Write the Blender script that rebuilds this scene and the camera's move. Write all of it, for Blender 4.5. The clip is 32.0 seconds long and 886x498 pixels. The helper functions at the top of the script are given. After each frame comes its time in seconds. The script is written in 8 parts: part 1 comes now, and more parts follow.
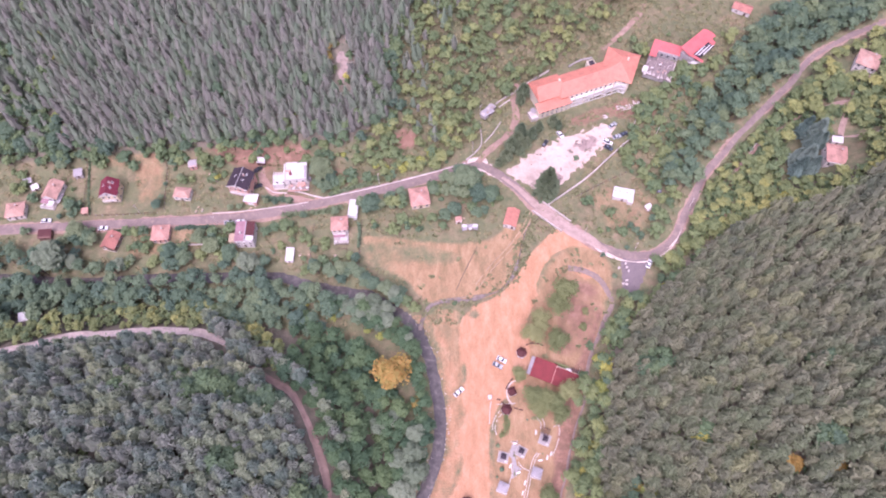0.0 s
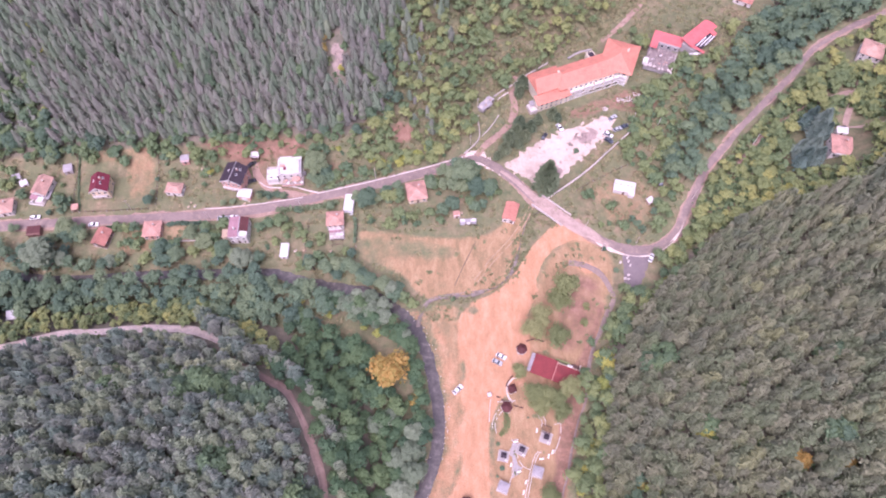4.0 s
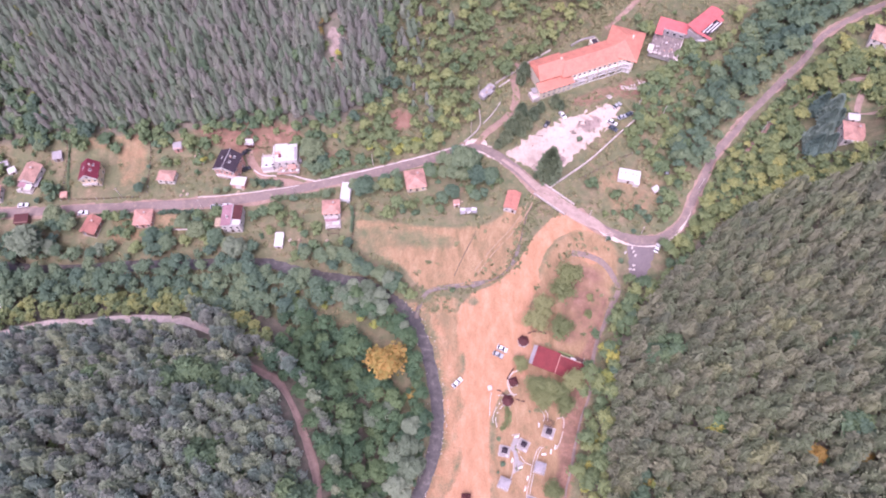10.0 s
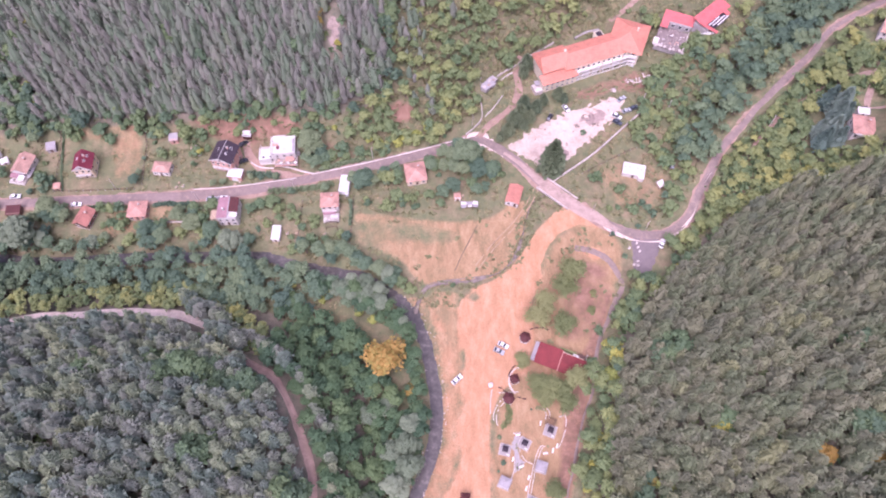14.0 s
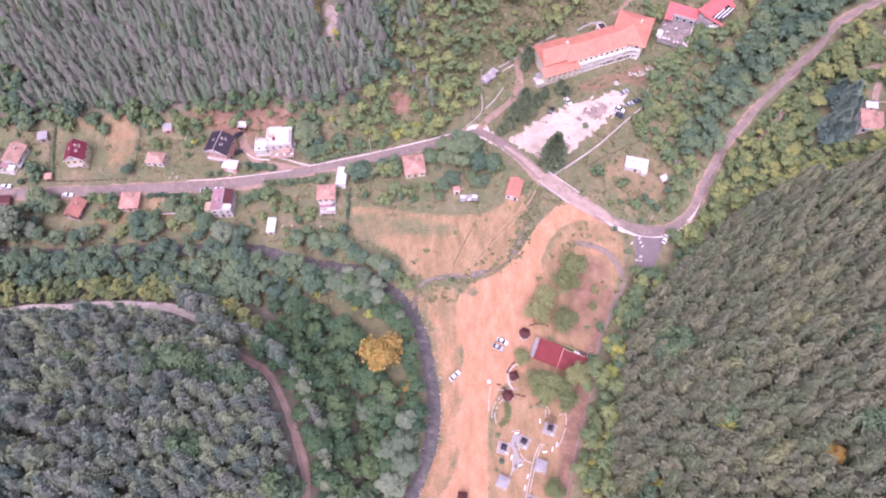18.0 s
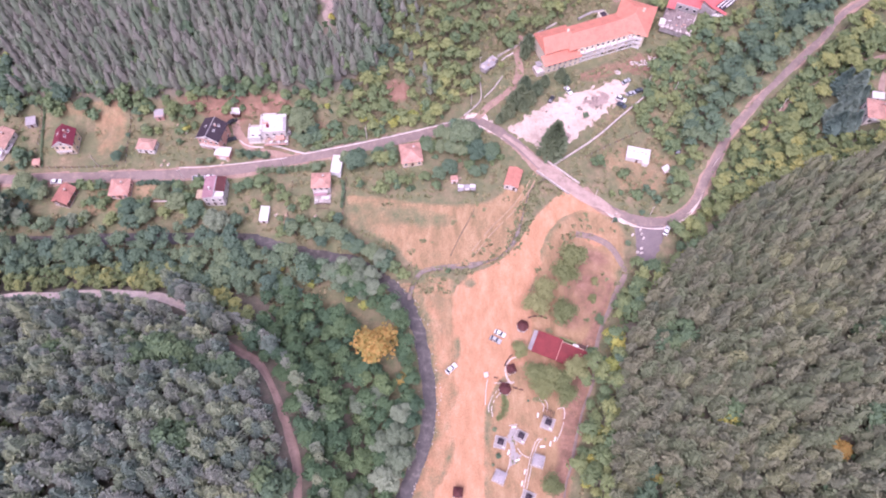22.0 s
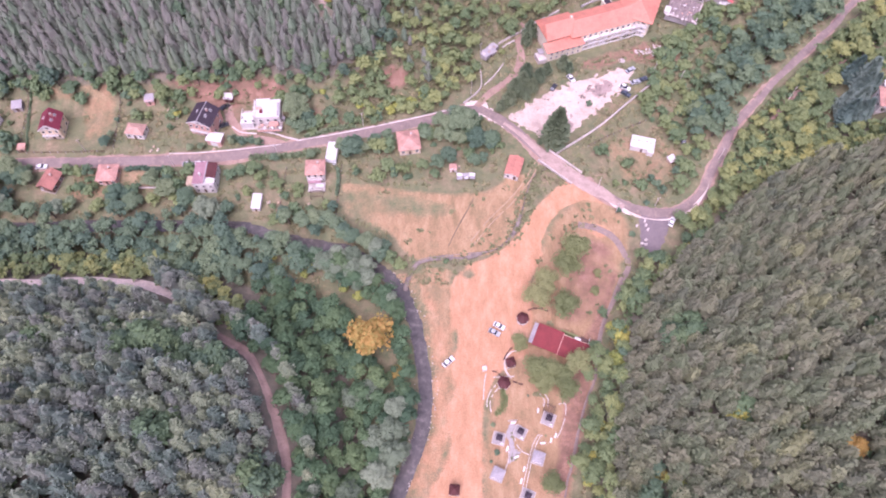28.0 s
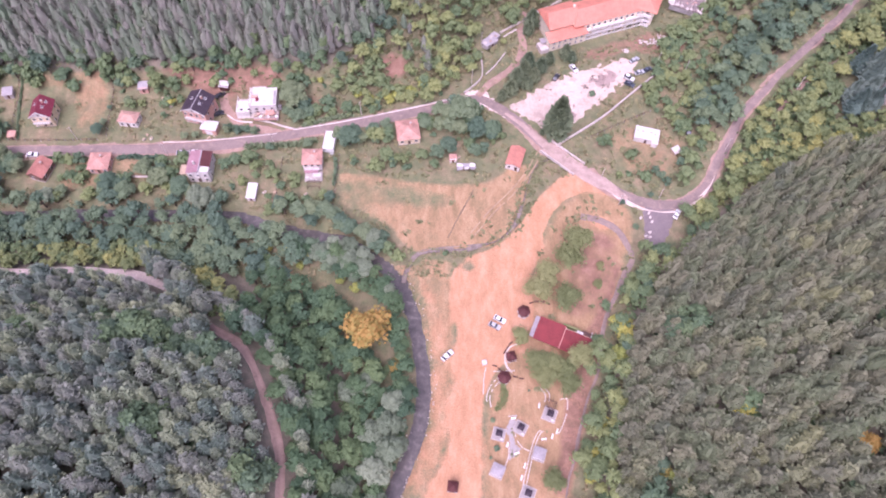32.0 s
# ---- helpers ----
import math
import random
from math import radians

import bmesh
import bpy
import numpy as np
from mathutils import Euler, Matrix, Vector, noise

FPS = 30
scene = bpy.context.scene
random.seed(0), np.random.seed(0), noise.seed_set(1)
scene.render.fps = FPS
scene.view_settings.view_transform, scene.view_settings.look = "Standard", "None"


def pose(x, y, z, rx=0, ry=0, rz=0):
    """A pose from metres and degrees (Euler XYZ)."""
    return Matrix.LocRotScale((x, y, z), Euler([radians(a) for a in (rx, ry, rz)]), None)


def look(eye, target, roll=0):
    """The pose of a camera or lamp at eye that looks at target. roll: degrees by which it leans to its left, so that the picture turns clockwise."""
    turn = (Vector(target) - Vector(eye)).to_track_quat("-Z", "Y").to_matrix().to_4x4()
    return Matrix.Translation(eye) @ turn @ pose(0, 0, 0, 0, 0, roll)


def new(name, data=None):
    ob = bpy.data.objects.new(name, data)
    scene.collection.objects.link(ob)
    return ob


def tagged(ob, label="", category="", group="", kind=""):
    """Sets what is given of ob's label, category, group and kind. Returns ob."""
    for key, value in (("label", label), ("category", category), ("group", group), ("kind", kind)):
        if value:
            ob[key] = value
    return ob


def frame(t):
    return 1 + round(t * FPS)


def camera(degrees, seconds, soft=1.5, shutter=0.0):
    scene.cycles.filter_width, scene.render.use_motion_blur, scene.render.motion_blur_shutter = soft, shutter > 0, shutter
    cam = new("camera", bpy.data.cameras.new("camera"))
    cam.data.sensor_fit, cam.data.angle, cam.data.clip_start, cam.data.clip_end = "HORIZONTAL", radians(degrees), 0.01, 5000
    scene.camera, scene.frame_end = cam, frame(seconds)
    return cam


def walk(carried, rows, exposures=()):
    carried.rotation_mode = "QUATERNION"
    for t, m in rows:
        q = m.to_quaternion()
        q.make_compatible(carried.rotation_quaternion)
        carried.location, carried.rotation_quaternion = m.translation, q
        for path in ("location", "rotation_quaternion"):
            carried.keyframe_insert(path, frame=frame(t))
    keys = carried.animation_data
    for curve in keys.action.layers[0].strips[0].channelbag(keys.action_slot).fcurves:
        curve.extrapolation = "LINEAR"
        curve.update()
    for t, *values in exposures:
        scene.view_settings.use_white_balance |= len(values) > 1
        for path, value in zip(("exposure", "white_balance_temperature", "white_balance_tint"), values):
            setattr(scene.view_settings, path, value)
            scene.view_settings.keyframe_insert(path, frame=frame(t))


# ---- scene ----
cam = camera(66, 32.0, soft=2.0)
PATH = [
    (0.0, (-0.68, 0.95, 267.70), (-0.939, 45.720, 178.281), -1.047),
    (0.5, (-0.71, 1.00, 266.94), (-0.910, 45.932, 177.606), -1.078),
    (1.0, (-0.72, 1.06, 266.17), (-0.884, 45.788, 176.726), -1.079),
    (1.5, (-0.72, 1.13, 265.38), (-0.851, 45.818, 175.920), -1.079),
    (2.0, (-0.71, 1.20, 264.58), (-0.786, 46.190, 175.272), -1.058),
    (2.5, (-0.70, 1.26, 263.79), (-0.761, 46.158, 174.433), -1.075),
    (3.0, (-0.69, 1.30, 262.99), (-0.736, 45.858, 173.463), -1.066),
    (3.5, (-0.66, 1.36, 262.16), (-0.651, 46.156, 172.761), -1.029),
    (5.5, (-0.55, 1.58, 258.71), (-0.522, 46.520, 169.375), -0.995),
    (6.0, (-0.51, 1.50, 257.91), (-0.515, 46.560, 168.638), -1.048),
    (6.5, (-0.46, 1.46, 257.04), (-0.442, 46.447, 167.730), -0.997),
    (7.0, (-0.41, 1.37, 256.16), (-0.412, 46.181, 166.762), -1.011),
    (7.5, (-0.36, 1.21, 255.28), (-0.370, 45.959, 165.857), -1.014),
    (8.0, (-0.30, 0.98, 254.43), (-0.308, 45.873, 165.071), -0.994),
    (8.5, (-0.27, 0.70, 253.57), (-0.308, 45.523, 164.176), -0.993),
    (9.0, (-0.25, 0.36, 252.76), (-0.272, 45.345, 163.454), -0.963),
    (9.5, (-0.25, 0.10, 251.94), (-0.296, 45.196, 162.687), -0.964),
    (10.0, (-0.26, -0.01, 251.08), (-0.304, 45.359, 161.963), -0.935),
    (10.5, (-0.25, -0.06, 250.23), (-0.329, 45.093, 161.006), -0.950),
    (11.0, (-0.22, -0.07, 249.41), (-0.334, 45.268, 160.272), -0.907),
    (11.5, (-0.21, -0.08, 248.59), (-0.301, 45.449, 159.552), -0.840),
    (12.0, (-0.23, -0.06, 247.74), (-0.343, 45.450, 158.695), -0.821),
    (12.5, (-0.27, -0.15, 246.95), (-0.363, 45.265, 157.852), -0.784),
    (13.0, (-0.29, -0.25, 246.17), (-0.392, 45.345, 157.173), -0.730),
    (13.5, (-0.32, -0.23, 245.34), (-0.420, 45.339, 156.329), -0.688),
    (14.0, (-0.32, -0.22, 244.54), (-0.401, 45.434, 155.566), -0.640),
    (14.5, (-0.29, -0.14, 243.74), (-0.380, 45.330, 154.675), -0.587),
    (16.5, (-0.03, 0.13, 240.66), (-0.071, 45.362, 151.477), -0.352),
    (17.0, (-0.00, -0.00, 240.00), (-0.000, 45.362, 150.881), -0.250),
    (17.5, (0.01, 0.00, 239.26), (0.007, 45.640, 150.282), -0.191),
    (18.0, (0.01, 0.11, 238.51), (0.016, 45.797, 149.561), -0.145),
    (18.5, (0.03, 0.35, 237.73), (0.073, 45.791, 148.650), -0.059),
    (19.0, (0.07, 0.54, 236.97), (0.171, 45.858, 147.825), 0.061),
    (19.5, (0.10, 0.69, 236.18), (0.258, 46.189, 147.128), 0.188),
    (20.0, (0.12, 0.62, 235.46), (0.295, 45.962, 146.331), 0.234),
    (20.5, (0.13, 0.52, 234.70), (0.335, 45.891, 145.584), 0.319),
    (21.0, (0.15, 0.38, 233.90), (0.392, 45.836, 144.827), 0.403),
    (21.5, (0.16, 0.29, 233.06), (0.469, 45.769, 143.994), 0.543),
    (22.0, (0.16, 0.21, 232.23), (0.568, 45.593, 143.118), 0.714),
    (22.5, (0.14, 0.12, 231.43), (0.603, 46.015, 142.589), 0.843),
    (23.0, (0.08, 0.12, 230.58), (0.583, 45.691, 141.568), 0.897),
    (23.5, (0.05, 0.05, 229.71), (0.562, 45.637, 140.702), 0.960),
    (24.0, (0.04, -0.17, 228.82), (0.559, 45.633, 139.925), 1.010),
    (24.5, (0.04, -0.48, 227.89), (0.617, 45.256, 138.963), 1.101),
    (25.0, (0.05, -0.95, 227.06), (0.605, 45.075, 138.285), 1.114),
    (25.5, (0.10, -1.21, 226.25), (0.702, 44.789, 137.464), 1.198),
    (27.5, (0.40, -0.93, 222.94), (0.996, 45.149, 134.188), 1.308),
    (28.0, (0.46, -0.82, 222.11), (1.096, 45.198, 133.332), 1.400),
    (28.5, (0.51, -0.74, 221.31), (1.179, 45.213, 132.498), 1.532),
    (29.0, (0.50, -0.71, 220.50), (1.211, 45.257, 131.691), 1.584),
    (29.5, (0.48, -0.77, 219.68), (1.220, 45.179, 130.861), 1.644),
    (30.0, (0.47, -0.91, 218.85), (1.220, 45.055, 130.045), 1.715),
    (30.5, (0.45, -1.08, 218.05), (1.218, 44.809, 129.200), 1.781),
    (31.0, (0.41, -1.13, 217.23), (1.148, 44.903, 128.453), 1.761),
    (31.5, (0.40, -1.09, 216.41), (1.185, 44.939, 127.635), 1.818),
    (32.0, (0.41, -1.06, 215.61), (1.193, 45.039, 126.874), 1.856),
]
walk(cam, [(t, look(e, g, r)) for t, e, g, r in PATH], [(0.0, 0.92, 5820, 46), (32.0, 0.92, 5820, 46)])

# ---- light: a bright, hazy, overcast day ----
world = bpy.data.worlds.new("world")
scene.world = world
world.use_nodes = True
wn, wl = world.node_tree.nodes, world.node_tree.links
sky = wn.new("ShaderNodeTexSky")
sky.sky_type = "NISHITA"
sky.sun_disc = False
sky.sun_elevation, sky.sun_rotation = radians(63), radians(200)
sky.dust_density = 4.0
sky.air_density = 1.0
wn["Background"].inputs["Strength"].default_value = 0.10
veil = wn.new("ShaderNodeHueSaturation")  # high thin cloud takes most of the blue out of the sky
veil.inputs["Saturation"].default_value = 0.6
wl.new(sky.outputs["Color"], veil.inputs["Color"])
wl.new(veil.outputs["Color"], wn["Background"].inputs["Color"])
sun = new("sun", bpy.data.lights.new("sun", "SUN"))
sun.data.energy, sun.data.angle, sun.data.color = 2.0, radians(55), (1.0, 0.96, 0.92)
sun.matrix_world = look((-35, -95, 205), (0, 0, 0))


# ---- materials ----
def material(name):
    m = bpy.data.materials.new(name)
    m.use_nodes = True
    return m, m.node_tree.nodes, m.node_tree.links, m.node_tree.nodes["Principled BSDF"]


def noise_node(nodes, links, scale, detail=4.0, rough=0.6, world_space=True):
    n = nodes.new("ShaderNodeTexNoise")
    n.inputs["Scale"].default_value, n.inputs["Detail"].default_value, n.inputs["Roughness"].default_value = scale, detail, rough
    if world_space:
        g = nodes.new("ShaderNodeNewGeometry")
        links.new(g.outputs["Position"], n.inputs["Vector"])
    else:
        g = nodes.new("ShaderNodeTexCoord")
        links.new(g.outputs["Object"], n.inputs["Vector"])
    return n


def ramp_node(nodes, links, src, stops):
    r = nodes.new("ShaderNodeValToRGB")
    while len(r.color_ramp.elements) < len(stops):
        r.color_ramp.elements.new(0.5)
    for e, (p, c) in zip(r.color_ramp.elements, stops):
        e.position, e.color = p, (*c, 1) if len(c) == 3 else (c[0], c[0], c[0], 1)
    links.new(src, r.inputs["Fac"])
    return r


def mix_node(nodes, links, fac, a, b, mode="MIX"):
    m = nodes.new("ShaderNodeMix")
    m.data_type, m.blend_type = "RGBA", mode
    for socket, value in ((m.inputs[0], fac), (m.inputs[6], a), (m.inputs[7], b)):
        if isinstance(value, (int, float)):
            socket.default_value = value
        elif isinstance(value, tuple):
            socket.default_value = (*value, 1)
        else:
            links.new(value, socket)
    return m.outputs[2]


def plain(name, c, rough=0.8, vary=0.25, scale=0.8, fine=6.0, metal=0.0, bump=0.0, dirt=(0.16, 0.13, 0.1), soil=0.0):
    """A surface of one paint or stuff, blotched at two sizes, with optional dirt and relief."""
    m, nodes, links, bsdf = material(name)
    big, small = noise_node(nodes, links, scale), noise_node(nodes, links, fine)
    dark = tuple(v * (1 - vary) for v in c)
    light = tuple(min(1.0, v * (1 + vary * 0.6)) for v in c)
    a = ramp_node(nodes, links, big.outputs["Fac"], [(0.3, dark), (0.5, c), (0.72, light)])
    b = ramp_node(nodes, links, small.outputs["Fac"], [(0.3, (0.8, 0.8, 0.8)), (0.6, (1.05, 1.05, 1.05))])
    col = mix_node(nodes, links, 1.0, a.outputs["Color"], b.outputs["Color"], "MULTIPLY")
    if soil:
        s = noise_node(nodes, links, scale * 2.3)
        k = ramp_node(nodes, links, s.outputs["Fac"], [(0.52, (0,)), (0.72, (soil,))])
        col = mix_node(nodes, links, k.outputs["Color"], col, dirt)
    links.new(col, bsdf.inputs["Base Color"])
    bsdf.inputs["Roughness"].default_value, bsdf.inputs["Metallic"].default_value = rough, metal
    if bump:
        bn = nodes.new("ShaderNodeBump")
        bn.inputs["Strength"].default_value = bump
        links.new(small.outputs["Fac"], bn.inputs["Height"])
        links.new(bn.outputs["Normal"], bsdf.inputs["Normal"])
    return m


def tiled(name, c, vary=0.25, pitch=0.3):
    """Clay or sheet roofing: courses as relief, blotched and weathered."""
    m, nodes, links, bsdf = material(name)
    big, mid = noise_node(nodes, links, 0.35), noise_node(nodes, links, 2.5)
    dark = tuple(v * (1 - vary) for v in c)
    light = tuple(min(1.0, v * (1 + vary * 0.5)) for v in c)
    a = ramp_node(nodes, links, big.outputs["Fac"], [(0.3, dark), (0.52, c), (0.7, light)])
    b = ramp_node(nodes, links, mid.outputs["Fac"], [(0.3, (0.78, 0.76, 0.76)), (0.62, (1.04, 1.04, 1.04))])
    col = mix_node(nodes, links, 1.0, a.outputs["Color"], b.outputs["Color"], "MULTIPLY")
    links.new(col, bsdf.inputs["Base Color"])
    bsdf.inputs["Roughness"].default_value = 0.75
    tc = nodes.new("ShaderNodeTexCoord")
    wave = nodes.new("ShaderNodeTexWave")
    wave.wave_type, wave.bands_direction = "BANDS", "X"
    wave.inputs["Scale"].default_value, wave.inputs["Distortion"].default_value = 1.0 / (pitch * 3.14), 0.4
    links.new(tc.outputs["Object"], wave.inputs["Vector"])
    bn = nodes.new("ShaderNodeBump")
    bn.inputs["Strength"].default_value, bn.inputs["Distance"].default_value = 0.5, 0.05
    links.new(wave.outputs["Fac"], bn.inputs["Height"])
    links.new(bn.outputs["Normal"], bsdf.inputs["Normal"])
    return m


def foliage(name, stops, per_object=False, island=0.1, translucent=0.22):
    """Leaves: the tree's own tint, and a change from tuft to tuft."""
    m, nodes, links, bsdf = material(name)
    g = nodes.new("ShaderNodeNewGeometry")
    if per_object:
        src = nodes.new("ShaderNodeObjectInfo").outputs["Random"]
    else:
        at = nodes.new("ShaderNodeAttribute")
        at.attribute_name = "tint"
        src = at.outputs["Fac"]
    mul = nodes.new("ShaderNodeMath")
    mul.operation = "MULTIPLY_ADD"
    mul.inputs[1].default_value, mul.inputs[2].default_value = island, -island / 2
    links.new(g.outputs["Random Per Island"], mul.inputs[0])
    add = nodes.new("ShaderNodeMath")
    add.operation, add.use_clamp = "ADD", True
    links.new(src, add.inputs[0])
    links.new(mul.outputs[0], add.inputs[1])
    col = ramp_node(nodes, links, add.outputs[0], stops)
    links.new(col.outputs["Color"], bsdf.inputs["Base Color"])
    bsdf.inputs["Roughness"].default_value = 0.7
    bsdf.inputs["Specular IOR Level"].default_value = 0.25
    tr = nodes.new("ShaderNodeBsdfTranslucent")
    links.new(col.outputs["Color"], tr.inputs["Color"])
    mx = nodes.new("ShaderNodeMixShader")
    mx.inputs[0].default_value = translucent
    links.new(bsdf.outputs[0], mx.inputs[1])
    links.new(tr.outputs[0], mx.inputs[2])
    links.new(mx.outputs[0], nodes["Material Output"].inputs["Surface"])
    return m


PINE = [(0.0, (0.146, 0.205, 0.175)), (0.25, (0.236, 0.262, 0.227)), (0.45, (0.192, 0.262, 0.204)), (0.62, (0.276, 0.292, 0.246)), (0.8, (0.272, 0.33, 0.22)), (1.0, (0.372, 0.405, 0.25))]
PINE_WARM = [(0.0, (0.14, 0.189, 0.125)), (0.25, (0.239, 0.247, 0.165)), (0.45, (0.205, 0.249, 0.143)), (0.62, (0.272, 0.275, 0.179)), (0.8, (0.28, 0.301, 0.174)), (1.0, (0.367, 0.376, 0.183))]
GREY_PINE = [(0.0, (0.179, 0.225, 0.179)), (0.25, (0.266, 0.255, 0.221)), (0.45, (0.212, 0.284, 0.186)), (0.7, (0.311, 0.298, 0.259)), (0.85, (0.259, 0.321, 0.2)), (1.0, (0.361, 0.373, 0.248))]
RIVERSIDE = [(0.0, (0.103, 0.169, 0.122)), (0.4, (0.142, 0.216, 0.131)), (0.75, (0.195, 0.261, 0.143)), (1.0, (0.257, 0.308, 0.141))]
DEEP = [(0.0, (0.066, 0.122, 0.074)), (0.4, (0.095, 0.166, 0.083)), (0.8, (0.14, 0.21, 0.094)), (1.0, (0.168, 0.237, 0.096))]
WEEDS = [(0.0, (0.178, 0.200, 0.098)), (0.4, (0.235, 0.228, 0.115)), (0.7, (0.305, 0.258, 0.145)), (1.0, (0.390, 0.305, 0.182))]
GREEN = [(0.0, (0.092, 0.15, 0.109)), (0.3, (0.14, 0.212, 0.107)), (0.6, (0.205, 0.262, 0.114)), (0.85, (0.3, 0.335, 0.131)), (1.0, (0.4, 0.4, 0.14))]
OLIVE = [(0.0, (0.185, 0.222, 0.095)), (0.5, (0.245, 0.275, 0.118)), (1.0, (0.315, 0.325, 0.145))]
YELLOW = [(0.0, (0.27, 0.32, 0.095)), (0.5, (0.38, 0.4, 0.105)), (1.0, (0.48, 0.44, 0.115))]
GARDEN = [(0.0, (0.105, 0.172, 0.114)), (0.5, (0.155, 0.232, 0.136)), (1.0, (0.225, 0.28, 0.15))]
ORANGE = [(0.0, (0.28, 0.26, 0.08)), (0.5, (0.38, 0.295, 0.085)), (1.0, (0.46, 0.285, 0.085))]
SILVER = [(0.0, (0.145, 0.196, 0.121)), (0.5, (0.206, 0.259, 0.168)), (1.0, (0.276, 0.33, 0.221))]
BLUE = [(0.0, (0.159, 0.235, 0.197)), (0.5, (0.222, 0.302, 0.25)), (1.0, (0.296, 0.376, 0.307))]
DARK = [(0.0, (0.104, 0.152, 0.092)), (0.5, (0.152, 0.201, 0.118)), (1.0, (0.22, 0.259, 0.147))]
leaf = {k: foliage("leaf_" + k, v, island=i, translucent=0.16 if k in ("pine", "grey", "warm") else 0.22) for k, v, i in (("pine", PINE, 0.08), ("grey", GREY_PINE, 0.06), ("green", GREEN, 0.1), ("river", RIVERSIDE, 0.1), ("weeds", WEEDS, 0.5), ("deep", DEEP, 0.1), ("warm", PINE_WARM, 0.08))}
leaf_own = {k: foliage("crown_" + k, v, per_object=True, island=0.9 if k in ("orange", "yellow") else 0.12) for k, v in (
    ("pine", PINE), ("grey", GREY_PINE), ("green", GREEN), ("olive", OLIVE), ("yellow", YELLOW), ("orange", ORANGE),
    ("silver", SILVER), ("blue", BLUE), ("dark", DARK), ("garden", GARDEN))}
bark = plain("bark", (0.16, 0.125, 0.10), 0.95, 0.3, 1.5)

asphalt = plain("asphalt", (0.250, 0.188, 0.168), 0.9, 0.2, 0.2, 3.0, soil=0.75, dirt=(0.36, 0.27, 0.22), bump=0.1)
old_asphalt = plain("old_asphalt", (0.27, 0.205, 0.175), 0.95, 0.2, 0.4, 3.0, soil=0.8, dirt=(0.36, 0.25, 0.19), bump=0.1)
track_earth = plain("track_earth", (0.36, 0.235, 0.185), 0.97, 0.25, 0.3, 2.5, soil=0.6, dirt=(0.46, 0.36, 0.29), bump=0.2)
pale_track = plain("pale_track", (0.68, 0.555, 0.485), 0.97, 0.22, 0.25, 2.0, soil=0.5, dirt=(0.40, 0.27, 0.21), bump=0.2)
gravel_white = plain("pale_gravel", (0.60, 0.472, 0.395), 0.97, 0.26, 0.1, 1.7, soil=0.9, dirt=(0.40, 0.285, 0.235), bump=0.3)
brown_spoil = plain("brown_spoil", (0.36, 0.265, 0.235), 0.97, 0.3, 0.3, 2.0, soil=0.7, dirt=(0.48, 0.38, 0.33), bump=0.4)
dark_asphalt = plain("dark_asphalt", (0.195, 0.158, 0.160), 0.9, 0.12, 0.4, 3.0, soil=0.25, dirt=(0.34, 0.26, 0.22), bump=0.1)
wood_track = plain("wood_track", (0.40, 0.275, 0.225), 0.97, 0.25, 0.3, 2.0, soil=0.6, dirt=(0.28, 0.20, 0.16), bump=0.2)
road_dust = plain("road_dust", (0.42, 0.305, 0.26), 0.97, 0.25, 0.4, 2.5, soil=0.5, dirt=(0.52, 0.40, 0.35), bump=0.1)
gully_stone = plain("gully_stone", (0.235, 0.19, 0.165), 0.95, 0.35, 0.5, 2.5, soil=0.6, dirt=(0.2, 0.17, 0.1), bump=0.4)
slip_stone = plain("slip_stone", (0.33, 0.255, 0.225), 0.97, 0.4, 0.5, 1.6, soil=0.8, dirt=(0.30, 0.21, 0.15), bump=0.5)
concrete = plain("concrete", (0.52, 0.45, 0.41), 0.9, 0.2, 0.8, 5.0, soil=0.3)
pale_concrete = plain("pale_concrete", (0.62, 0.54, 0.50), 0.9, 0.25, 0.8, 5.0, soil=0.3)
grey_paving = plain("grey_paving", (0.37, 0.33, 0.32), 0.9, 0.15, 1.2, 5.0, soil=0.2, dirt=(0.5, 0.38, 0.32))


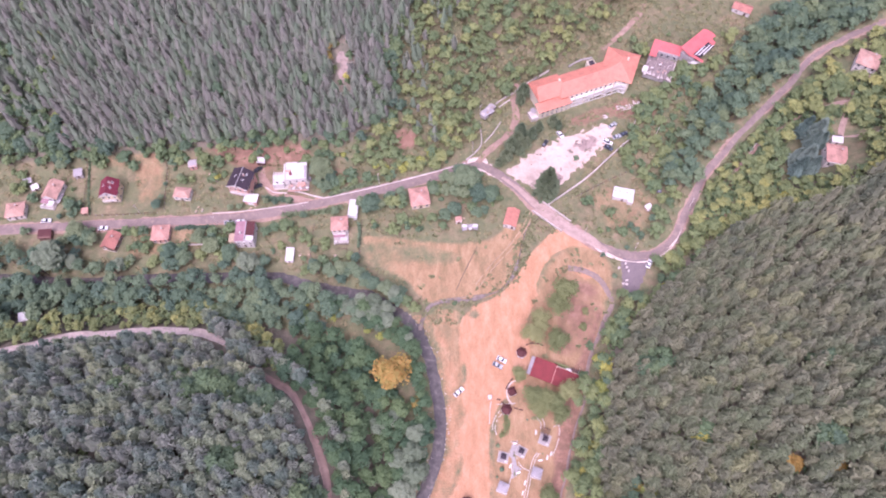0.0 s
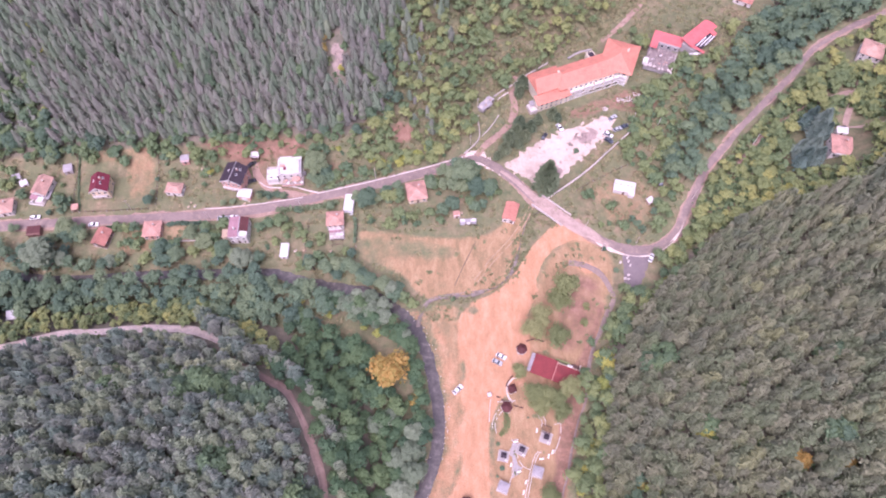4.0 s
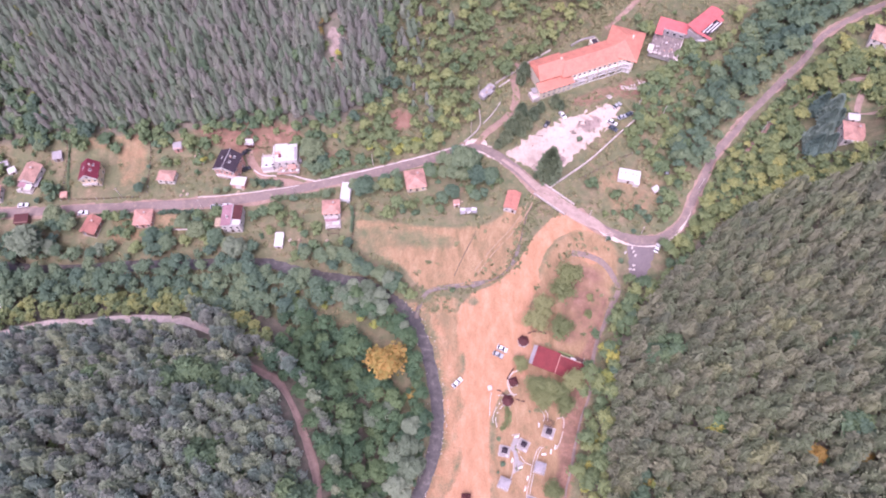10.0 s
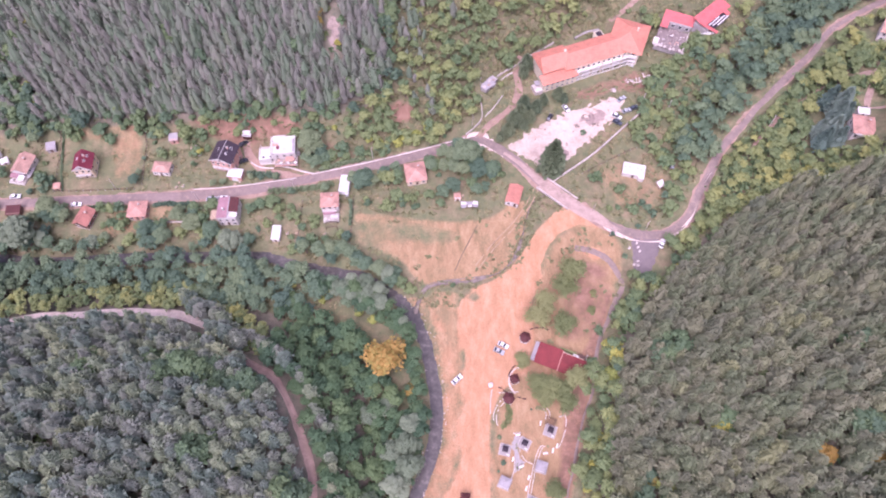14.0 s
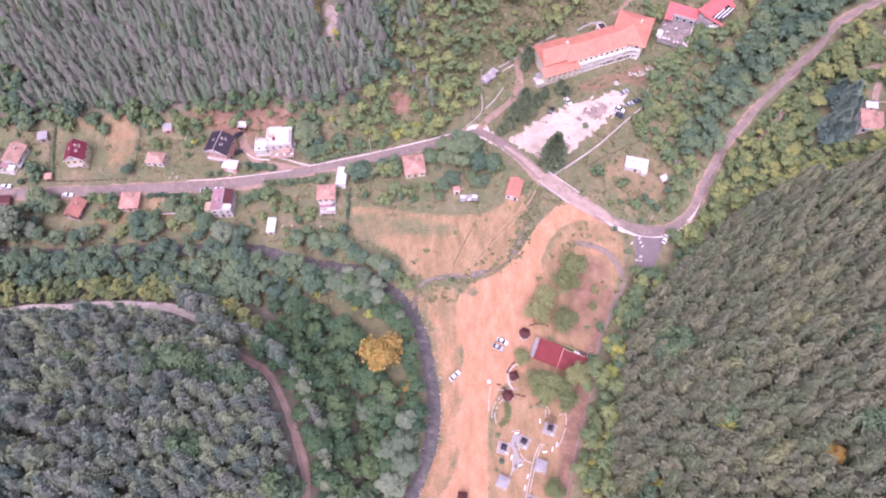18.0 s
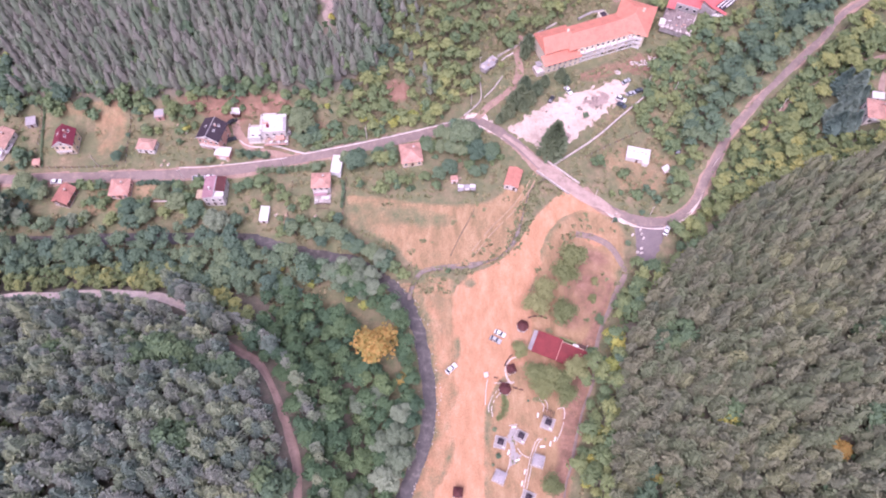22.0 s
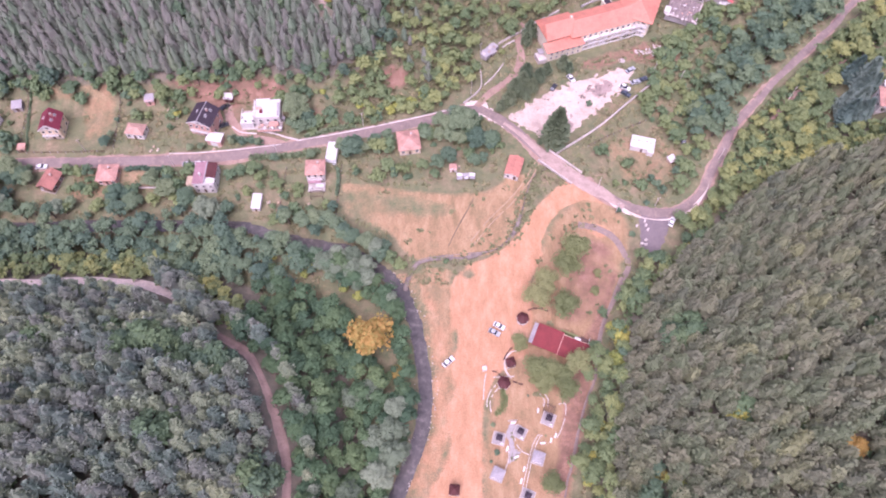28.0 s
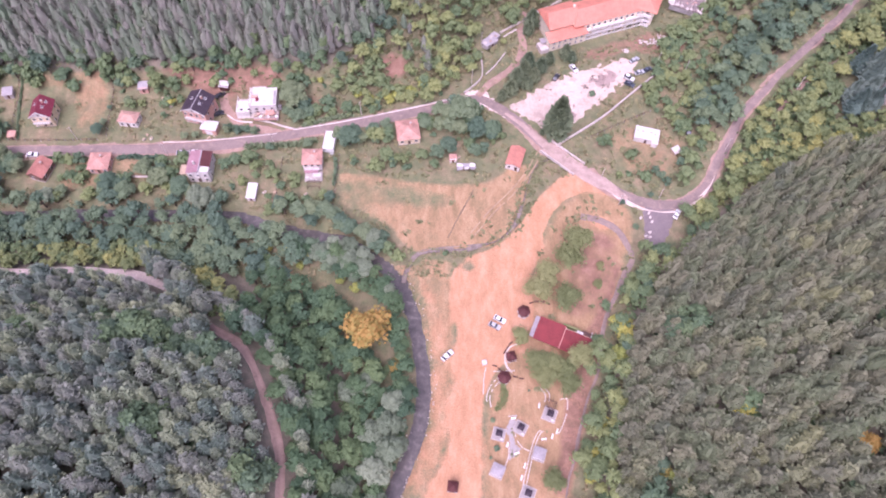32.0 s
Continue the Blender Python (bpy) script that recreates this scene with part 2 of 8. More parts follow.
def ground_material():
    """Grass, dry field, trodden earth, red soil and wood floor, told apart by the ground's own cover weights."""
    m, nodes, links, bsdf = material("ground_cover")
    at = nodes.new("ShaderNodeAttribute")
    at.attribute_name = "cover"
    sep = nodes.new("ShaderNodeSeparateColor")
    links.new(at.outputs["Color"], sep.inputs["Color"])
    big, mid, fine = noise_node(nodes, links, 0.06, 5), noise_node(nodes, links, 0.35, 6), noise_node(nodes, links, 2.2, 5)
    blot = noise_node(nodes, links, 0.17, 6, 0.7)
    geo, turned = nodes.new("ShaderNodeNewGeometry"), nodes.new("ShaderNodeMapping")
    turned.inputs["Rotation"].default_value, turned.inputs["Scale"].default_value = (0, 0, 0.2), (0.8, 0.33, 1.0)
    links.new(geo.outputs["Position"], turned.inputs["Vector"])
    streak = nodes.new("ShaderNodeTexNoise")
    streak.inputs["Scale"].default_value, streak.inputs["Detail"].default_value, streak.inputs["Roughness"].default_value = 0.4, 7, 0.65
    links.new(turned.outputs["Vector"], streak.inputs["Vector"])
    grass = ramp_node(nodes, links, mid.outputs["Fac"], [(0.28, (0.112, 0.140, 0.074)), (0.45, (0.158, 0.170, 0.092)), (0.6, (0.190, 0.192, 0.102)), (0.78, (0.265, 0.228, 0.138))])
    field = ramp_node(nodes, links, streak.outputs["Fac"], [(0.28, (0.215, 0.163, 0.085)), (0.5, (0.36, 0.233, 0.132)), (0.7, (0.45, 0.305, 0.182))])
    dirt = ramp_node(nodes, links, streak.outputs["Fac"], [(0.25, (0.385, 0.214, 0.117)), (0.5, (0.495, 0.273, 0.160)), (0.75, (0.60, 0.370, 0.238))])
    litter = ramp_node(nodes, links, mid.outputs["Fac"], [(0.3, (0.145, 0.145, 0.105)), (0.5, (0.205, 0.185, 0.138)), (0.7, (0.27, 0.22, 0.165))])
    red = ramp_node(nodes, links, mid.outputs["Fac"], [(0.3, (0.18, 0.125, 0.082)), (0.5, (0.27, 0.155, 0.11)), (0.7, (0.36, 0.215, 0.16))])

    def edge(src, lo=0.35, hi=0.65):
        c0 = nodes.new("ShaderNodeMath")
        c0.operation = "MULTIPLY_ADD"
        links.new(blot.outputs["Fac"], c0.inputs[0])
        c0.inputs[1].default_value, c0.inputs[2].default_value = 0.7, -0.35
        c1 = nodes.new("ShaderNodeMath")
        links.new(c0.outputs[0], c1.inputs[0])
        links.new(src, c1.inputs[1])
        a = nodes.new("ShaderNodeMath")
        a.operation = "MULTIPLY_ADD"
        links.new(fine.outputs["Fac"], a.inputs[0])
        a.inputs[1].default_value = 0.35
        links.new(c1.outputs[0], a.inputs[2])
        b = nodes.new("ShaderNodeMath")
        b.operation = "MULTIPLY_ADD"
        links.new(big.outputs["Fac"], b.inputs[0])
        b.inputs[1].default_value = 0.35
        links.new(a.outputs[0], b.inputs[2])
        r = nodes.new("ShaderNodeMapRange")
        r.inputs["From Min"].default_value, r.inputs["From Max"].default_value = lo + 0.35, hi + 0.35
        links.new(b.outputs[0], r.inputs["Value"])
        return r.outputs["Result"]

    patchy = noise_node(nodes, links, 0.11, 7, 0.72)
    parched = ramp_node(nodes, links, patchy.outputs["Fac"], [(0.44, (0,)), (0.64, (0.75,))])
    straw = ramp_node(nodes, links, mid.outputs["Fac"], [(0.3, (0.205, 0.165, 0.098)), (0.5, (0.275, 0.205, 0.132)), (0.7, (0.345, 0.255, 0.172))])
    turf = mix_node(nodes, links, parched.outputs["Color"], grass.outputs["Color"], straw.outputs["Color"])
    c = mix_node(nodes, links, edge(sep.outputs["Blue"]), turf, litter.outputs["Color"])
    c = mix_node(nodes, links, edge(sep.outputs["Green"]), c, field.outputs["Color"])
    c = mix_node(nodes, links, edge(at.outputs["Alpha"]), c, red.outputs["Color"])
    c = mix_node(nodes, links, edge(sep.outputs["Red"]), c, dirt.outputs["Color"])
    tone = ramp_node(nodes, links, fine.outputs["Fac"], [(0.3, (0.72, 0.72, 0.72)), (0.6, (1.08, 1.08, 1.08))])
    links.new(mix_node(nodes, links, 0.7, c, mix_node(nodes, links, 1.0, c, tone.outputs["Color"], "MULTIPLY")), bsdf.inputs["Base Color"])
    bsdf.inputs["Roughness"].default_value = 0.95
    bsdf.inputs["Specular IOR Level"].default_value = 0.15
    bn = nodes.new("ShaderNodeBump")
    bn.inputs["Strength"].default_value, bn.inputs["Distance"].default_value = 0.35, 0.25
    links.new(fine.outputs["Fac"], bn.inputs["Height"])
    links.new(bn.outputs["Normal"], bsdf.inputs["Normal"])
    return m


def water_material():
    m, nodes, links, bsdf = material("river_water")
    n = noise_node(nodes, links, 0.5, 5)
    c = ramp_node(nodes, links, n.outputs["Fac"], [(0.3, (0.085, 0.078, 0.074)), (0.55, (0.135, 0.120, 0.112)), (0.75, (0.24, 0.21, 0.19))])
    links.new(c.outputs["Color"], bsdf.inputs["Base Color"])
    bsdf.inputs["Roughness"].default_value = 0.12
    w = noise_node(nodes, links, 1.8, 4)
    bn = nodes.new("ShaderNodeBump")
    bn.inputs["Strength"].default_value, bn.inputs["Distance"].default_value = 0.35, 0.08
    links.new(w.outputs["Fac"], bn.inputs["Height"])
    links.new(bn.outputs["Normal"], bsdf.inputs["Normal"])
    return m


water = water_material()


# ---- the lie of the land ----
def sstep(t):
    t = np.clip(t, 0.0, 1.0)
    return t * t * (3 - 2 * t)


def polyline_side(x, y, line):
    """Signed distance from a polyline, positive on its left-hand side."""
    best = np.full(np.shape(x), 1e9)
    sign = np.ones(np.shape(x))
    for (ax, ay), (bx, by) in zip(line, line[1:]):
        dx, dy = bx - ax, by - ay
        u = np.clip(((x - ax) * dx + (y - ay) * dy) / (dx * dx + dy * dy), 0, 1)
        d = np.hypot(x - ax - u * dx, y - ay - u * dy)
        s = np.where(dx * (y - ay) - dy * (x - ax) >= 0, 1.0, -1.0)
        near = d < best
        best = np.where(near, d, best)
        sign = np.where(near, s, sign)
    return best * sign


# feet of the three wooded slopes, the hill on the left-hand side of each line
FOOT_WEST = [(0, -200), (-16, 0), (-19, 40), (-26, 66), (-41, 89), (-70, 103), (-100, 110), (-140, 115), (-200, 117), (-420, 115)]
FOOT_EAST = [(420, 440), (300, 300), (185, 186), (140, 152), (104, 133), (81, 113), (61, 90), (52, 60), (44, 20), (44, -200)]
FOOT_NORTH = [(-420, 172), (-180, 171), (-120, 171), (-70, 172), (-35, 166), (0, 182), (30, 212), (62, 232), (130, 300), (220, 480)]


def rise(d, steep, limit):
    """A slope that starts softly at its foot and levels off at its crest."""
    d = np.maximum(d, 0.0)
    soft = np.where(d < 8, d * d / 16, d - 4)
    return limit * (1 - np.exp(-steep * soft / limit))


# the side valley's road climbs along a spur; its line, and how much it has gained on the way
ROAD_CLIMB = [(88.4, 129.2), (98.1, 135.1), (103.9, 146.0), (112.7, 161.5), (125.2, 174.8), (139.9, 189.5), (159.1, 207.8), (182.3, 228.9), (212.0, 243.4), (420.0, 400.0)]


def spur(x, y):
    """The rise of the spur that carries the upper road: up from the stream to the road, and on up the slope beyond it."""
    u = 0.62 * x + 0.78 * y
    gain = np.interp(u, [156, 176, 192, 212, 245, 280, 420], [0, 2.6, 6.2, 10.6, 14.2, 15.6, 20])
    d = -polyline_side(x, y, ROAD_CLIMB)
    return gain * sstep((d + 20) / 17.0) + 0.28 * np.clip(d - 3, 0, 60) * sstep((u - 158) / 34.0)


def height(x, y):
    x, y = np.asarray(x, float), np.asarray(y, float)
    z = 4.2 * sstep((y - 95) / 65.0) + 0.06 * np.clip(x - 40, 0, 28)
    z = z - 1.5 * sstep((y - 185) / 30.0) * sstep((x - 20) / 30.0)
    z = z + rise(polyline_side(x, y, FOOT_WEST), 0.84, 130)
    z = z + rise(polyline_side(x, y, FOOT_EAST), 0.78, 150)
    z = z + rise(polyline_side(x, y, FOOT_NORTH), 0.92, 160)
    return z + spur(x, y) + 7.0 * np.exp(-((x - 124) ** 2 + (y - 232) ** 2) / 420.0)


RIVER = [(-420, 128), (-260, 126), (-192, 123.6), (-160, 121), (-136, 122), (-110, 122.5), (-82, 123), (-70, 122), (-57, 118), (-44, 115.5), (-32, 113.5),
         (-22, 107), (-17, 103), (-11.6, 96), (-7.3, 85.5), (-4.5, 71.5), (-3, 60), (-4.5, 47), (-8.3, 36.5), (-12, 27), (-18, 10), (-22, -40), (-20, -200)]
GULLY = [(47, 149), (41.5, 148), (36.4, 144.2), (33.5, 136.2), (31.4, 128.8), (28.1, 120.5), (22.9, 115.2), (18.5, 113), (9.7, 110.7), (0.9, 110.2), (-5.6, 109.2), (-8.8, 106), (-10.6, 100.5), (-11, 97.5)]


def ground_height(x, y):
    """The slopes, with the river's and the gully's beds cut in."""
    z = height(x, y)
    z = z - 1.7 * (1 - sstep((np.abs(polyline_side(x, y, RIVER)) - 1.6) / 2.6))
    return z - 0.6 * (1 - sstep((np.abs(polyline_side(x, y, GULLY)) - 0.4) / 1.5))


def zg(x, y):
    return float(ground_height(np.array([x]), np.array([y]))[0])


def spline(line, step=1.5):
    """Points along a smooth line through the given ones."""
    p = np.array(line, float)
    p = np.vstack([2 * p[0] - p[1], p, 2 * p[-1] - p[-2]])
    out = []
    for a, b, c, d in zip(p, p[1:], p[2:], p[3:]):
        n = max(2, int(np.hypot(*(c - b)) / step))
        u = np.linspace(0, 1, n, endpoint=False)[:, None]
        out.append(0.5 * (2 * b + (c - a) * u + (2 * a - 5 * b + 4 * c - d) * u ** 2 + (3 * b - a - 3 * c + d) * u ** 3))
    out.append(p[-2:-1])
    return np.vstack(out)


def inside(x, y, poly):
    """Signed distance to a closed outline, positive within."""
    hit = np.zeros(np.shape(x), bool)
    best = np.full(np.shape(x), 1e9)
    for (ax, ay), (bx, by) in zip(poly, poly[1:] + poly[:1]):
        cross = ((ay > y) != (by > y)) & (x < (bx - ax) * (y - ay) / (by - ay + 1e-12) + ax)
        hit ^= cross
        u = np.clip(((x - ax) * (bx - ax) + (y - ay) * (by - ay)) / ((bx - ax) ** 2 + (by - ay) ** 2), 0, 1)
        best = np.minimum(best, np.hypot(x - ax - u * (bx - ax), y - ay - u * (by - ay)))
    return np.where(hit, best, -best)


def mesh_from(name, verts, faces, mats=(), index=None, smooth=False):
    me = bpy.data.meshes.new(name)
    verts = np.asarray(verts, np.float32)
    faces = np.asarray(faces, np.int32)
    k = faces.shape[1]
    me.vertices.add(len(verts))
    me.vertices.foreach_set("co", verts.ravel())
    me.loops.add(faces.size)
    me.loops.foreach_set("vertex_index", faces.ravel())
    me.polygons.add(len(faces))
    me.polygons.foreach_set("loop_start", np.arange(0, faces.size, k, dtype=np.int32))
    for mt in mats:
        me.materials.append(mt)
    if index is not None:
        me.polygons.foreach_set("material_index", np.asarray(index, np.int32))
    if smooth:
        me.polygons.foreach_set("use_smooth", np.ones(len(faces), bool))
    me.update(calc_edges=True)
    return me


def strip(name, line, width, mat, lift=0.1, label="", kind="structure", category="", rows=7, wobble=0.25, crown=0.0, seed=1):
    """A way laid over the ground, with slightly uneven edges."""
    p = spline(line)
    d = np.gradient(p, axis=0)
    n = np.stack([-d[:, 1], d[:, 0]], 1) / np.maximum(np.hypot(d[:, 0], d[:, 1]), 1e-6)[:, None]
    rng = np.random.default_rng(seed)
    w = np.full(len(p), width) if np.isscalar(width) else np.interp(np.linspace(0, 1, len(p)), np.linspace(0, 1, len(width)), width)
    k = np.hanning(13)[1:-1] / np.hanning(13).sum() * 2.0
    jl, jr = (np.convolve(rng.normal(0, wobble, len(p) + 10), k, "valid") for _ in range(2))
    u = np.linspace(-0.5, 0.5, rows)
    off = u[None] * w[:, None] + np.where(u[None] < 0, jl[:, None], jr[:, None]) * np.abs(u[None]) * 2
    x, y = p[:, None, 0] + n[:, None, 0] * off, p[:, None, 1] + n[:, None, 1] * off
    mid = height(p[:, 0], p[:, 1])
    z = np.maximum(height(x, y), 0.5 * height(x, y) + 0.5 * mid[:, None]) + lift + crown * (1 - (2 * u[None]) ** 2)
    z[:, 0] -= lift + 0.06
    z[:, -1] -= lift + 0.06
    v = np.stack([x, y, z], -1).reshape(-1, 3)
    i = np.arange((len(p) - 1) * (rows - 1))
    a = (i // (rows - 1)) * rows + i % (rows - 1)
    f = np.stack([a, a + rows, a + rows + 1, a + 1], 1)[:, ::-1]
    ob = new(name, mesh_from(name, v, f, (mat,), smooth=True))
    return tagged(ob, label, category, kind=kind)


def patch(name, poly, mat, lift=0.09, step=1.2, label="", category="", ragged=0.8, seed=3):
    """An open space with a ragged outline, laid over the ground."""
    xs = np.arange(min(q[0] for q in poly) - 2, max(q[0] for q in poly) + 2, step)
    ys = np.arange(min(q[1] for q in poly) - 2, max(q[1] for q in poly) + 2, step)
    x, y = np.meshgrid(xs, ys)
    rng = np.random.default_rng(seed)
    jx, jy = x + rng.normal(0, 0.18, x.shape), y + rng.normal(0, 0.18, y.shape)
    d = inside(jx, jy, poly) + ragged * (np.sin(x * 1.3 + 2 * np.sin(y * 0.7)) + np.sin(y * 1.1 + 1.5 * np.sin(x * 0.9))) * 0.7
    z = height(jx, jy) + np.where(d > 0.5, lift, -0.05)
    v = np.stack([jx, jy, z], -1).reshape(-1, 3)
    r, c = np.nonzero((d[:-1, :-1] > 0) & (d[1:, 1:] > 0) & (d[1:, :-1] > 0) & (d[:-1, 1:] > 0))
    a = r * len(xs) + c
    f = np.stack([a, a + 1, a + 1 + len(xs), a + len(xs)], 1)
    ob = new(name, mesh_from(name, v, f, (mat,), smooth=True))
    return tagged(ob, label, category, kind="structure")


DIRT = [(50, 144), (56, 140.5), (66, 133.5), (66, 131.2), (55, 134), (47.9, 130.8), (41.9, 124.5), (38.4, 118), (38.5, 112), (35.2, 105.5), (32, 98), (34, 88), (30, 74), (19.5, 66), (15.5, 56), (15, 30), (13, -40),
        (-6, -40), (-3, 20), (-1, 33), (2.5, 48), (5.2, 65), (4.6, 81), (4.6, 92), (5.4, 102), (10.5, 107.6), (18, 110.4), (24.6, 114.6), (30, 121), (35, 129.2), (40.3, 135.1), (45.1, 139.6)]
PARK = [(38, 118), (46, 130), (57, 138), (68, 130), (72, 122), (70, 114), (67, 107), (61, 90), (57, 80), (53, 64), (47, 45), (42, 25), (36, -40), (14, -40), (15, 40), (18, 62), (27, 76), (33, 100)]
FIELD = [(-37, 141), (-23, 139.8), (-10.7, 138), (7, 136.5), (19.5, 138.5), (27.5, 145), (35, 146), (35, 138), (32.6, 128), (28.6, 118.5), (19.5, 111.6), (6, 109.4), (-4, 108.6), (-10, 110.5), (-17.7, 119), (-28, 124.4), (-37, 125.5)]
MOUND = [(41.3, 124.6), (46, 130), (54.9, 133.4), (64.9, 129.6), (71.1, 122.4), (66.5, 120), (60, 125.6), (52.3, 124), (46, 119), (42, 112), (38.6, 113)]
RED_SOIL = [(-112, 183), (-74, 187), (-60, 184), (-62, 177), (-76, 175), (-84, 171), (-98, 176)]
HOTEL_BANK = [(56.5, 197), (60.3, 203), (72, 207.5), (83, 210), (103, 208), (101, 202), (89, 198.8), (78.5, 200.5), (62.4, 195)]
RED_PLOT = [(-162, 181), (-129.7, 182), (-127, 153.4), (-157, 152.4)]
RIDGE_SOIL = [(-28, 192), (-18, 205), (-22, 225), (-36, 214), (-38, 196)]
TRACK_N = [(-420, 20), (-260, 45), (-178, 78.4), (-168, 82.5), (-158, 86.2), (-147.6, 90.4), (-131.8, 92.8), (-111.2, 95), (-97.6, 93.6), (-87.6, 89.4), (-81.9, 83.4),
           (-73.6, 77.2), (-66.9, 72.5), (-59.6, 68.4), (-54.9, 62.1), (-50.1, 53.8), (-46.7, 45.9), (-43.8, 36.2), (-42.2, 27), (-40, 0), (-36, -60)]
ROAD_MAIN = [(-420, 138), (-300, 141), (-195.7, 145.7), (-171, 146.6), (-146.3, 147.6), (-121.6, 148.5), (-96.8, 149.8), (-79.5, 151.7), (-62.2, 155.4), (-47.3, 159),
             (-37.3, 161.6), (-22.2, 165.2), (-6.9, 169.3), (6.1, 173.2), (15.2, 175.8), (22, 172), (30.1, 165.4), (36, 158.8), (40.7, 153.7), (52.9, 142.9),
             (56.8, 140.1), (62.5, 135.6), (68.1, 132), (75.1, 129.5), (82.3, 128.6), (88.4, 129.2), (93.6, 131.5), (98.1, 135.1), (100.9, 140.0),
             (103.9, 146.0), (108.4, 152.9), (112.7, 161.5), (118.4, 167.9), (125.2, 174.8), (131.1, 181.4), (139.9, 189.5), (149.1, 198.2), (159.1, 207.8),
             (166.3, 216.5), (173.1, 223.2), (182.3, 228.9), (194.6, 235.7), (212.0, 243.4), (248.6, 262.4), (420, 400)]
NORTH_EDGE = [(-420, 183), (-202, 180), (-176, 182), (-163, 183), (-128, 183), (-99, 185), (-73, 187), (-47, 184), (-35, 186), (-22, 197), (-26, 209), (-21, 222), (-14, 240), (0, 290), (10, 400)]
PARK_PATH = [(52, 124), (58.9, 122.3), (64.5, 118.6), (67.5, 113.4), (69.0, 107.2), (65.8, 101.2), (62.0, 94), (58.4, 86.9), (56.2, 79.9), (54.8, 73.1),
             (52.4, 64.2), (49.4, 57.8), (46, 47.3), (43, 37.1), (40.8, 30), (38, 10), (36, -60)]


def soft(d, w):
    return sstep(d / w + 0.5)


def axis(lo, hi, step, far):
    core = np.arange(lo, hi + step / 2, step)
    out = step * 1.35 ** np.arange(1, 60)
    out = np.cumsum(out)
    out = out[out < far]
    return np.concatenate([lo - out[::-1], core, hi + out])


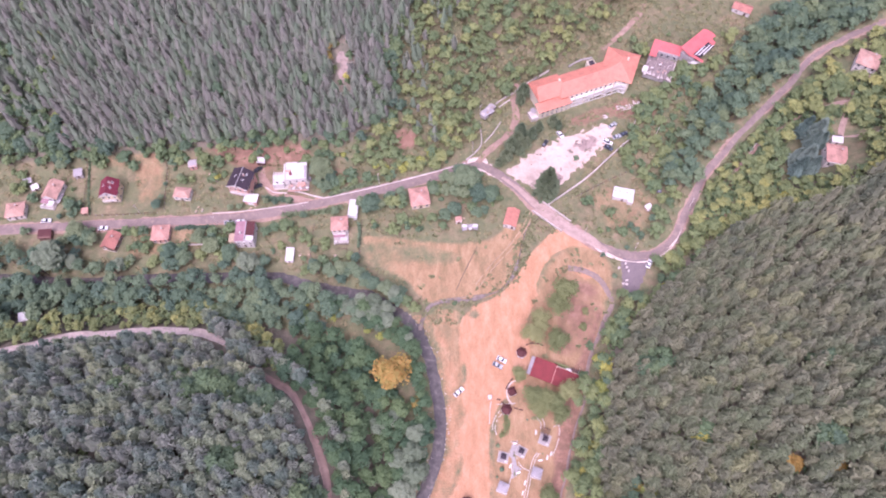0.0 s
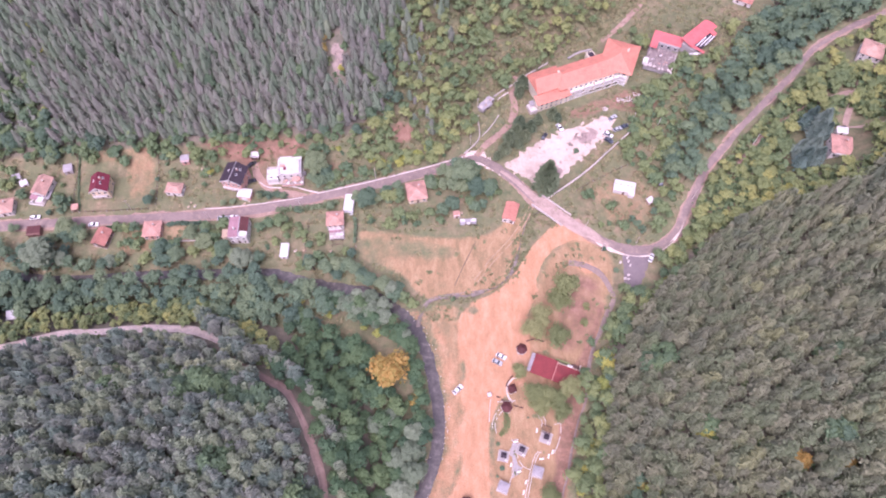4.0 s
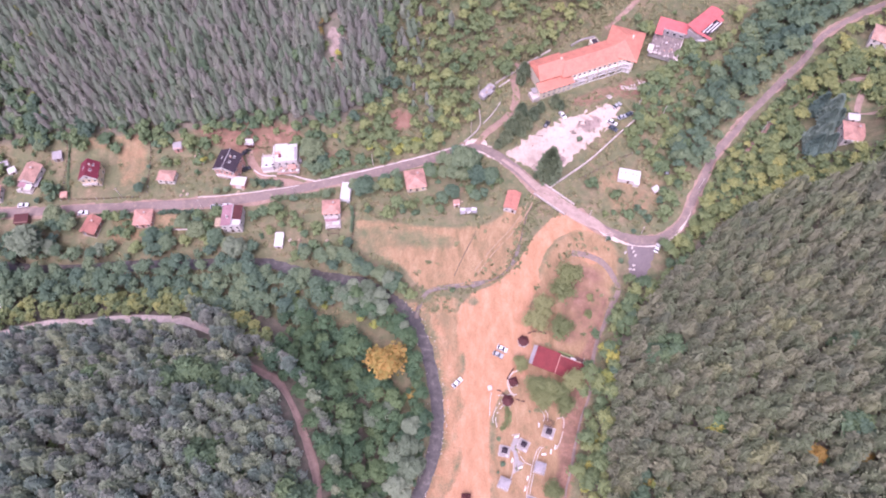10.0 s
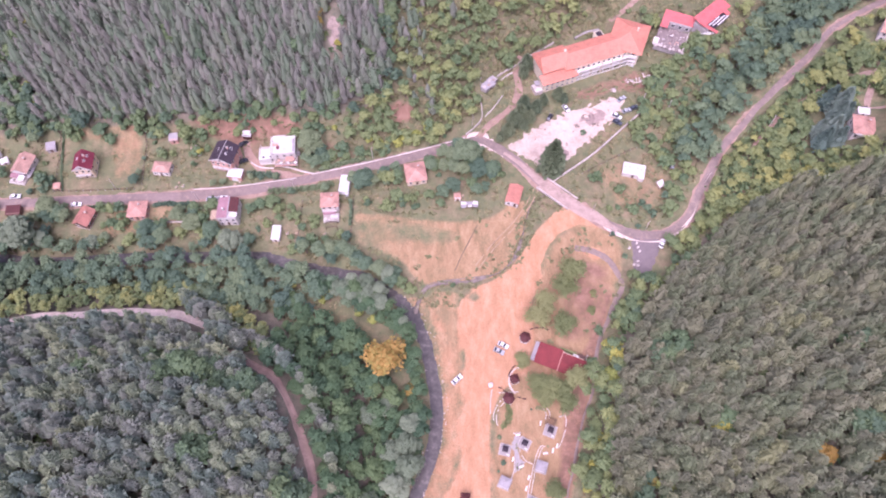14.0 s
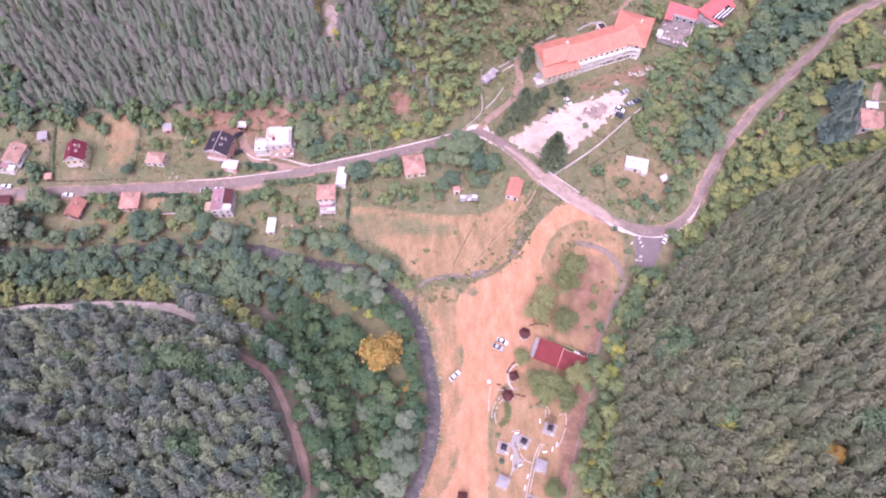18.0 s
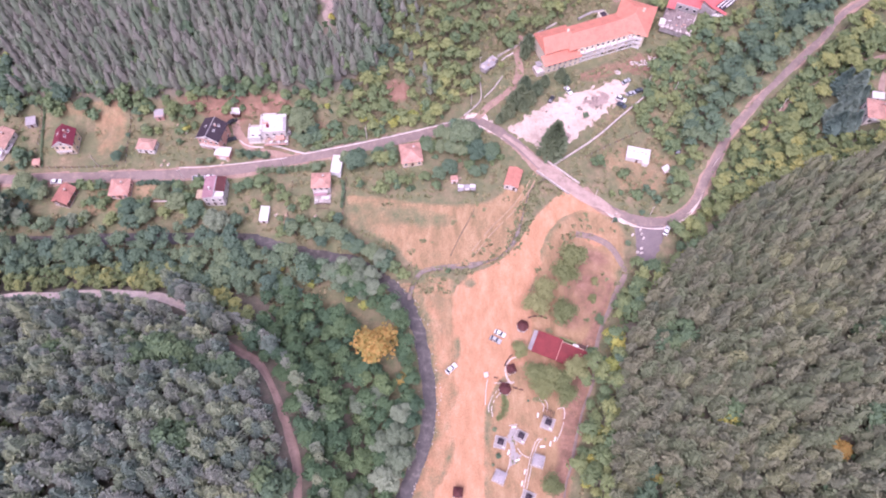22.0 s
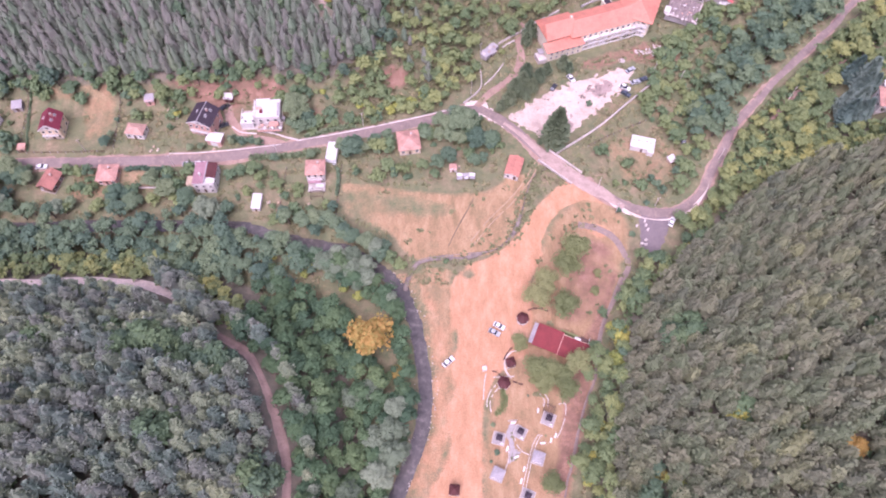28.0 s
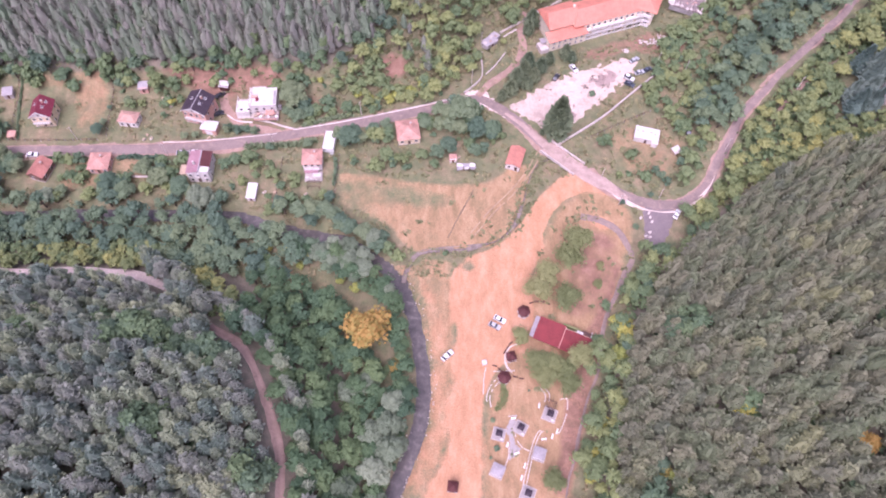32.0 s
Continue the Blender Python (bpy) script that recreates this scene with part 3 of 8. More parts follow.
def build_ground():
    xs, ys = axis(-250, 270, 1.7, 2600), axis(-10, 330, 1.7, 2600)
    x, y = np.meshgrid(xs, ys)
    z = ground_height(x, y)
    rng = np.random.default_rng(5)
    core = (np.abs(x) < 300) & (y > -40) & (y < 360)
    z = z + rng.normal(0, 0.05, x.shape) * core
    v = np.stack([x, y, z], -1).reshape(-1, 3)
    nx = len(xs)
    i = np.arange((nx - 1) * (len(ys) - 1))
    a = (i // (nx - 1)) * nx + i % (nx - 1)
    me = mesh_from("ground", v, np.stack([a, a + 1, a + 1 + nx, a + nx], 1), (ground_material(),), smooth=True)
    dn, dw, de = polyline_side(x, y, FOOT_NORTH), polyline_side(x, y, FOOT_WEST), polyline_side(x, y, FOOT_EAST)
    dirt = np.maximum(soft(inside(x, y, DIRT), 3.6), (0.34 - 0.22 * sstep((y - 94) / 14)) * soft(inside(x, y, PARK), 6.0))
    mound = soft(inside(x, y, MOUND), 3.0)
    dirt = np.maximum(dirt * (1 - 0.95 * mound), 0.9 * soft(inside(x, y, [(52, 123.4), (58, 125), (64, 121), (60, 117.6)]), 3.0))
    for gx, gy, gw, gl in ((6.0, 79, 1.8, 5.5), (5.2, 62.5, 1.8, 5.0), (2.6, 45, 3.2, 7.0), (0.0, 38, 2.5, 6.0), (11.5, 104, 3.0, 2.5), (-1.5, 88, 1.6, 12)):
        dirt = dirt * (1 - 0.85 * np.exp(-(((x - gx) / gw) ** 2 + ((y - gy) / gl) ** 2)))
    bank = polyline_side(x, y, RIVER)
    dirt = np.maximum(dirt, 0.47 * soft(4.5 - np.abs(bank - 5.5), 3.0) * (y < 105))
    field = np.maximum(0.68 * soft(inside(x, y, FIELD), 4.0), 0.78 * soft(inside(x, y, PARK), 8.0))
    field = np.maximum(field, 0.36 * soft(inside(x, y, [(60, 200), (95, 200), (100, 150), (88, 136), (66, 140), (58, 160)]), 12) + 0.14 * soft(inside(x, y, [(64, 160), (90, 160), (94, 146), (86, 138), (70, 140)]), 8))
    field = np.maximum(field, 0.38 * soft(inside(x, y, [(-60, 107), (-38, 101), (-17, 88), (-15, 72), (-22, 72), (-34, 84), (-54, 95)]), 7))
    field = np.maximum(field, 0.55 * soft(inside(x, y, [(-138, 146), (-100, 146), (-110, 132), (-140, 130)]), 8))
    field = np.maximum(field, 0.5 * soft(inside(x, y, HOTEL_BANK), 6))
    field = np.maximum(field, 0.5 * soft(inside(x, y, [(-160, 182), (-130, 182), (-128.5, 176.6), (-127.6, 157), (-139, 157), (-143.3, 174), (-160, 176)]), 4))
    field = np.maximum(field, 0.62 * soft(inside(x, y, [(-8, 104), (-4, 108), (6, 106), (7, 90), (7, 70), (5, 48), (0, 30), (-8, 30), (-2, 50), (-1, 70), (-4, 88)]), 4))
    field = field * (1 - 0.15 * mound) * (1 - 0.4 * soft(inside(x, y, [(-38, 121), (-38, 137), (-22, 136.5), (6, 131.4), (4, 126.7), (-22, 128)]), 5))
    litter = np.maximum.reduce([soft(polyline_side(x, y, NORTH_EDGE) + 2, 8.0), soft(dw - 3, 8.0), soft(de - 4, 6.0) * (y < 150)])
    red = np.maximum.reduce([0.36 * soft(inside(x, y, [(66, 164), (92, 162), (95, 146), (86, 138), (72, 140)]), 10), 0.7 * soft(inside(x, y, RED_SOIL), 7), 0.58 * soft(inside(x, y, [(42, 84), (46, 108), (54, 121), (66, 116), (66, 104), (57, 84)]), 8), 0.5 * soft(inside(x, y, [(-60, 158.5), (-75, 160.5), (-84, 164), (-86, 172), (-83, 177), (-66, 178), (-60, 172)]), 4), 0.42 * soft(inside(x, y, [(-76, 178), (-38, 178), (-34, 166), (-60, 158), (-82, 160)]), 9), 0.3 * soft(inside(x, y, RED_PLOT), 3), 0.3 * soft(inside(x, y, [(-160, 182), (-130, 182), (-128.5, 176.6), (-127.6, 159.9), (-137.8, 158.6), (-143.3, 175), (-160, 177)]), 4), 0.6 * soft(inside(x, y, HOTEL_BANK), 5), 0.6 * soft(inside(x, y, RIDGE_SOIL), 14), 0.75 * soft(inside(x, y, [(-24, 188.3), (-18, 190.5), (-11.5, 189), (-12, 184), (-20, 181.5), (-24, 184)]), 5),
                             0.3 * soft(inside(x, y, [(40, 203), (95, 212), (100, 196), (84, 190), (60, 192)]), 8), 0.2 * (dn > 6) * (x > 0), 0.55 * soft(inside(x, y, [(76, 201), (100, 202), (102, 214), (88, 215), (74, 208)]), 8), 0.75 * soft(inside(x, y, [(44, 66), (50, 80), (57, 92), (62, 104), (66, 106), (58, 84), (53, 66), (47, 46), (42, 28), (36, 28), (40, 50)]), 5)])
    cover = np.stack([dirt, field, litter, red], -1).reshape(-1, 4).astype(np.float32)
    at = me.color_attributes.new("cover", "FLOAT_COLOR", "POINT")
    at.data.foreach_set("color", cover.ravel())
    return tagged(new("ground", me), "valley floor of grass, dry field and bare salmon-coloured earth", "ground", kind="structure")


build_ground()


def river_sheet():
    p = spline(RIVER, 2.0)
    d = np.gradient(p, axis=0)
    n = np.stack([-d[:, 1], d[:, 0]], 1) / np.hypot(d[:, 0], d[:, 1])[:, None]
    u = np.linspace(-3.2, 3.2, 5)
    x, y = p[:, None, 0] + n[:, None, 0] * u, p[:, None, 1] + n[:, None, 1] * u
    z = np.repeat((height(p[:, 0], p[:, 1]) - 1.2)[:, None], 5, 1)
    v = np.stack([x, y, z], -1).reshape(-1, 3)
    i = np.arange((len(p) - 1) * 4)
    a = (i // 4) * 5 + i % 4
    ob = new("water", mesh_from("water", v, np.stack([a, a + 5, a + 6, a + 1], 1)[:, ::-1], (water,), smooth=True))
    tagged(ob, "shallow dark grey river winding between its banks", "river", kind="structure")


river_sheet()
strip("road_verge", ROAD_MAIN, [6.6, 6.6, 6.6, 6.4, 6.2, 3.9, 3.5, 3.4, 3.4], track_earth, 0.07, "dusty pale verges on both sides of the road", category="verge", wobble=0.6, seed=9)
strip("road", ROAD_MAIN, [5.0, 5.0, 5.0, 5.0, 5.0, 3.2, 2.9, 2.8, 2.8], asphalt, 0.14, "worn mauve-grey asphalt village road with dusty edges", category="road", crown=0.06)
patch("road_stub", [(74.5, 128.5), (87, 128.5), (85, 120), (80, 111), (73.2, 111)], dark_asphalt, 0.17, 0.6, "short dead-end of grey asphalt used for parking", "road", ragged=0.15)
strip("footpath", PARK_PATH, [3.0, 2.2, 1.3, 0.9, 0.8, 0.8, 1.0, 1.0], old_asphalt, 0.12, "narrow cracked asphalt path along the foot of the wood", category="path")
strip("gully_bed", GULLY, [0.6, 0.6, 0.8, 1.7, 1.9, 1.7], gully_stone, -0.42, "stony bed of a dry gully", category="gully", wobble=0.6)
strip("forest_track", TRACK_N[:10], [4.8, 4.8, 4.8, 4.8, 4.2, 3.0], pale_track, 0.14, "pale earth track along the edge of the pine wood", category="track", wobble=0.4)
strip("wood_track", TRACK_N[9:], [3.0, 2.6, 2.6, 2.8], wood_track, 0.13, "mauve-brown earth track through the pine wood", category="track", wobble=0.4)
strip("driveway", [(15.2, 177), (19.9, 183.2), (24.8, 187.8), (31.9, 195.9), (34.4, 206.1), (33.5, 214), (36, 222)], 3.4, track_earth, 0.24, "bare earth drive leading up to the hotel", category="track", wobble=0.4)
strip("yard_track", [(-85, 181), (-84.4, 177.6), (-83.6, 170.8), (-80.0, 165.2), (-74.5, 160.8), (-64.7, 158.8), (-57.6, 156.6)], 3.8, track_earth, 0.1, "reddish earth track looping up into a yard", category="track", wobble=0.4)
rut_earth = plain("rut_earth", (0.40, 0.28, 0.178), 0.97, 0.2, 0.5, 2.5, soil=0.7, dirt=(0.34, 0.235, 0.15), bump=0.2)
ditch_earth = plain("ditch_earth", (0.17, 0.13, 0.085), 0.97, 0.3, 0.5, 2.5, bump=0.3)
for off in (-0.85, 0.85):
    strip("wheel_rut", [(x + off * 0.8, y - off * 0.6) for x, y in ((39, 152.5), (35.3, 145.3), (32.2, 140.2), (28, 134.6), (23.3, 129), (18.1, 123), (13, 116.5))], [0.8, 0.7, 0.5, 0.3], rut_earth, 0.05, "worn twin rut across the dry field", category="track", wobble=0.35, seed=30)
strip("drain", [(13.3, 134.3), (8.5, 124.8), (4, 115)], 0.4, ditch_earth, 0.05, "narrow dark drain cut straight across the dry field", category="ditch", wobble=0.15, seed=33)
strip("lane", [(157.3, 186.0), (166.5, 188.8), (174.0, 191.5), (178.3, 191.0), (174.3, 182.5), (170.2, 176.2), (168.5, 171.9)], 2.6, wood_track, 0.1, "pale hillside lane to a house", category="track", wobble=0.4)
strip("ring_path", [(27.6, 75.6), (25.6, 75.2), (23.9, 73.4), (23.1, 70.6), (23.8, 67.8), (25.4, 66)], 0.7, pale_track, 0.06, "narrow pale path curving round a park gazebo", category="path", wobble=0.2)
strip("upper_lane", [(177.9, 190.6), (184.7, 200.7), (191.6, 206.0), (200.6, 206.1)], 1.7, wood_track, 0.1, "earth lane climbing to the upper white house", category="track", wobble=0.5)
strip("yard_lane", [(168.3, 172.8), (174.9, 169.7), (182.5, 166.6)], 2.0, wood_track, 0.1, "reddish earth yard beside the hillside house", category="track", wobble=0.6)
strip("side_lane", [(122.8, 159.3), (131.3, 167.6), (137.2, 174.0), (146.1, 179.9), (157.3, 186.9)], 1.7, track_earth, 0.24, "reddish earth lane above the road", category="track", wobble=0.5)
strip("hill_path", [(80, 244), (92, 256), (104, 272), (112, 290)], 3.0, track_earth, 0.24, "bare earth path running up the slope", category="track", wobble=0.6)
patch("stone_slip", [(-47.8, 214.6), (-42.4, 213.4), (-41.4, 208), (-43.2, 203.2), (-45.6, 200.4), (-47, 206)], slip_stone, 0.14, 0.5, "pale broken stone slipped down between the pines", "scree", ragged=0.8, seed=9)
patch("gravel_yard", [(24, 169.6), (26.6, 172), (34, 178.1), (38.7, 182.4), (47, 185.8), (54.4, 190.2), (62.1, 192), (70, 196), (77, 198.4), (80.4, 194.6), (75, 184.6), (66.7, 177),
                      (58.6, 170), (51, 162), (47.2, 158.6), (43, 160), (37, 164.4), (31, 168.6)], gravel_white, 0.13, 0.5,
      "levelled yard of nearly white crushed stone", "yard", ragged=1.0)
patch("spoil_spread", [(59, 184.7), (64, 188.6), (69.6, 190.8), (72.6, 187.4), (68, 183), (63.4, 180.5)], brown_spoil, 0.17, 0.45, "brown spoil raked out over the pale gravel yard", "spoil", ragged=0.9, seed=5)
patch("spoil_spread", [(50.5, 170), (53, 173), (54.5, 168), (52, 163.5), (50, 164)], brown_spoil, 0.17, 0.45, "brown spoil washed out over the yard's lower edge", "spoil", ragged=0.9, seed=6)
strip("dust", [(26, 169), (36, 158.8), (40.7, 153.7), (52.9, 142.9), (62.5, 135.6), (69.5, 131)], [1.5, 3.4, 4.4, 4.6, 5.4, 2.0], road_dust, 0.22, "salmon dust spread over the road at the bridge", category="dust", wobble=0.5, seed=8)
strip("drifted_dust", [(60, 136.5), (67, 130.4), (73, 127.4), (80, 126), (88, 126.6), (95, 130.6), (99.6, 135.4), (102, 140)], [1.0, 3.2, 2.4, 1.4, 1.4, 1.8, 1.6, 0.8], pale_track, 0.24, "pale dust drifted along the outside of the bend", category="dust", wobble=0.6, seed=18)
patch("verge", [(9, 178), (14, 181.5), (19, 180), (24, 173), (30, 167.5), (26, 166), (16, 172), (10, 174)], pale_track, 0.11, 0.7, "dusty pale verge where the drive meets the road", "verge", ragged=0.5)


# ---- trees ----
def tufts(c, size, rng, out=None, flat=0.5, loose=0.42):
    """Small bent leaf sprays at the given places, turned at random, rather outwards."""
    n = len(c)
    nrm = rng.normal(0, 1, (n, 3))
    if out is not None:
        nrm = nrm * loose + out * 0.8
    nrm[:, 2] += flat + 0.45
    nrm /= np.linalg.norm(nrm, axis=1)[:, None]
    t = np.cross(nrm, rng.normal(0, 1, (n, 3)))
    t /= np.linalg.norm(t, axis=1)[:, None] + 1e-9
    b = np.cross(nrm, t)
    s = (size * rng.uniform(0.65, 1.3, n))[:, None]
    q = np.stack([c - t * s - b * s * 0.6, c + t * s * 0.9 - b * s + nrm * s * 0.3, c + t * s + b * s * 0.7, c - t * s * 0.8 + b * s + nrm * s * 0.35], 1)
    return q.reshape(-1, 3)


def taper(p0, p1, r0, r1, sides=6):
    p0, p1 = np.array(p0, float), np.array(p1, float)
    w = (p1 - p0) / np.linalg.norm(p1 - p0)
    a = np.cross(w, (1, 0, 0.3))
    a /= np.linalg.norm(a)
    b = np.cross(w, a)
    ang = np.arange(sides) * 2 * np.pi / sides
    ring = np.cos(ang)[:, None] * a + np.sin(ang)[:, None] * b
    v = np.vstack([p0 + ring * r0, p1 + ring * r1])
    i = np.arange(sides)
    return v, np.stack([i, (i + 1) % sides, (i + 1) % sides + sides, i + sides], 1)


def lump(rng, profile, sides, rough=0.14, lift=0.0):
    """A closed, uneven body of leaves turned round an upright axis: quads of (radius, height) rings, bulging at random."""
    n = len(profile)
    a = np.arange(sides) * 2 * np.pi / sides
    wave = 1 + rough * (np.sin(2 * a + rng.uniform(0, 6)) + 0.8 * np.sin(3 * a + rng.uniform(0, 6)))
    p = np.zeros((n, sides, 3))
    for k, (r, z) in enumerate(profile):
        turn = a + 0.5 * (k % 2) * 2 * np.pi / sides
        w = r * wave * rng.uniform(1 - rough, 1 + rough, sides)
        p[k] = np.stack([np.cos(turn) * w, np.sin(turn) * w, z + rng.normal(0, rough * 0.6, sides) * (0.3 + r) + lift], 1)
    q = []
    for k in range(n - 1):
        for m in range(sides):
            q += [p[k, m], p[k, (m + 1) % sides], p[k + 1, (m + 1) % sides], p[k + 1, m]]
    return np.array(q)


def fronds(c, d, size, rng, fat=0.27):
    """Pointed sprays of needles: kites that start at c, run along d and droop a little at both sides."""
    n = len(c)
    side = np.cross(d, np.array((0.0, 0.0, 1.0)) + rng.normal(0, 0.25, (n, 3)))
    side /= np.linalg.norm(side, axis=1)[:, None] + 1e-9
    s = size[:, None]
    mid = c + d * s * rng.uniform(0.45, 0.7, n)[:, None] - np.array((0.0, 0.0, 0.12)) * s
    w = side * s * fat * rng.uniform(0.7, 1.3, n)[:, None]
    return np.stack([c, mid - w, c + d * s, mid + w], 1).reshape(-1, 3)


def pine_shape(h, radius, seed, bare=0.3, sprays=90, long=0.5, blunt=1.35, rings=6, sides=7, point=0.72, foot=0.85, sweep=(0.3, 0.95)):
    """Trunk arrays and crown arrays of a pine: pointed sprays of needles sweeping outwards and up round a narrower dense body."""
    rng = np.random.default_rng(seed)
    tv, tf = taper((0, 0, -0.8), (rng.normal(0, 0.15), rng.normal(0, 0.15), h * 0.93), 0.02 * h, 0.04, 5)

    def wide(u):
        return radius * (1 - u ** blunt) ** point * (foot + (1 - foot) * min(1.0, u * 3.2))

    core = lump(rng, [(max(0.08, 0.80 * wide(u)), h * (bare + (0.94 - bare) * u)) for u in np.linspace(0.0, 1.0, rings)], sides, 0.17)
    u = rng.uniform(0.0, 1.0, sprays) ** 0.6
    a = np.arange(sprays) * 2.39996 + rng.normal(0, 0.35, sprays)
    r = np.array([wide(v) for v in u]) * rng.uniform(0.6, 0.84, sprays)
    c = np.stack([np.cos(a) * r, np.sin(a) * r, h * (bare + (0.93 - bare) * u) + rng.normal(0, 0.12, sprays)], 1)
    up = sweep[0] + (sweep[1] - sweep[0]) * u ** 1.5 + rng.normal(0, 0.14, sprays)
    d = np.stack([np.cos(a) * np.cos(up), np.sin(a) * np.cos(up), np.sin(up)], 1)
    size = radius * long * rng.uniform(0.7, 1.2, sprays) * (1.0 - 0.3 * u)
    return tv, tf, np.vstack([core, fronds(c, d, size, rng)])


def leafy_shape(h, radius, seed, lobes=11, per=24, tuft=0.36, base=0.3, squash=0.8, loose=1.0, body_share=0.74):
    """Trunk and limb arrays and crown arrays of a broad-leaved tree: bulging lobes of leaves on limbs, each fringed with leaf sprays."""
    rng = np.random.default_rng(seed)
    parts = [taper((0, 0, -0.8), (0, 0, h * (base + 0.12)), 0.03 * h + 0.06, 0.018 * h + 0.04, 6)]
    c, o, body = [], [], []
    for k in range(lobes):
        a = 2.4 * k + rng.normal(0, 0.3)
        ring = 0 if k == 0 else rng.uniform(0.35, 0.8)
        up = rng.uniform(0.0, 1.0) if k else 1.0
        m = np.array((np.cos(a) * radius * ring * (1.1 - 0.45 * up), np.sin(a) * radius * ring * (1.1 - 0.45 * up), h * (base + (1 - base) * (0.28 + 0.5 * up))))
        r = radius * rng.uniform(0.34, 0.58) * (9 / max(lobes, 6)) ** 0.45
        parts.append(taper((0, 0, h * base * rng.uniform(0.7, 1.3)), m, 0.012 * h + 0.03, 0.03, 4))
        k_r = body_share * r if loose <= 1.0 else 0.62 * r
        body.append(lump(rng, [(0.35 * k_r, -0.55 * k_r * squash), (0.92 * k_r, 0.0), (0.7 * k_r, 0.62 * k_r * squash), (0.08 * k_r, 0.95 * k_r * squash)], 5, 0.13) + m)
        d = rng.normal(0, 1, (per, 3))
        d /= np.linalg.norm(d, axis=1)[:, None]
        d[:, 2] = np.where(d[:, 2] < -0.35, -d[:, 2], d[:, 2])
        rad = r * rng.uniform(0.7, 1.25, per) if loose <= 1.0 else r * rng.uniform(0.45, 1.45, per)
        c.append(m + d * rad[:, None] * np.array((1, 1, squash)))
        o.append(d)
    vs, fs, k = [], [], 0
    for v, f in parts:
        vs.append(v)
        fs.append(f + k)
        k += len(v)
    return np.vstack(vs), np.vstack(fs), np.vstack(body + [tufts(np.vstack(c), tuft, rng, np.vstack(o), 0.25)])


def tree_kit(name, shape, crown_mat):
    """Meshes of a trunk and of a crown, to be shared by all trees of the kind."""
    tv, tf, q = shape
    trunk = mesh_from(name + "_trunk", tv, tf, (bark,), smooth=True)
    crown = mesh_from(name + "_crown", q, np.arange(len(q)).reshape(-1, 4), (crown_mat,), smooth=True)
    return trunk, crown


def plant(kit, name, x, y, scale, turn, label, category="tree", group="", wide=1.0, sink=0.0):
    e = new(name)
    e.empty_display_size = 0.5
    e.matrix_world = Matrix.LocRotScale((x, y, zg(x, y) - sink), Euler((0, 0, turn)), (scale * wide, scale * wide, scale))
    for part_name, me in zip(("trunk", "crown"), kit):
        o = new(part_name, me)
        o.parent = e
    return tagged(e, label, category, group)


def wood(name, shapes, spots, mats, label, category="woodland", seed=1, scale=(0.8, 1.2), lean=0.03, tint=(0.15, 0.85)):
    """One mesh of many trees for woods whose trees nobody could count."""
    rng = np.random.default_rng(seed)
    V, F, M, T, k = [], [], [], [], 0
    which = rng.integers(0, len(shapes), len(spots))
    for s, (tv, tf, q) in enumerate(shapes):
        sp = spots[which == s]
        if not len(sp):
            continue
        v = np.vstack([tv, q])
        f = np.vstack([tf, len(tv) + np.arange(len(q)).reshape(-1, 4)])
        mi = np.concatenate([np.ones(len(tf)), np.zeros(len(q) // 4)])
        a = rng.uniform(0, 6.283, len(sp))
        sc = rng.uniform(*scale, len(sp))
        ca, sa = np.cos(a) * sc, np.sin(a) * sc
        vz = v[None, :, 2] * sc[:, None] * rng.uniform(0.88, 1.14, len(sp))[:, None]
        lx, ly = rng.normal(0, lean, (2, len(sp)))
        x = v[None, :, 0] * ca[:, None] - v[None, :, 1] * sa[:, None] + sp[:, 0, None] + lx[:, None] * vz
        y = v[None, :, 0] * sa[:, None] + v[None, :, 1] * ca[:, None] + sp[:, 1, None] + ly[:, None] * vz
        z = vz + ground_height(sp[:, 0], sp[:, 1])[:, None]
        V.append(np.stack([x, y, z], -1).reshape(-1, 3))
        F.append((f[None] + (np.arange(len(sp)) * len(v))[:, None, None]).reshape(-1, 4) + k)
        M.append(np.tile(mi, len(sp)))
        # neighbours share something of their tint, as stands of one age do
        stand = 0.5 + 0.5 * np.sin(sp[:, 0] * 0.11 + 1.7 * np.sin(sp[:, 1] * 0.07)) * np.cos(sp[:, 1] * 0.13 + sp[:, 0] * 0.05)
        t = tint[0] + (tint[1] - tint[0]) * np.clip(0.3 * stand + 0.7 * rng.uniform(0, 1, len(sp)), 0, 1)
        T.append(np.repeat(t, len(v)))
        k += len(sp) * len(v)
    me = mesh_from(name, np.vstack(V), np.vstack(F), mats, np.concatenate(M), smooth=True)
    at = me.attributes.new("tint", "FLOAT", "POINT")
    at.data.foreach_set("value", np.concatenate(T).astype(np.float32))
    return tagged(new(name, me), label, category, kind="stuff")


def scatter(x0, x1, y0, y1, gap, keep, seed):
    """A jittered grid, turned by a chance angle, of spots for which keep(x, y) holds."""
    rng = np.random.default_rng(seed)
    cx, cy, a = (x0 + x1) / 2, (y0 + y1) / 2, rng.uniform(0.3, 1.2)
    half = math.hypot(x1 - x0, y1 - y0) / 2 + gap
    u, v = np.meshgrid(np.arange(-half, half, gap), np.arange(-half, half, gap))
    u = u + gap * 0.5 * (np.arange(u.shape[0])[:, None] % 2)
    u, v = (q.ravel() + rng.uniform(-0.48, 0.48, q.size) * gap for q in (u, v))
    x, y = cx + u * math.cos(a) - v * math.sin(a), cy + u * math.sin(a) + v * math.cos(a)
    k = (x > x0) & (x < x1) & (y > y0) & (y < y1)
    x, y = x[k], y[k]
    k = keep(x, y, rng)
    return np.stack([x[k], y[k]], 1)


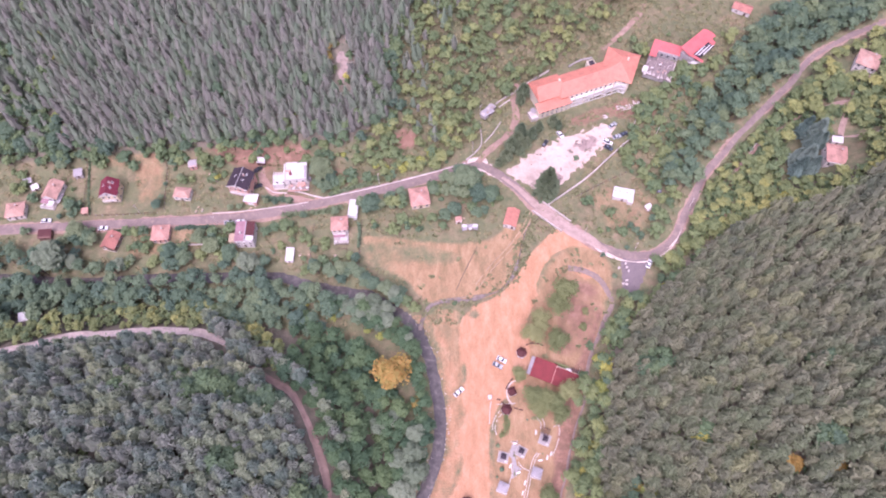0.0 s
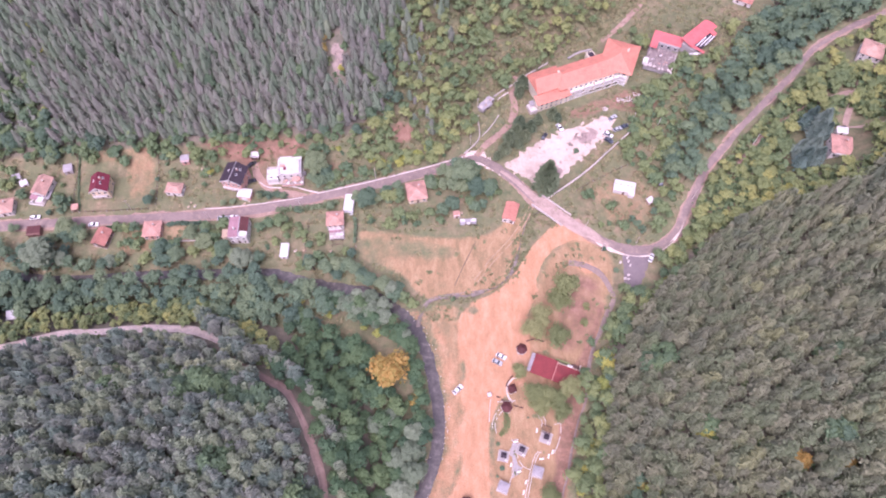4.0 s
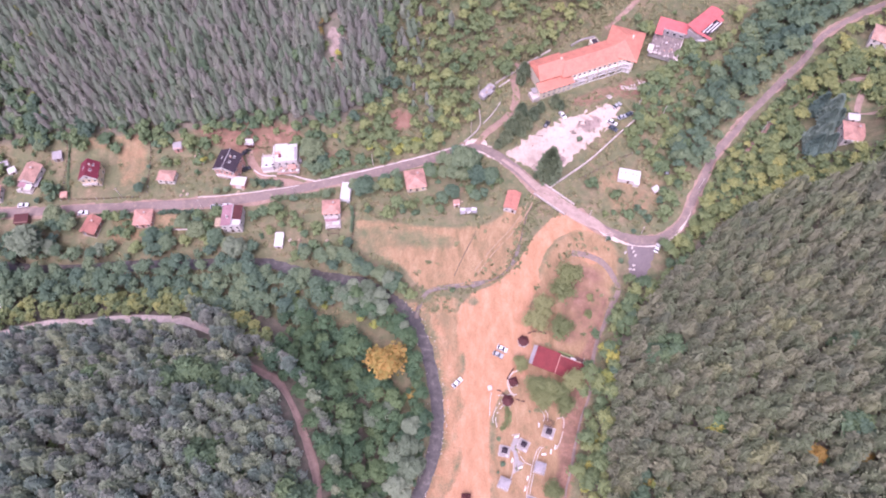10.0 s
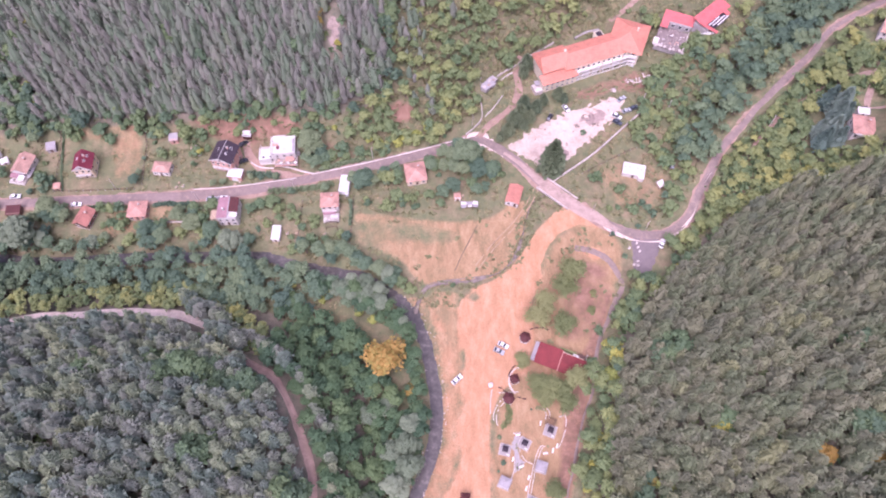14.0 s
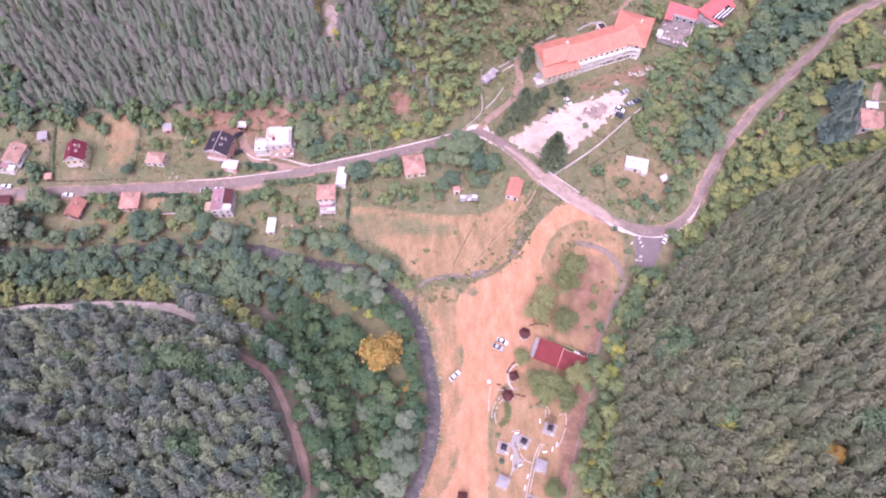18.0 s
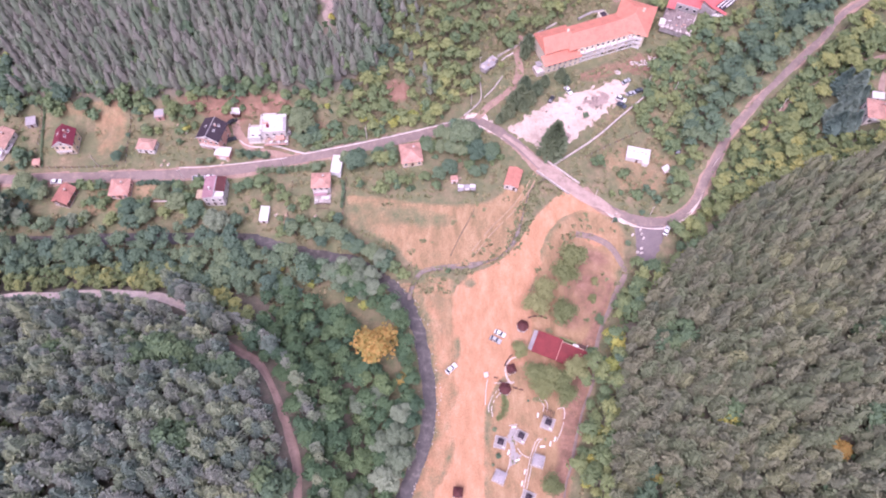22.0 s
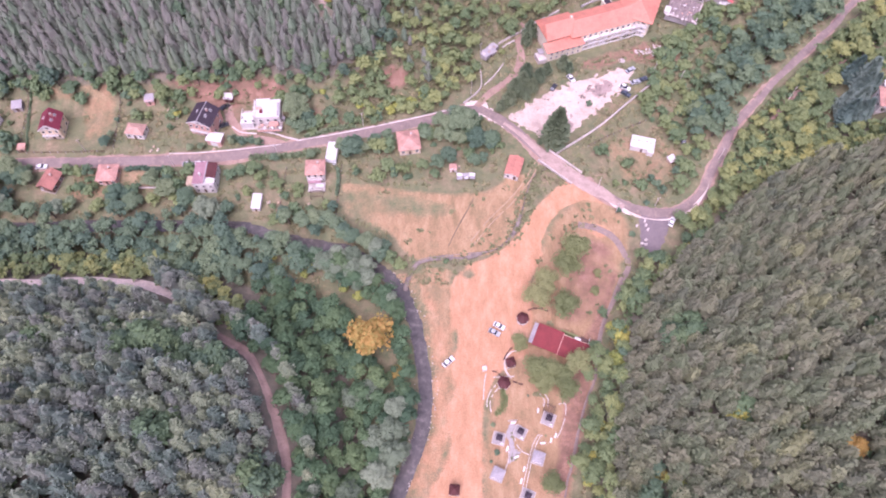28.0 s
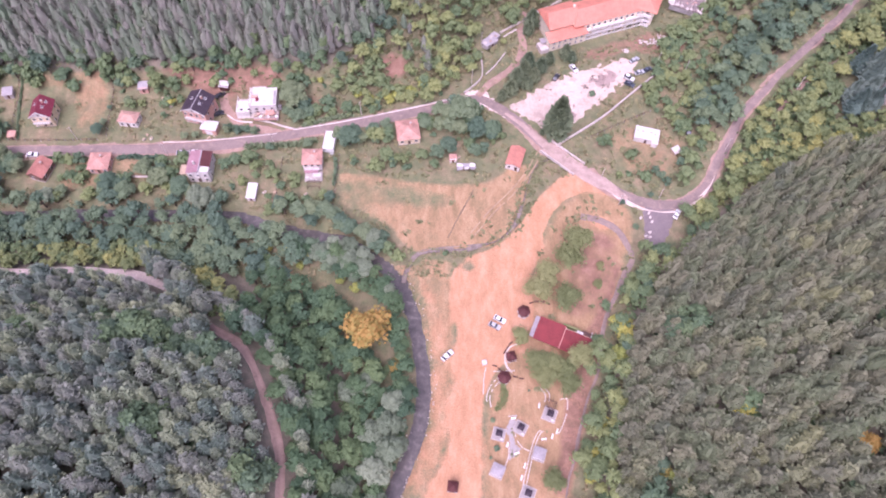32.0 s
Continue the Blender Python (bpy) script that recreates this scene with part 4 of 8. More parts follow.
def clear_of_ways(x, y, extra=0.0):
    ok = np.abs(polyline_side(x, y, ROAD_MAIN)) > 3.6 + extra
    ok &= np.abs(polyline_side(x, y, TRACK_N)) > 2.9 + extra
    ok &= np.abs(polyline_side(x, y, RIVER)) > 3.6 + extra
    return ok & (np.abs(polyline_side(x, y, PARK_PATH)) > 2.0 + extra)


pines = [pine_shape(h, r, k, b, 92) for h, r, k, b in ((12.0, 2.7, 11, 0.3), (11.0, 2.3, 12, 0.3), (13.0, 2.8, 13, 0.32), (11.4, 2.1, 14, 0.3), (10.0, 2.5, 15, 0.28), (12.4, 2.6, 16, 0.3))]
slim = [pine_shape(h, r, k, 0.16, 70, 0.5, 1.7) for h, r, k in ((12.6, 2.3, 21), (11.8, 2.1, 22), (13.4, 2.4, 23), (12.2, 2.1, 24), (11.0, 2.3, 25))]
under = []
for k, (r, h) in enumerate(((1.7, 2.6), (1.4, 1.8), (2.0, 3.4))):
    urng = np.random.default_rng(90 + k)
    uc = urng.normal(0, 0.45, (26, 3)) * (r, r, 0) + np.c_[np.zeros((26, 2)), urng.uniform(0.3, h, 26)]
    under.append((*taper((0, 0, -0.4), (0, 0, h * 0.6), 0.06, 0.02, 4), tufts(uc, 0.55, urng, None, 0.8)))
weeds = []
for k, r in enumerate((0.7, 1.0, 1.35)):
    urng = np.random.default_rng(95 + k)
    uc = urng.normal(0, 0.5, (11, 3)) * (r, r, 0) + np.c_[np.zeros((11, 2)), urng.uniform(0.03, 0.24, 11)]
    weeds.append((*taper((0, 0, -0.2), (0, 0, 0.2), 0.03, 0.01, 3), tufts(uc, 0.36, urng, None, 2.5)))
broad = [leafy_shape(h, r, k, lobes=n, per=27, tuft=0.31) for h, r, k, n in ((9, 3.4, 31, 10), (7.5, 3.0, 32, 9), (10.5, 3.6, 33, 11), (8, 2.6, 34, 8))]
shrubs = [leafy_shape(3.2, 1.7, 41, lobes=6, per=24, tuft=0.33, base=0.12), leafy_shape(2.4, 1.5, 42, lobes=5, per=24, tuft=0.32, base=0.1), leafy_shape(4.4, 1.9, 43, lobes=7, per=24, tuft=0.34, base=0.15)]

VIEW = [(-225, 262), (250, 300), (248, 268), (205, 150), (150, 10), (-122, 4), (-160, 30), (-225, 150)]


def in_view(x, y):
    return inside(x, y, VIEW) > 0


NORTH_GLADES = [(-196, 190, 12), (-187, 200, 9), (-176, 187, 9), (-190, 212, 8), (-176, 220, 4), (-173, 213, 4), (-176, 204, 4), (-196, 224, 6), (-178, 232, 5), (-99.6, 200, 4), (-122, 192, 3.5), (-112, 206, 3), (-151.6, 217, 2.5), (-30, 200, 5), (-24, 214, 6), (-61, 204, 3), (-51.5, 211, 3.5), (-4, 214, 1), (-72, 188, 4)]


def in_glade(x, y):
    return np.minimum.reduce([np.hypot(x - a, y - b) - r for a, b, r in NORTH_GLADES]) < -1.0


north = scatter(-250, 20, 178, 262, 2.5, lambda x, y, r: (polyline_side(x, y, NORTH_EDGE) > 0) & ~((np.abs(x + 45.0) < 4.2) & (y > 197.5) & (y < 215)) & (~in_glade(x, y) | (r.uniform(0, 1, x.shape) < 0.25)) & in_view(x, y), 101)
wood("pine_wood_north", slim, north, (leaf["grey"], bark), "dense grey-green pine wood covering the steep northern slope", seed=1, scale=(0.78, 1.15), lean=0.05)
WEST_GLADES = [(-88.5, 65, 4), (-82, 64, 5), (-77.4, 66, 4), (-71, 62, 5), (-64.2, 61.5, 4), (-115.3, 66.7, 3.5), (-72.8, 40.5, 5), (-94.5, 71.5, 2.5), (-48, 30, 4)]
west = scatter(-215, -25, 0, 104, 2.75, lambda x, y, r: ((polyline_side(x, y, TRACK_N) < np.where(x < -84, np.where(x < -108, -6.4, -5.4), np.where(x < -60, -1.6, -3.0))) | ((x > -97) & (polyline_side(x, y, TRACK_N) > np.where(x > -68, 6.4, np.where(x > -84, 0.9, 2.6))) & (polyline_side(x, y, TRACK_N) < 8.5))) & (polyline_side(x, y, FOOT_WEST) > 4) & (r.uniform(0, 1, x.shape) < 0.93) & (np.minimum.reduce([np.hypot(x - a, y - b) - q for a, b, q in WEST_GLADES]) > -0.8) & in_view(x, y), 102)
wood("pine_wood_west", pines, west, (leaf["pine"], bark), "dense grey-green pine wood on the hill above the track", seed=2, tint=(0.28, 1.05))

def pine_limit(x):
    """How far north the eastern pines reach."""
    return np.interp(x, [60, 92, 96, 104, 110, 150, 250], [122, 122, 126, 132, 135, 138, 142])


east = scatter(46, 215, 0, 145, 2.75, lambda x, y, r: (np.hypot(x - 79, y - 79) > 5) & (np.hypot(x - 118, y - 43) > 4) & (np.hypot(x - 109.4, y - 36) > 2.6) & (np.hypot(x - 120, y - 33.7) > 2.4) & (np.hypot(x - 65.2, y - 33.1) > 2.6) & (np.hypot(x - 86.6, y - 48) > 2.4) & (np.hypot(x - 64, y - 25) > 4.5) & (polyline_side(x, y, FOOT_EAST) > 7.5) & (y < pine_limit(x) + 2.5 * np.sin(x * 0.2)) & clear_of_ways(x, y) & in_view(x, y), 103)
wood("pine_wood_east", pines, east, (leaf["warm"], bark), "dense grey-green pine wood on the eastern hillside", seed=3, tint=(0.05, 0.92))
straggling = scatter(-30, 14, 186, 262, 3.4, lambda x, y, r: (polyline_side(x, y, NORTH_EDGE) < 0) & (np.hypot(x + 18, y - 186) > 7) & (r.uniform(0, 1, x.shape) < 0.55 * np.clip(1 + polyline_side(x, y, NORTH_EDGE) / 26, 0, 1)), 108)
wood("straggling_pines", slim, straggling, (leaf["grey"], bark), "grey-green pines straggling into the scrub beside the wood", seed=6, scale=(0.45, 0.95), lean=0.05)
coarse = [pine_shape(12.5, 3.8, 15, 0.3, 16, 0.8, rings=4), pine_shape(11.5, 3.6, 16, 0.3, 16, 0.8, rings=4)]
far = scatter(-330, 330, -110, 370, 15, lambda x, y, r: ~in_view(x, y) & ((polyline_side(x, y, FOOT_NORTH) > 10) | ((polyline_side(x, y, FOOT_WEST) > 6) & (np.abs(polyline_side(x, y, TRACK_N)) > 4)) | (polyline_side(x, y, FOOT_EAST) > 8)) & clear_of_ways(x, y), 104)
wood("far_woods", coarse, far, (leaf["pine"], bark), "pine woods covering the slopes beyond the village", seed=4)
floor_spots = np.vstack([scatter(-245, 0, 182, 262, 6.0, lambda x, y, r: (polyline_side(x, y, NORTH_EDGE) > 2) & in_view(x, y), 105), scatter(-215, -30, 0, 100, 6.0, lambda x, y, r: (polyline_side(x, y, TRACK_N) < -3.5) & in_view(x, y), 106),
                         scatter(46, 215, 0, 140, 6.0, lambda x, y, r: (polyline_side(x, y, FOOT_EAST) > 5) & (y < 136) & in_view(x, y), 107)])
wood("undergrowth", under, floor_spots, (leaf["green"], bark), "low green undergrowth between the pine trunks", "undergrowth", seed=5, scale=(0.6, 1.3), tint=(0.1, 0.75))
CLEARING = [(-58, 106), (-38, 101), (-17, 89), (-14, 66), (-18, 70), (-29, 87), (-51, 98.5)]
belt_w = scatter(-215, -30, 96, 139, 3.8, lambda x, y, r: clear_of_ways(x, y, np.where(x < -74, -1.6, 0.6)) & ((polyline_side(x, y, FOOT_WEST) < 5) | (polyline_side(x, y, TRACK_N) > 13)) & (polyline_side(x, y, TRACK_N) > 6) & (np.hypot(x + 170, y - 100) > 5.5) & (inside(x, y, CLEARING) < 0)
                 & (y < np.interp(x, [-215, -160, -150, -120, -100, -75, -60, -45, -30], [135, 134, 128, 126, 127, 126, 124, 123, 120])), 110)
wood("riverside_wood_west", broad, belt_w, (leaf["river"], bark), "grey-green broad-leaved wood lining both river banks", seed=10, scale=(0.5, 1.2), tint=(0.0, 0.8))
belt_s = scatter(-62, -6, -30, 108, 3.5, lambda x, y, r: clear_of_ways(x, y, 0.6) & (polyline_side(x, y, TRACK_N) > 3.6) & (inside(x, y, CLEARING) < -0.5) & (polyline_side(x, y, RIVER) < -3) & (np.hypot(x + 22, y - 77) > 6), 111)
wood("riverside_wood_south", broad, belt_s, (leaf["deep"], bark), "green broad-leaved wood between the track and the river", seed=11, scale=(0.5, 1.15), tint=(0.05, 0.95))
band = scatter(-215, -64, 76, 116, 2.5, lambda x, y, r: (polyline_side(x, y, TRACK_N) > 3.4) & (polyline_side(x, y, TRACK_N) < 15) & (np.hypot(x + 170, y - 100) > 4.5) & (polyline_side(x, y, FOOT_WEST) > -4), 112)
wood("bright_scrub_west", [leafy_shape(4.4, 1.7, 51, lobes=5, per=20, tuft=0.32), leafy_shape(3.6, 1.5, 52, lobes=4, per=20, tuft=0.3), leafy_shape(5.4, 1.9, 53, lobes=6, per=20, tuft=0.32)], band, (leaf["green"], bark),
     "yellow-green young broad-leaved trees above the track", seed=12, scale=(0.55, 1.2), tint=(0.3, 1.05))
fringe = scatter(40, 110, -30, 132, 3.4, lambda x, y, r: (polyline_side(x, y, FOOT_EAST) > -4.5) & (polyline_side(x, y, FOOT_EAST) < 8.5) & (np.hypot(x - 80.5, y - 119) > 8.5) & clear_of_ways(x, y, -0.7) & (polyline_side(x, y, ROAD_MAIN) ** 2 > 18) & (r.uniform(0, 1, x.shape) < 0.9), 113)
wood("wood_edge_east", broad, fringe, (leaf["green"], bark), "green and yellowing broad-leaved trees along the edge of the pine wood", seed=13, scale=(0.5, 1.05), tint=(0.12, 0.95))
NE_HOLES = [(126.3, 233.2, 11), (119.8, 226.1, 9), (115.7, 221.7, 8), (110.0, 227.9, 12), (170.4, 180.3, 4.5), (174.9, 191.3, 4.5), (168.1, 190.9, 3.2), (163.1, 163.1, 9), (159.9, 157.2, 9), (176.1, 169.9, 4.5), (171.2, 173.0, 5), (189.4, 213.3, 8), (188.7, 206.9, 5), (180.6, 196.9, 2.6), (153, 265, 8), (158.1, 169.2, 6), (155.1, 170.8, 8.5), (148.4, 158.2, 7.5)]


def ne_keep(x, y, r):
    road_side = polyline_side(x, y, ROAD_MAIN[22:])
    stream = (road_side > 2.8) & (road_side < 18 + 0.2 * np.maximum(y - 175, 0)) & (y > 158) & (x > 97) & ((road_side > 7) | (r.uniform(0, 1, x.shape) < 0.6))
    upper = (road_side < np.where(y > 165, -4.6, -2.8)) & (y > pine_limit(x) - 2)
    ok = (stream | upper) & clear_of_ways(x, y, -0.6) & (r.uniform(0, 1, x.shape) < np.where(stream, 0.88, 0.95))
    for hx, hy, hr in NE_HOLES:
        ok &= np.hypot(x - hx, y - hy) > hr
    return ok & in_view(x, y) & (np.abs(polyline_side(x, y, [(122.8, 159.3), (137.0, 173.9), (157.3, 186.9)])) > 1.2)


ne = scatter(92, 250, 118, 292, 3.3, ne_keep, 114)
near_stream = polyline_side(ne[:, 0], ne[:, 1], ROAD_MAIN[22:]) > 0
wood("streamside_wood", broad, ne[near_stream], (leaf["river"], bark), "dense grey-green broad-leaved wood along the side stream", seed=14, scale=(0.5, 1.3), tint=(0.0, 0.95))
low_broad = [leafy_shape(h, r, k, lobes=n, per=26, tuft=0.3) for h, r, k, n in ((6.5, 2.5, 35, 7), (5.4, 2.2, 36, 6), (7.6, 2.7, 37, 8))]
wood("hillside_wood_northeast", low_broad, ne[~near_stream], (leaf["green"], bark), "mixed green and yellowing broad-leaved wood above the road", seed=15, scale=(0.45, 1.2), tint=(0.4, 1.08))

thicket = scatter(96, 235, 116, 205, 2.3, lambda x, y, r: ne_keep(x, y, r) & (polyline_side(x, y, ROAD_MAIN[22:]) < -2), 109)
wood("thicket_northeast", under, thicket, (leaf["green"], bark), "low green thicket under the mixed wood above the road", "undergrowth", seed=7, scale=(0.7, 1.3), tint=(0.25, 0.8))


def scrub_keep(x, y, r):
    ok = in_view(x, y) & (polyline_side(x, y, NORTH_EDGE) < -1.5) & ((polyline_side(x, y, FOOT_NORTH) > 5) | ((x > -30) & (x < 34) & (polyline_side(x, y, FOOT_NORTH) > -4) & clear_of_ways(x, y, 2.0) & (np.abs(polyline_side(x, y, [(9, 178), (18, 187), (17, 198), (29, 212), (40, 222)])) > 1.6) & (np.abs(polyline_side(x, y, [(15, 177), (24.8, 187.8), (31.9, 195.9), (34.4, 206), (36, 222)])) > 3.0)) | ((x > 88) & (y > 205) & (y < 250) & (r.uniform(0, 1, x.shape) < 0.6)))
    ok &= (np.abs(polyline_side(x, y, [(80, 244), (92, 256), (104, 272), (112, 290)])) > 3) & (x > -40)
    thin = 0.5 + 0.5 * np.sin(x * 0.17 + 2 * np.sin(y * 0.09)) * np.sin(y * 0.15 + 1.0)
    for hx, hy, hr in ((85, 230, 13), (128, 242, 11), (109, 238, 10), (104, 228, 10), (62, 224, 9), (50, 218, 8), (75, 222, 9), (153, 264, 7), (45, 207, 10), (18.6, 202.0, 4.4), (22.8, 208, 4.4)):
        ok &= np.hypot(x - hx, y - hy) > hr
    ok &= ~((x > 60) & (r.uniform(0, 1, x.shape) < 0.2))
    ok &= np.hypot(x + 18, y - 186) > 5
    return ok & (r.uniform(0, 1, x.shape) < 0.3 + 0.75 * thin)


scrub = scatter(-42, 150, 165, 288, 2.8, scrub_keep, 115)
wood("scrub_north", [leafy_shape(5.0, 2.0, 61, lobes=6, per=18, tuft=0.4), leafy_shape(3.6, 1.8, 62, lobes=5, per=18, tuft=0.38), leafy_shape(6.2, 2.1, 63, lobes=7, per=18, tuft=0.4)],
     scrub, (leaf["green"], bark), "green and olive scrub trees on the dry slope behind the hotel", seed=16, scale=(0.35, 1.3), tint=(0.3, 0.92))


def bush_keep(x, y, r):
    ok = clear_of_ways(x, y, 0.4)
    near = np.abs(polyline_side(x, y, GULLY))
    a = (near < 4) & (near > 1.4) & (r.uniform(0, 1, x.shape) < 0.05)
    b = (np.abs(polyline_side(x, y, RIVER) - 4.4) < 1.2) & (y > 88) & (y < 112) & (r.uniform(0, 1, x.shape) < 0.45)
    c = (inside(x, y, [(-36, 160), (14, 172), (22, 168), (26, 150), (18, 140), (-10, 141), (-34, 142)]) > 0) & (r.uniform(0, 1, x.shape) < np.where(y < 156, 0.12, 0.3))
    d = (inside(x, y, [(84, 192), (96, 212), (112, 226), (124, 220), (112, 196), (104, 160), (96, 140), (90, 138), (92, 160), (80, 172)]) > 0) & (r.uniform(0, 1, x.shape) < 0.36)
    e = (inside(x, y, [(-170, 178), (-110, 180), (-100, 172), (-95, 160), (-122, 160), (-126, 182)]) > 0) & (r.uniform(0, 1, x.shape) < np.where(y < 176, 0.1, 0.32))
    f = (inside(x, y, [(-140, 144), (-60, 146), (-42, 140), (-40, 122), (-75, 124), (-140, 126)]) > 0) & (r.uniform(0, 1, x.shape) < 0.15)
    g = (inside(x, y, [(60, 160), (66, 140), (92, 135), (98, 150)]) > 0) & (r.uniform(0, 1, x.shape) < 0.07)
    h = (inside(x, y, [(-60, 172), (-38, 170), (-24, 172), (-2, 183), (6, 176), (-14, 171), (-40, 163), (-56, 161)]) > 0) & (r.uniform(0, 1, x.shape) < 0.5)
    i = (inside(x, y, [(-200, 176), (-164, 178), (-164, 150), (-200, 150)]) > 0) & (r.uniform(0, 1, x.shape) < 0.12)
    j = (np.abs(polyline_side(x, y, NORTH_EDGE) + 5.0) < 3.4) & (x < -22) & (x > -165) & (r.uniform(0, 1, x.shape) < np.where(x < -125, 0.2, 0.4))
    ok &= (a | b | c | d | e | f | g | h | i | j)
    for hx, hy, hr in HOUSE_SPOTS:
        ok &= np.hypot(x - hx, y - hy) > hr
    return ok


HOUSE_SPOTS = [(-167.4, 173, 5), (-170.2, 101.3, 6), (-149, 163, 8), (-177, 164, 8), (-146, 139, 7), (-124, 142, 7), (-86.7, 140, 8.5), (-118, 162, 6), (-92, 166, 9), (-87, 157, 5), (-71, 168, 11), (-47, 142, 7), (-41, 153, 6),
               (-11, 157, 7), (79, 156, 8), (89.5, 152, 3), (-67.4, 131, 4), (7, 145, 7), (10.4, 142.9, 6), (-160, 153, 3), (-115, 176, 4), (-175, 142, 5), (-190, 154, 8), (28.5, 147.5, 8), (-46.4, 134.5, 5.5), (-82, 170, 5), (-79, 162, 5)]
bushes = scatter(-205, 128, 100, 228, 2.3, bush_keep, 116)
wood("bushes", shrubs, bushes, (leaf["green"], bark), "low green and olive bushes scattered over gardens and banks", "bushes", seed=17, scale=(0.45, 1.6), tint=(0.1, 0.8))

edge_n = scatter(-225, -18, 172, 236, 3.3, lambda x, y, r: (np.abs(polyline_side(x, y, NORTH_EDGE) + 0.4) < 3.6) & (r.uniform(0, 1, x.shape) < np.where(x < -115, 0.85, 0.6)), 117)
patches_n = np.vstack([scatter(cx - rr, cx + rr, cy - rr, cy + rr, 3.4, lambda x, y, r: np.hypot(x - cx, y - cy) < rr, 118 + k) for k, (cx, cy, rr) in enumerate(NORTH_GLADES)])
wood("wood_edge_north", [leafy_shape(5.5, 2.3, 64, lobes=7, per=22, tuft=0.42), leafy_shape(4.4, 2.1, 65, lobes=6, per=22, tuft=0.42), leafy_shape(7.0, 2.6, 66, lobes=8, per=22, tuft=0.42)],
     np.vstack([edge_n, patches_n]), (leaf["green"], bark), "green broad-leaved trees along the foot of the northern pines", seed=18, scale=(0.6, 1.2), tint=(0.0, 0.6))
glades = np.vstack([scatter(cx - rr, cx + rr, cy - rr, cy + rr, 3.4, lambda x, y, r: np.hypot(x - cx, y - cy) < rr, 140 + k) for k, (cx, cy, rr) in enumerate(
    (*WEST_GLADES, (79, 79, 5), (75, 76, 4), (118, 43, 4), (64, 25, 4.5), (70, 20, 4), (104, 25, 3), (124, 70, 3), (88, 50, 3), (132, 40, 3)))])
wood("glade_trees", broad, glades, (leaf["green"], bark), "green broad-leaved trees in glades of the pine wood", seed=19, scale=(0.8, 1.35), tint=(0.0, 0.45))


def weed_keep(x, y, r):
    """Rank grass and weeds: thick on the slopes and in the gardens, thin on the dry ground, none on ways and yards."""
    ok = (np.abs(polyline_side(x, y, ROAD_MAIN)) > 3.4) & (np.abs(polyline_side(x, y, RIVER)) > 3.2) & (inside(x, y, DIRT) < 0.5)
    ok &= (inside(x, y, [(27, 168), (52, 191), (80, 198), (83, 192), (66, 175), (49, 158), (36, 166)]) < 0) & (polyline_side(x, y, NORTH_EDGE) < 2)
    thin = 0.5 + 0.5 * np.sin(x * 0.21 + 1.6 * np.sin(y * 0.13)) * np.sin(y * 0.19 + 0.6)
    dry = (inside(x, y, FIELD) > 0) | (inside(x, y, PARK) > 0) | (inside(x, y, RED_PLOT) > 0)
    ok &= r.uniform(0, 1, x.shape) < np.where(dry, 0.03 + 0.12 * (thin > 0.75), np.where(y < 184, 0.22 + 0.4 * thin, 0.35 + 0.6 * thin))
    ok &= np.hypot(x - 80, y - 119) > 9.5
    for hx, hy, hr in HOUSE_SPOTS:
        ok &= np.hypot(x - hx, y - hy) > hr * 0.72
    return ok & in_view(x, y)


weed_spots = np.vstack([scatter(-210, 128, 100, 184, 2.0, weed_keep, 160), scatter(-40, 160, 184, 280, 2.1, lambda x, y, r: weed_keep(x, y, r) & (np.hypot(x - 63, y - 217) > 14) & (np.hypot(x - 85, y - 227) > 9), 161), scatter(24, 72, 20, 130, 2.4, weed_keep, 162)])
wood("weeds", weeds, weed_spots, (leaf["weeds"], bark), "rank grass and weeds over slopes, gardens and banks", "weeds", seed=20, scale=(0.5, 1.5), tint=(0.0, 0.7))

slope_spots = scatter(-38, 150, 168, 288, 1.9, lambda x, y, r: weed_keep(x, y, r) & (polyline_side(x, y, FOOT_NORTH) > -3) & (np.hypot(x - 63, y - 219) > 15) & (np.hypot(x - 46, y - 213) > 10) & (np.hypot(x - 85, y - 227) > 12) & (np.hypot(x - 108, y - 234) > 12) & (np.hypot(x - 127, y - 241) > 8) & (np.abs(polyline_side(x, y, [(15, 177), (24.8, 187.8), (31.9, 195.9), (34.4, 206), (36, 222)])) > 2.2) & (np.hypot(x + 18, y - 186) > 4.5), 163)
wood("tall_weeds", weeds, slope_spots, (leaf["weeds"], bark), "tall olive grass and brambles on the dry slope", "weeds", seed=21, scale=(0.9, 2.2), tint=(0.0, 0.65))

gully_line = spline(GULLY, 0.5)
grng = np.random.default_rng(77)
gully_spots = np.vstack([gully_line + grng.normal(0, 1.0, gully_line.shape) * (1.0, 0.8) + off for off in ((-1.3, 0.9), (1.2, -0.9))])
wood("gully_weeds", weeds, gully_spots[grng.uniform(0, 1, len(gully_spots)) < np.where(gully_spots[:, 1] > 117, 0.75, 0.16)], (leaf["weeds"], bark), "rank green weeds along the edges of the dry gully", "weeds", seed=22, scale=(0.5, 1.2), tint=(0.0, 0.35))
mound_spots = scatter(38, 73, 110, 135, 1.9, lambda x, y, r: (inside(x, y, MOUND) > 0.6) & (r.uniform(0, 1, x.shape) < 0.4), 164)
wood("mound_weeds", weeds, mound_spots, (leaf["weeds"], bark), "brown and olive weeds on the mound beside the lane", "weeds", seed=23, scale=(0.4, 1.3), tint=(0.0, 0.8))

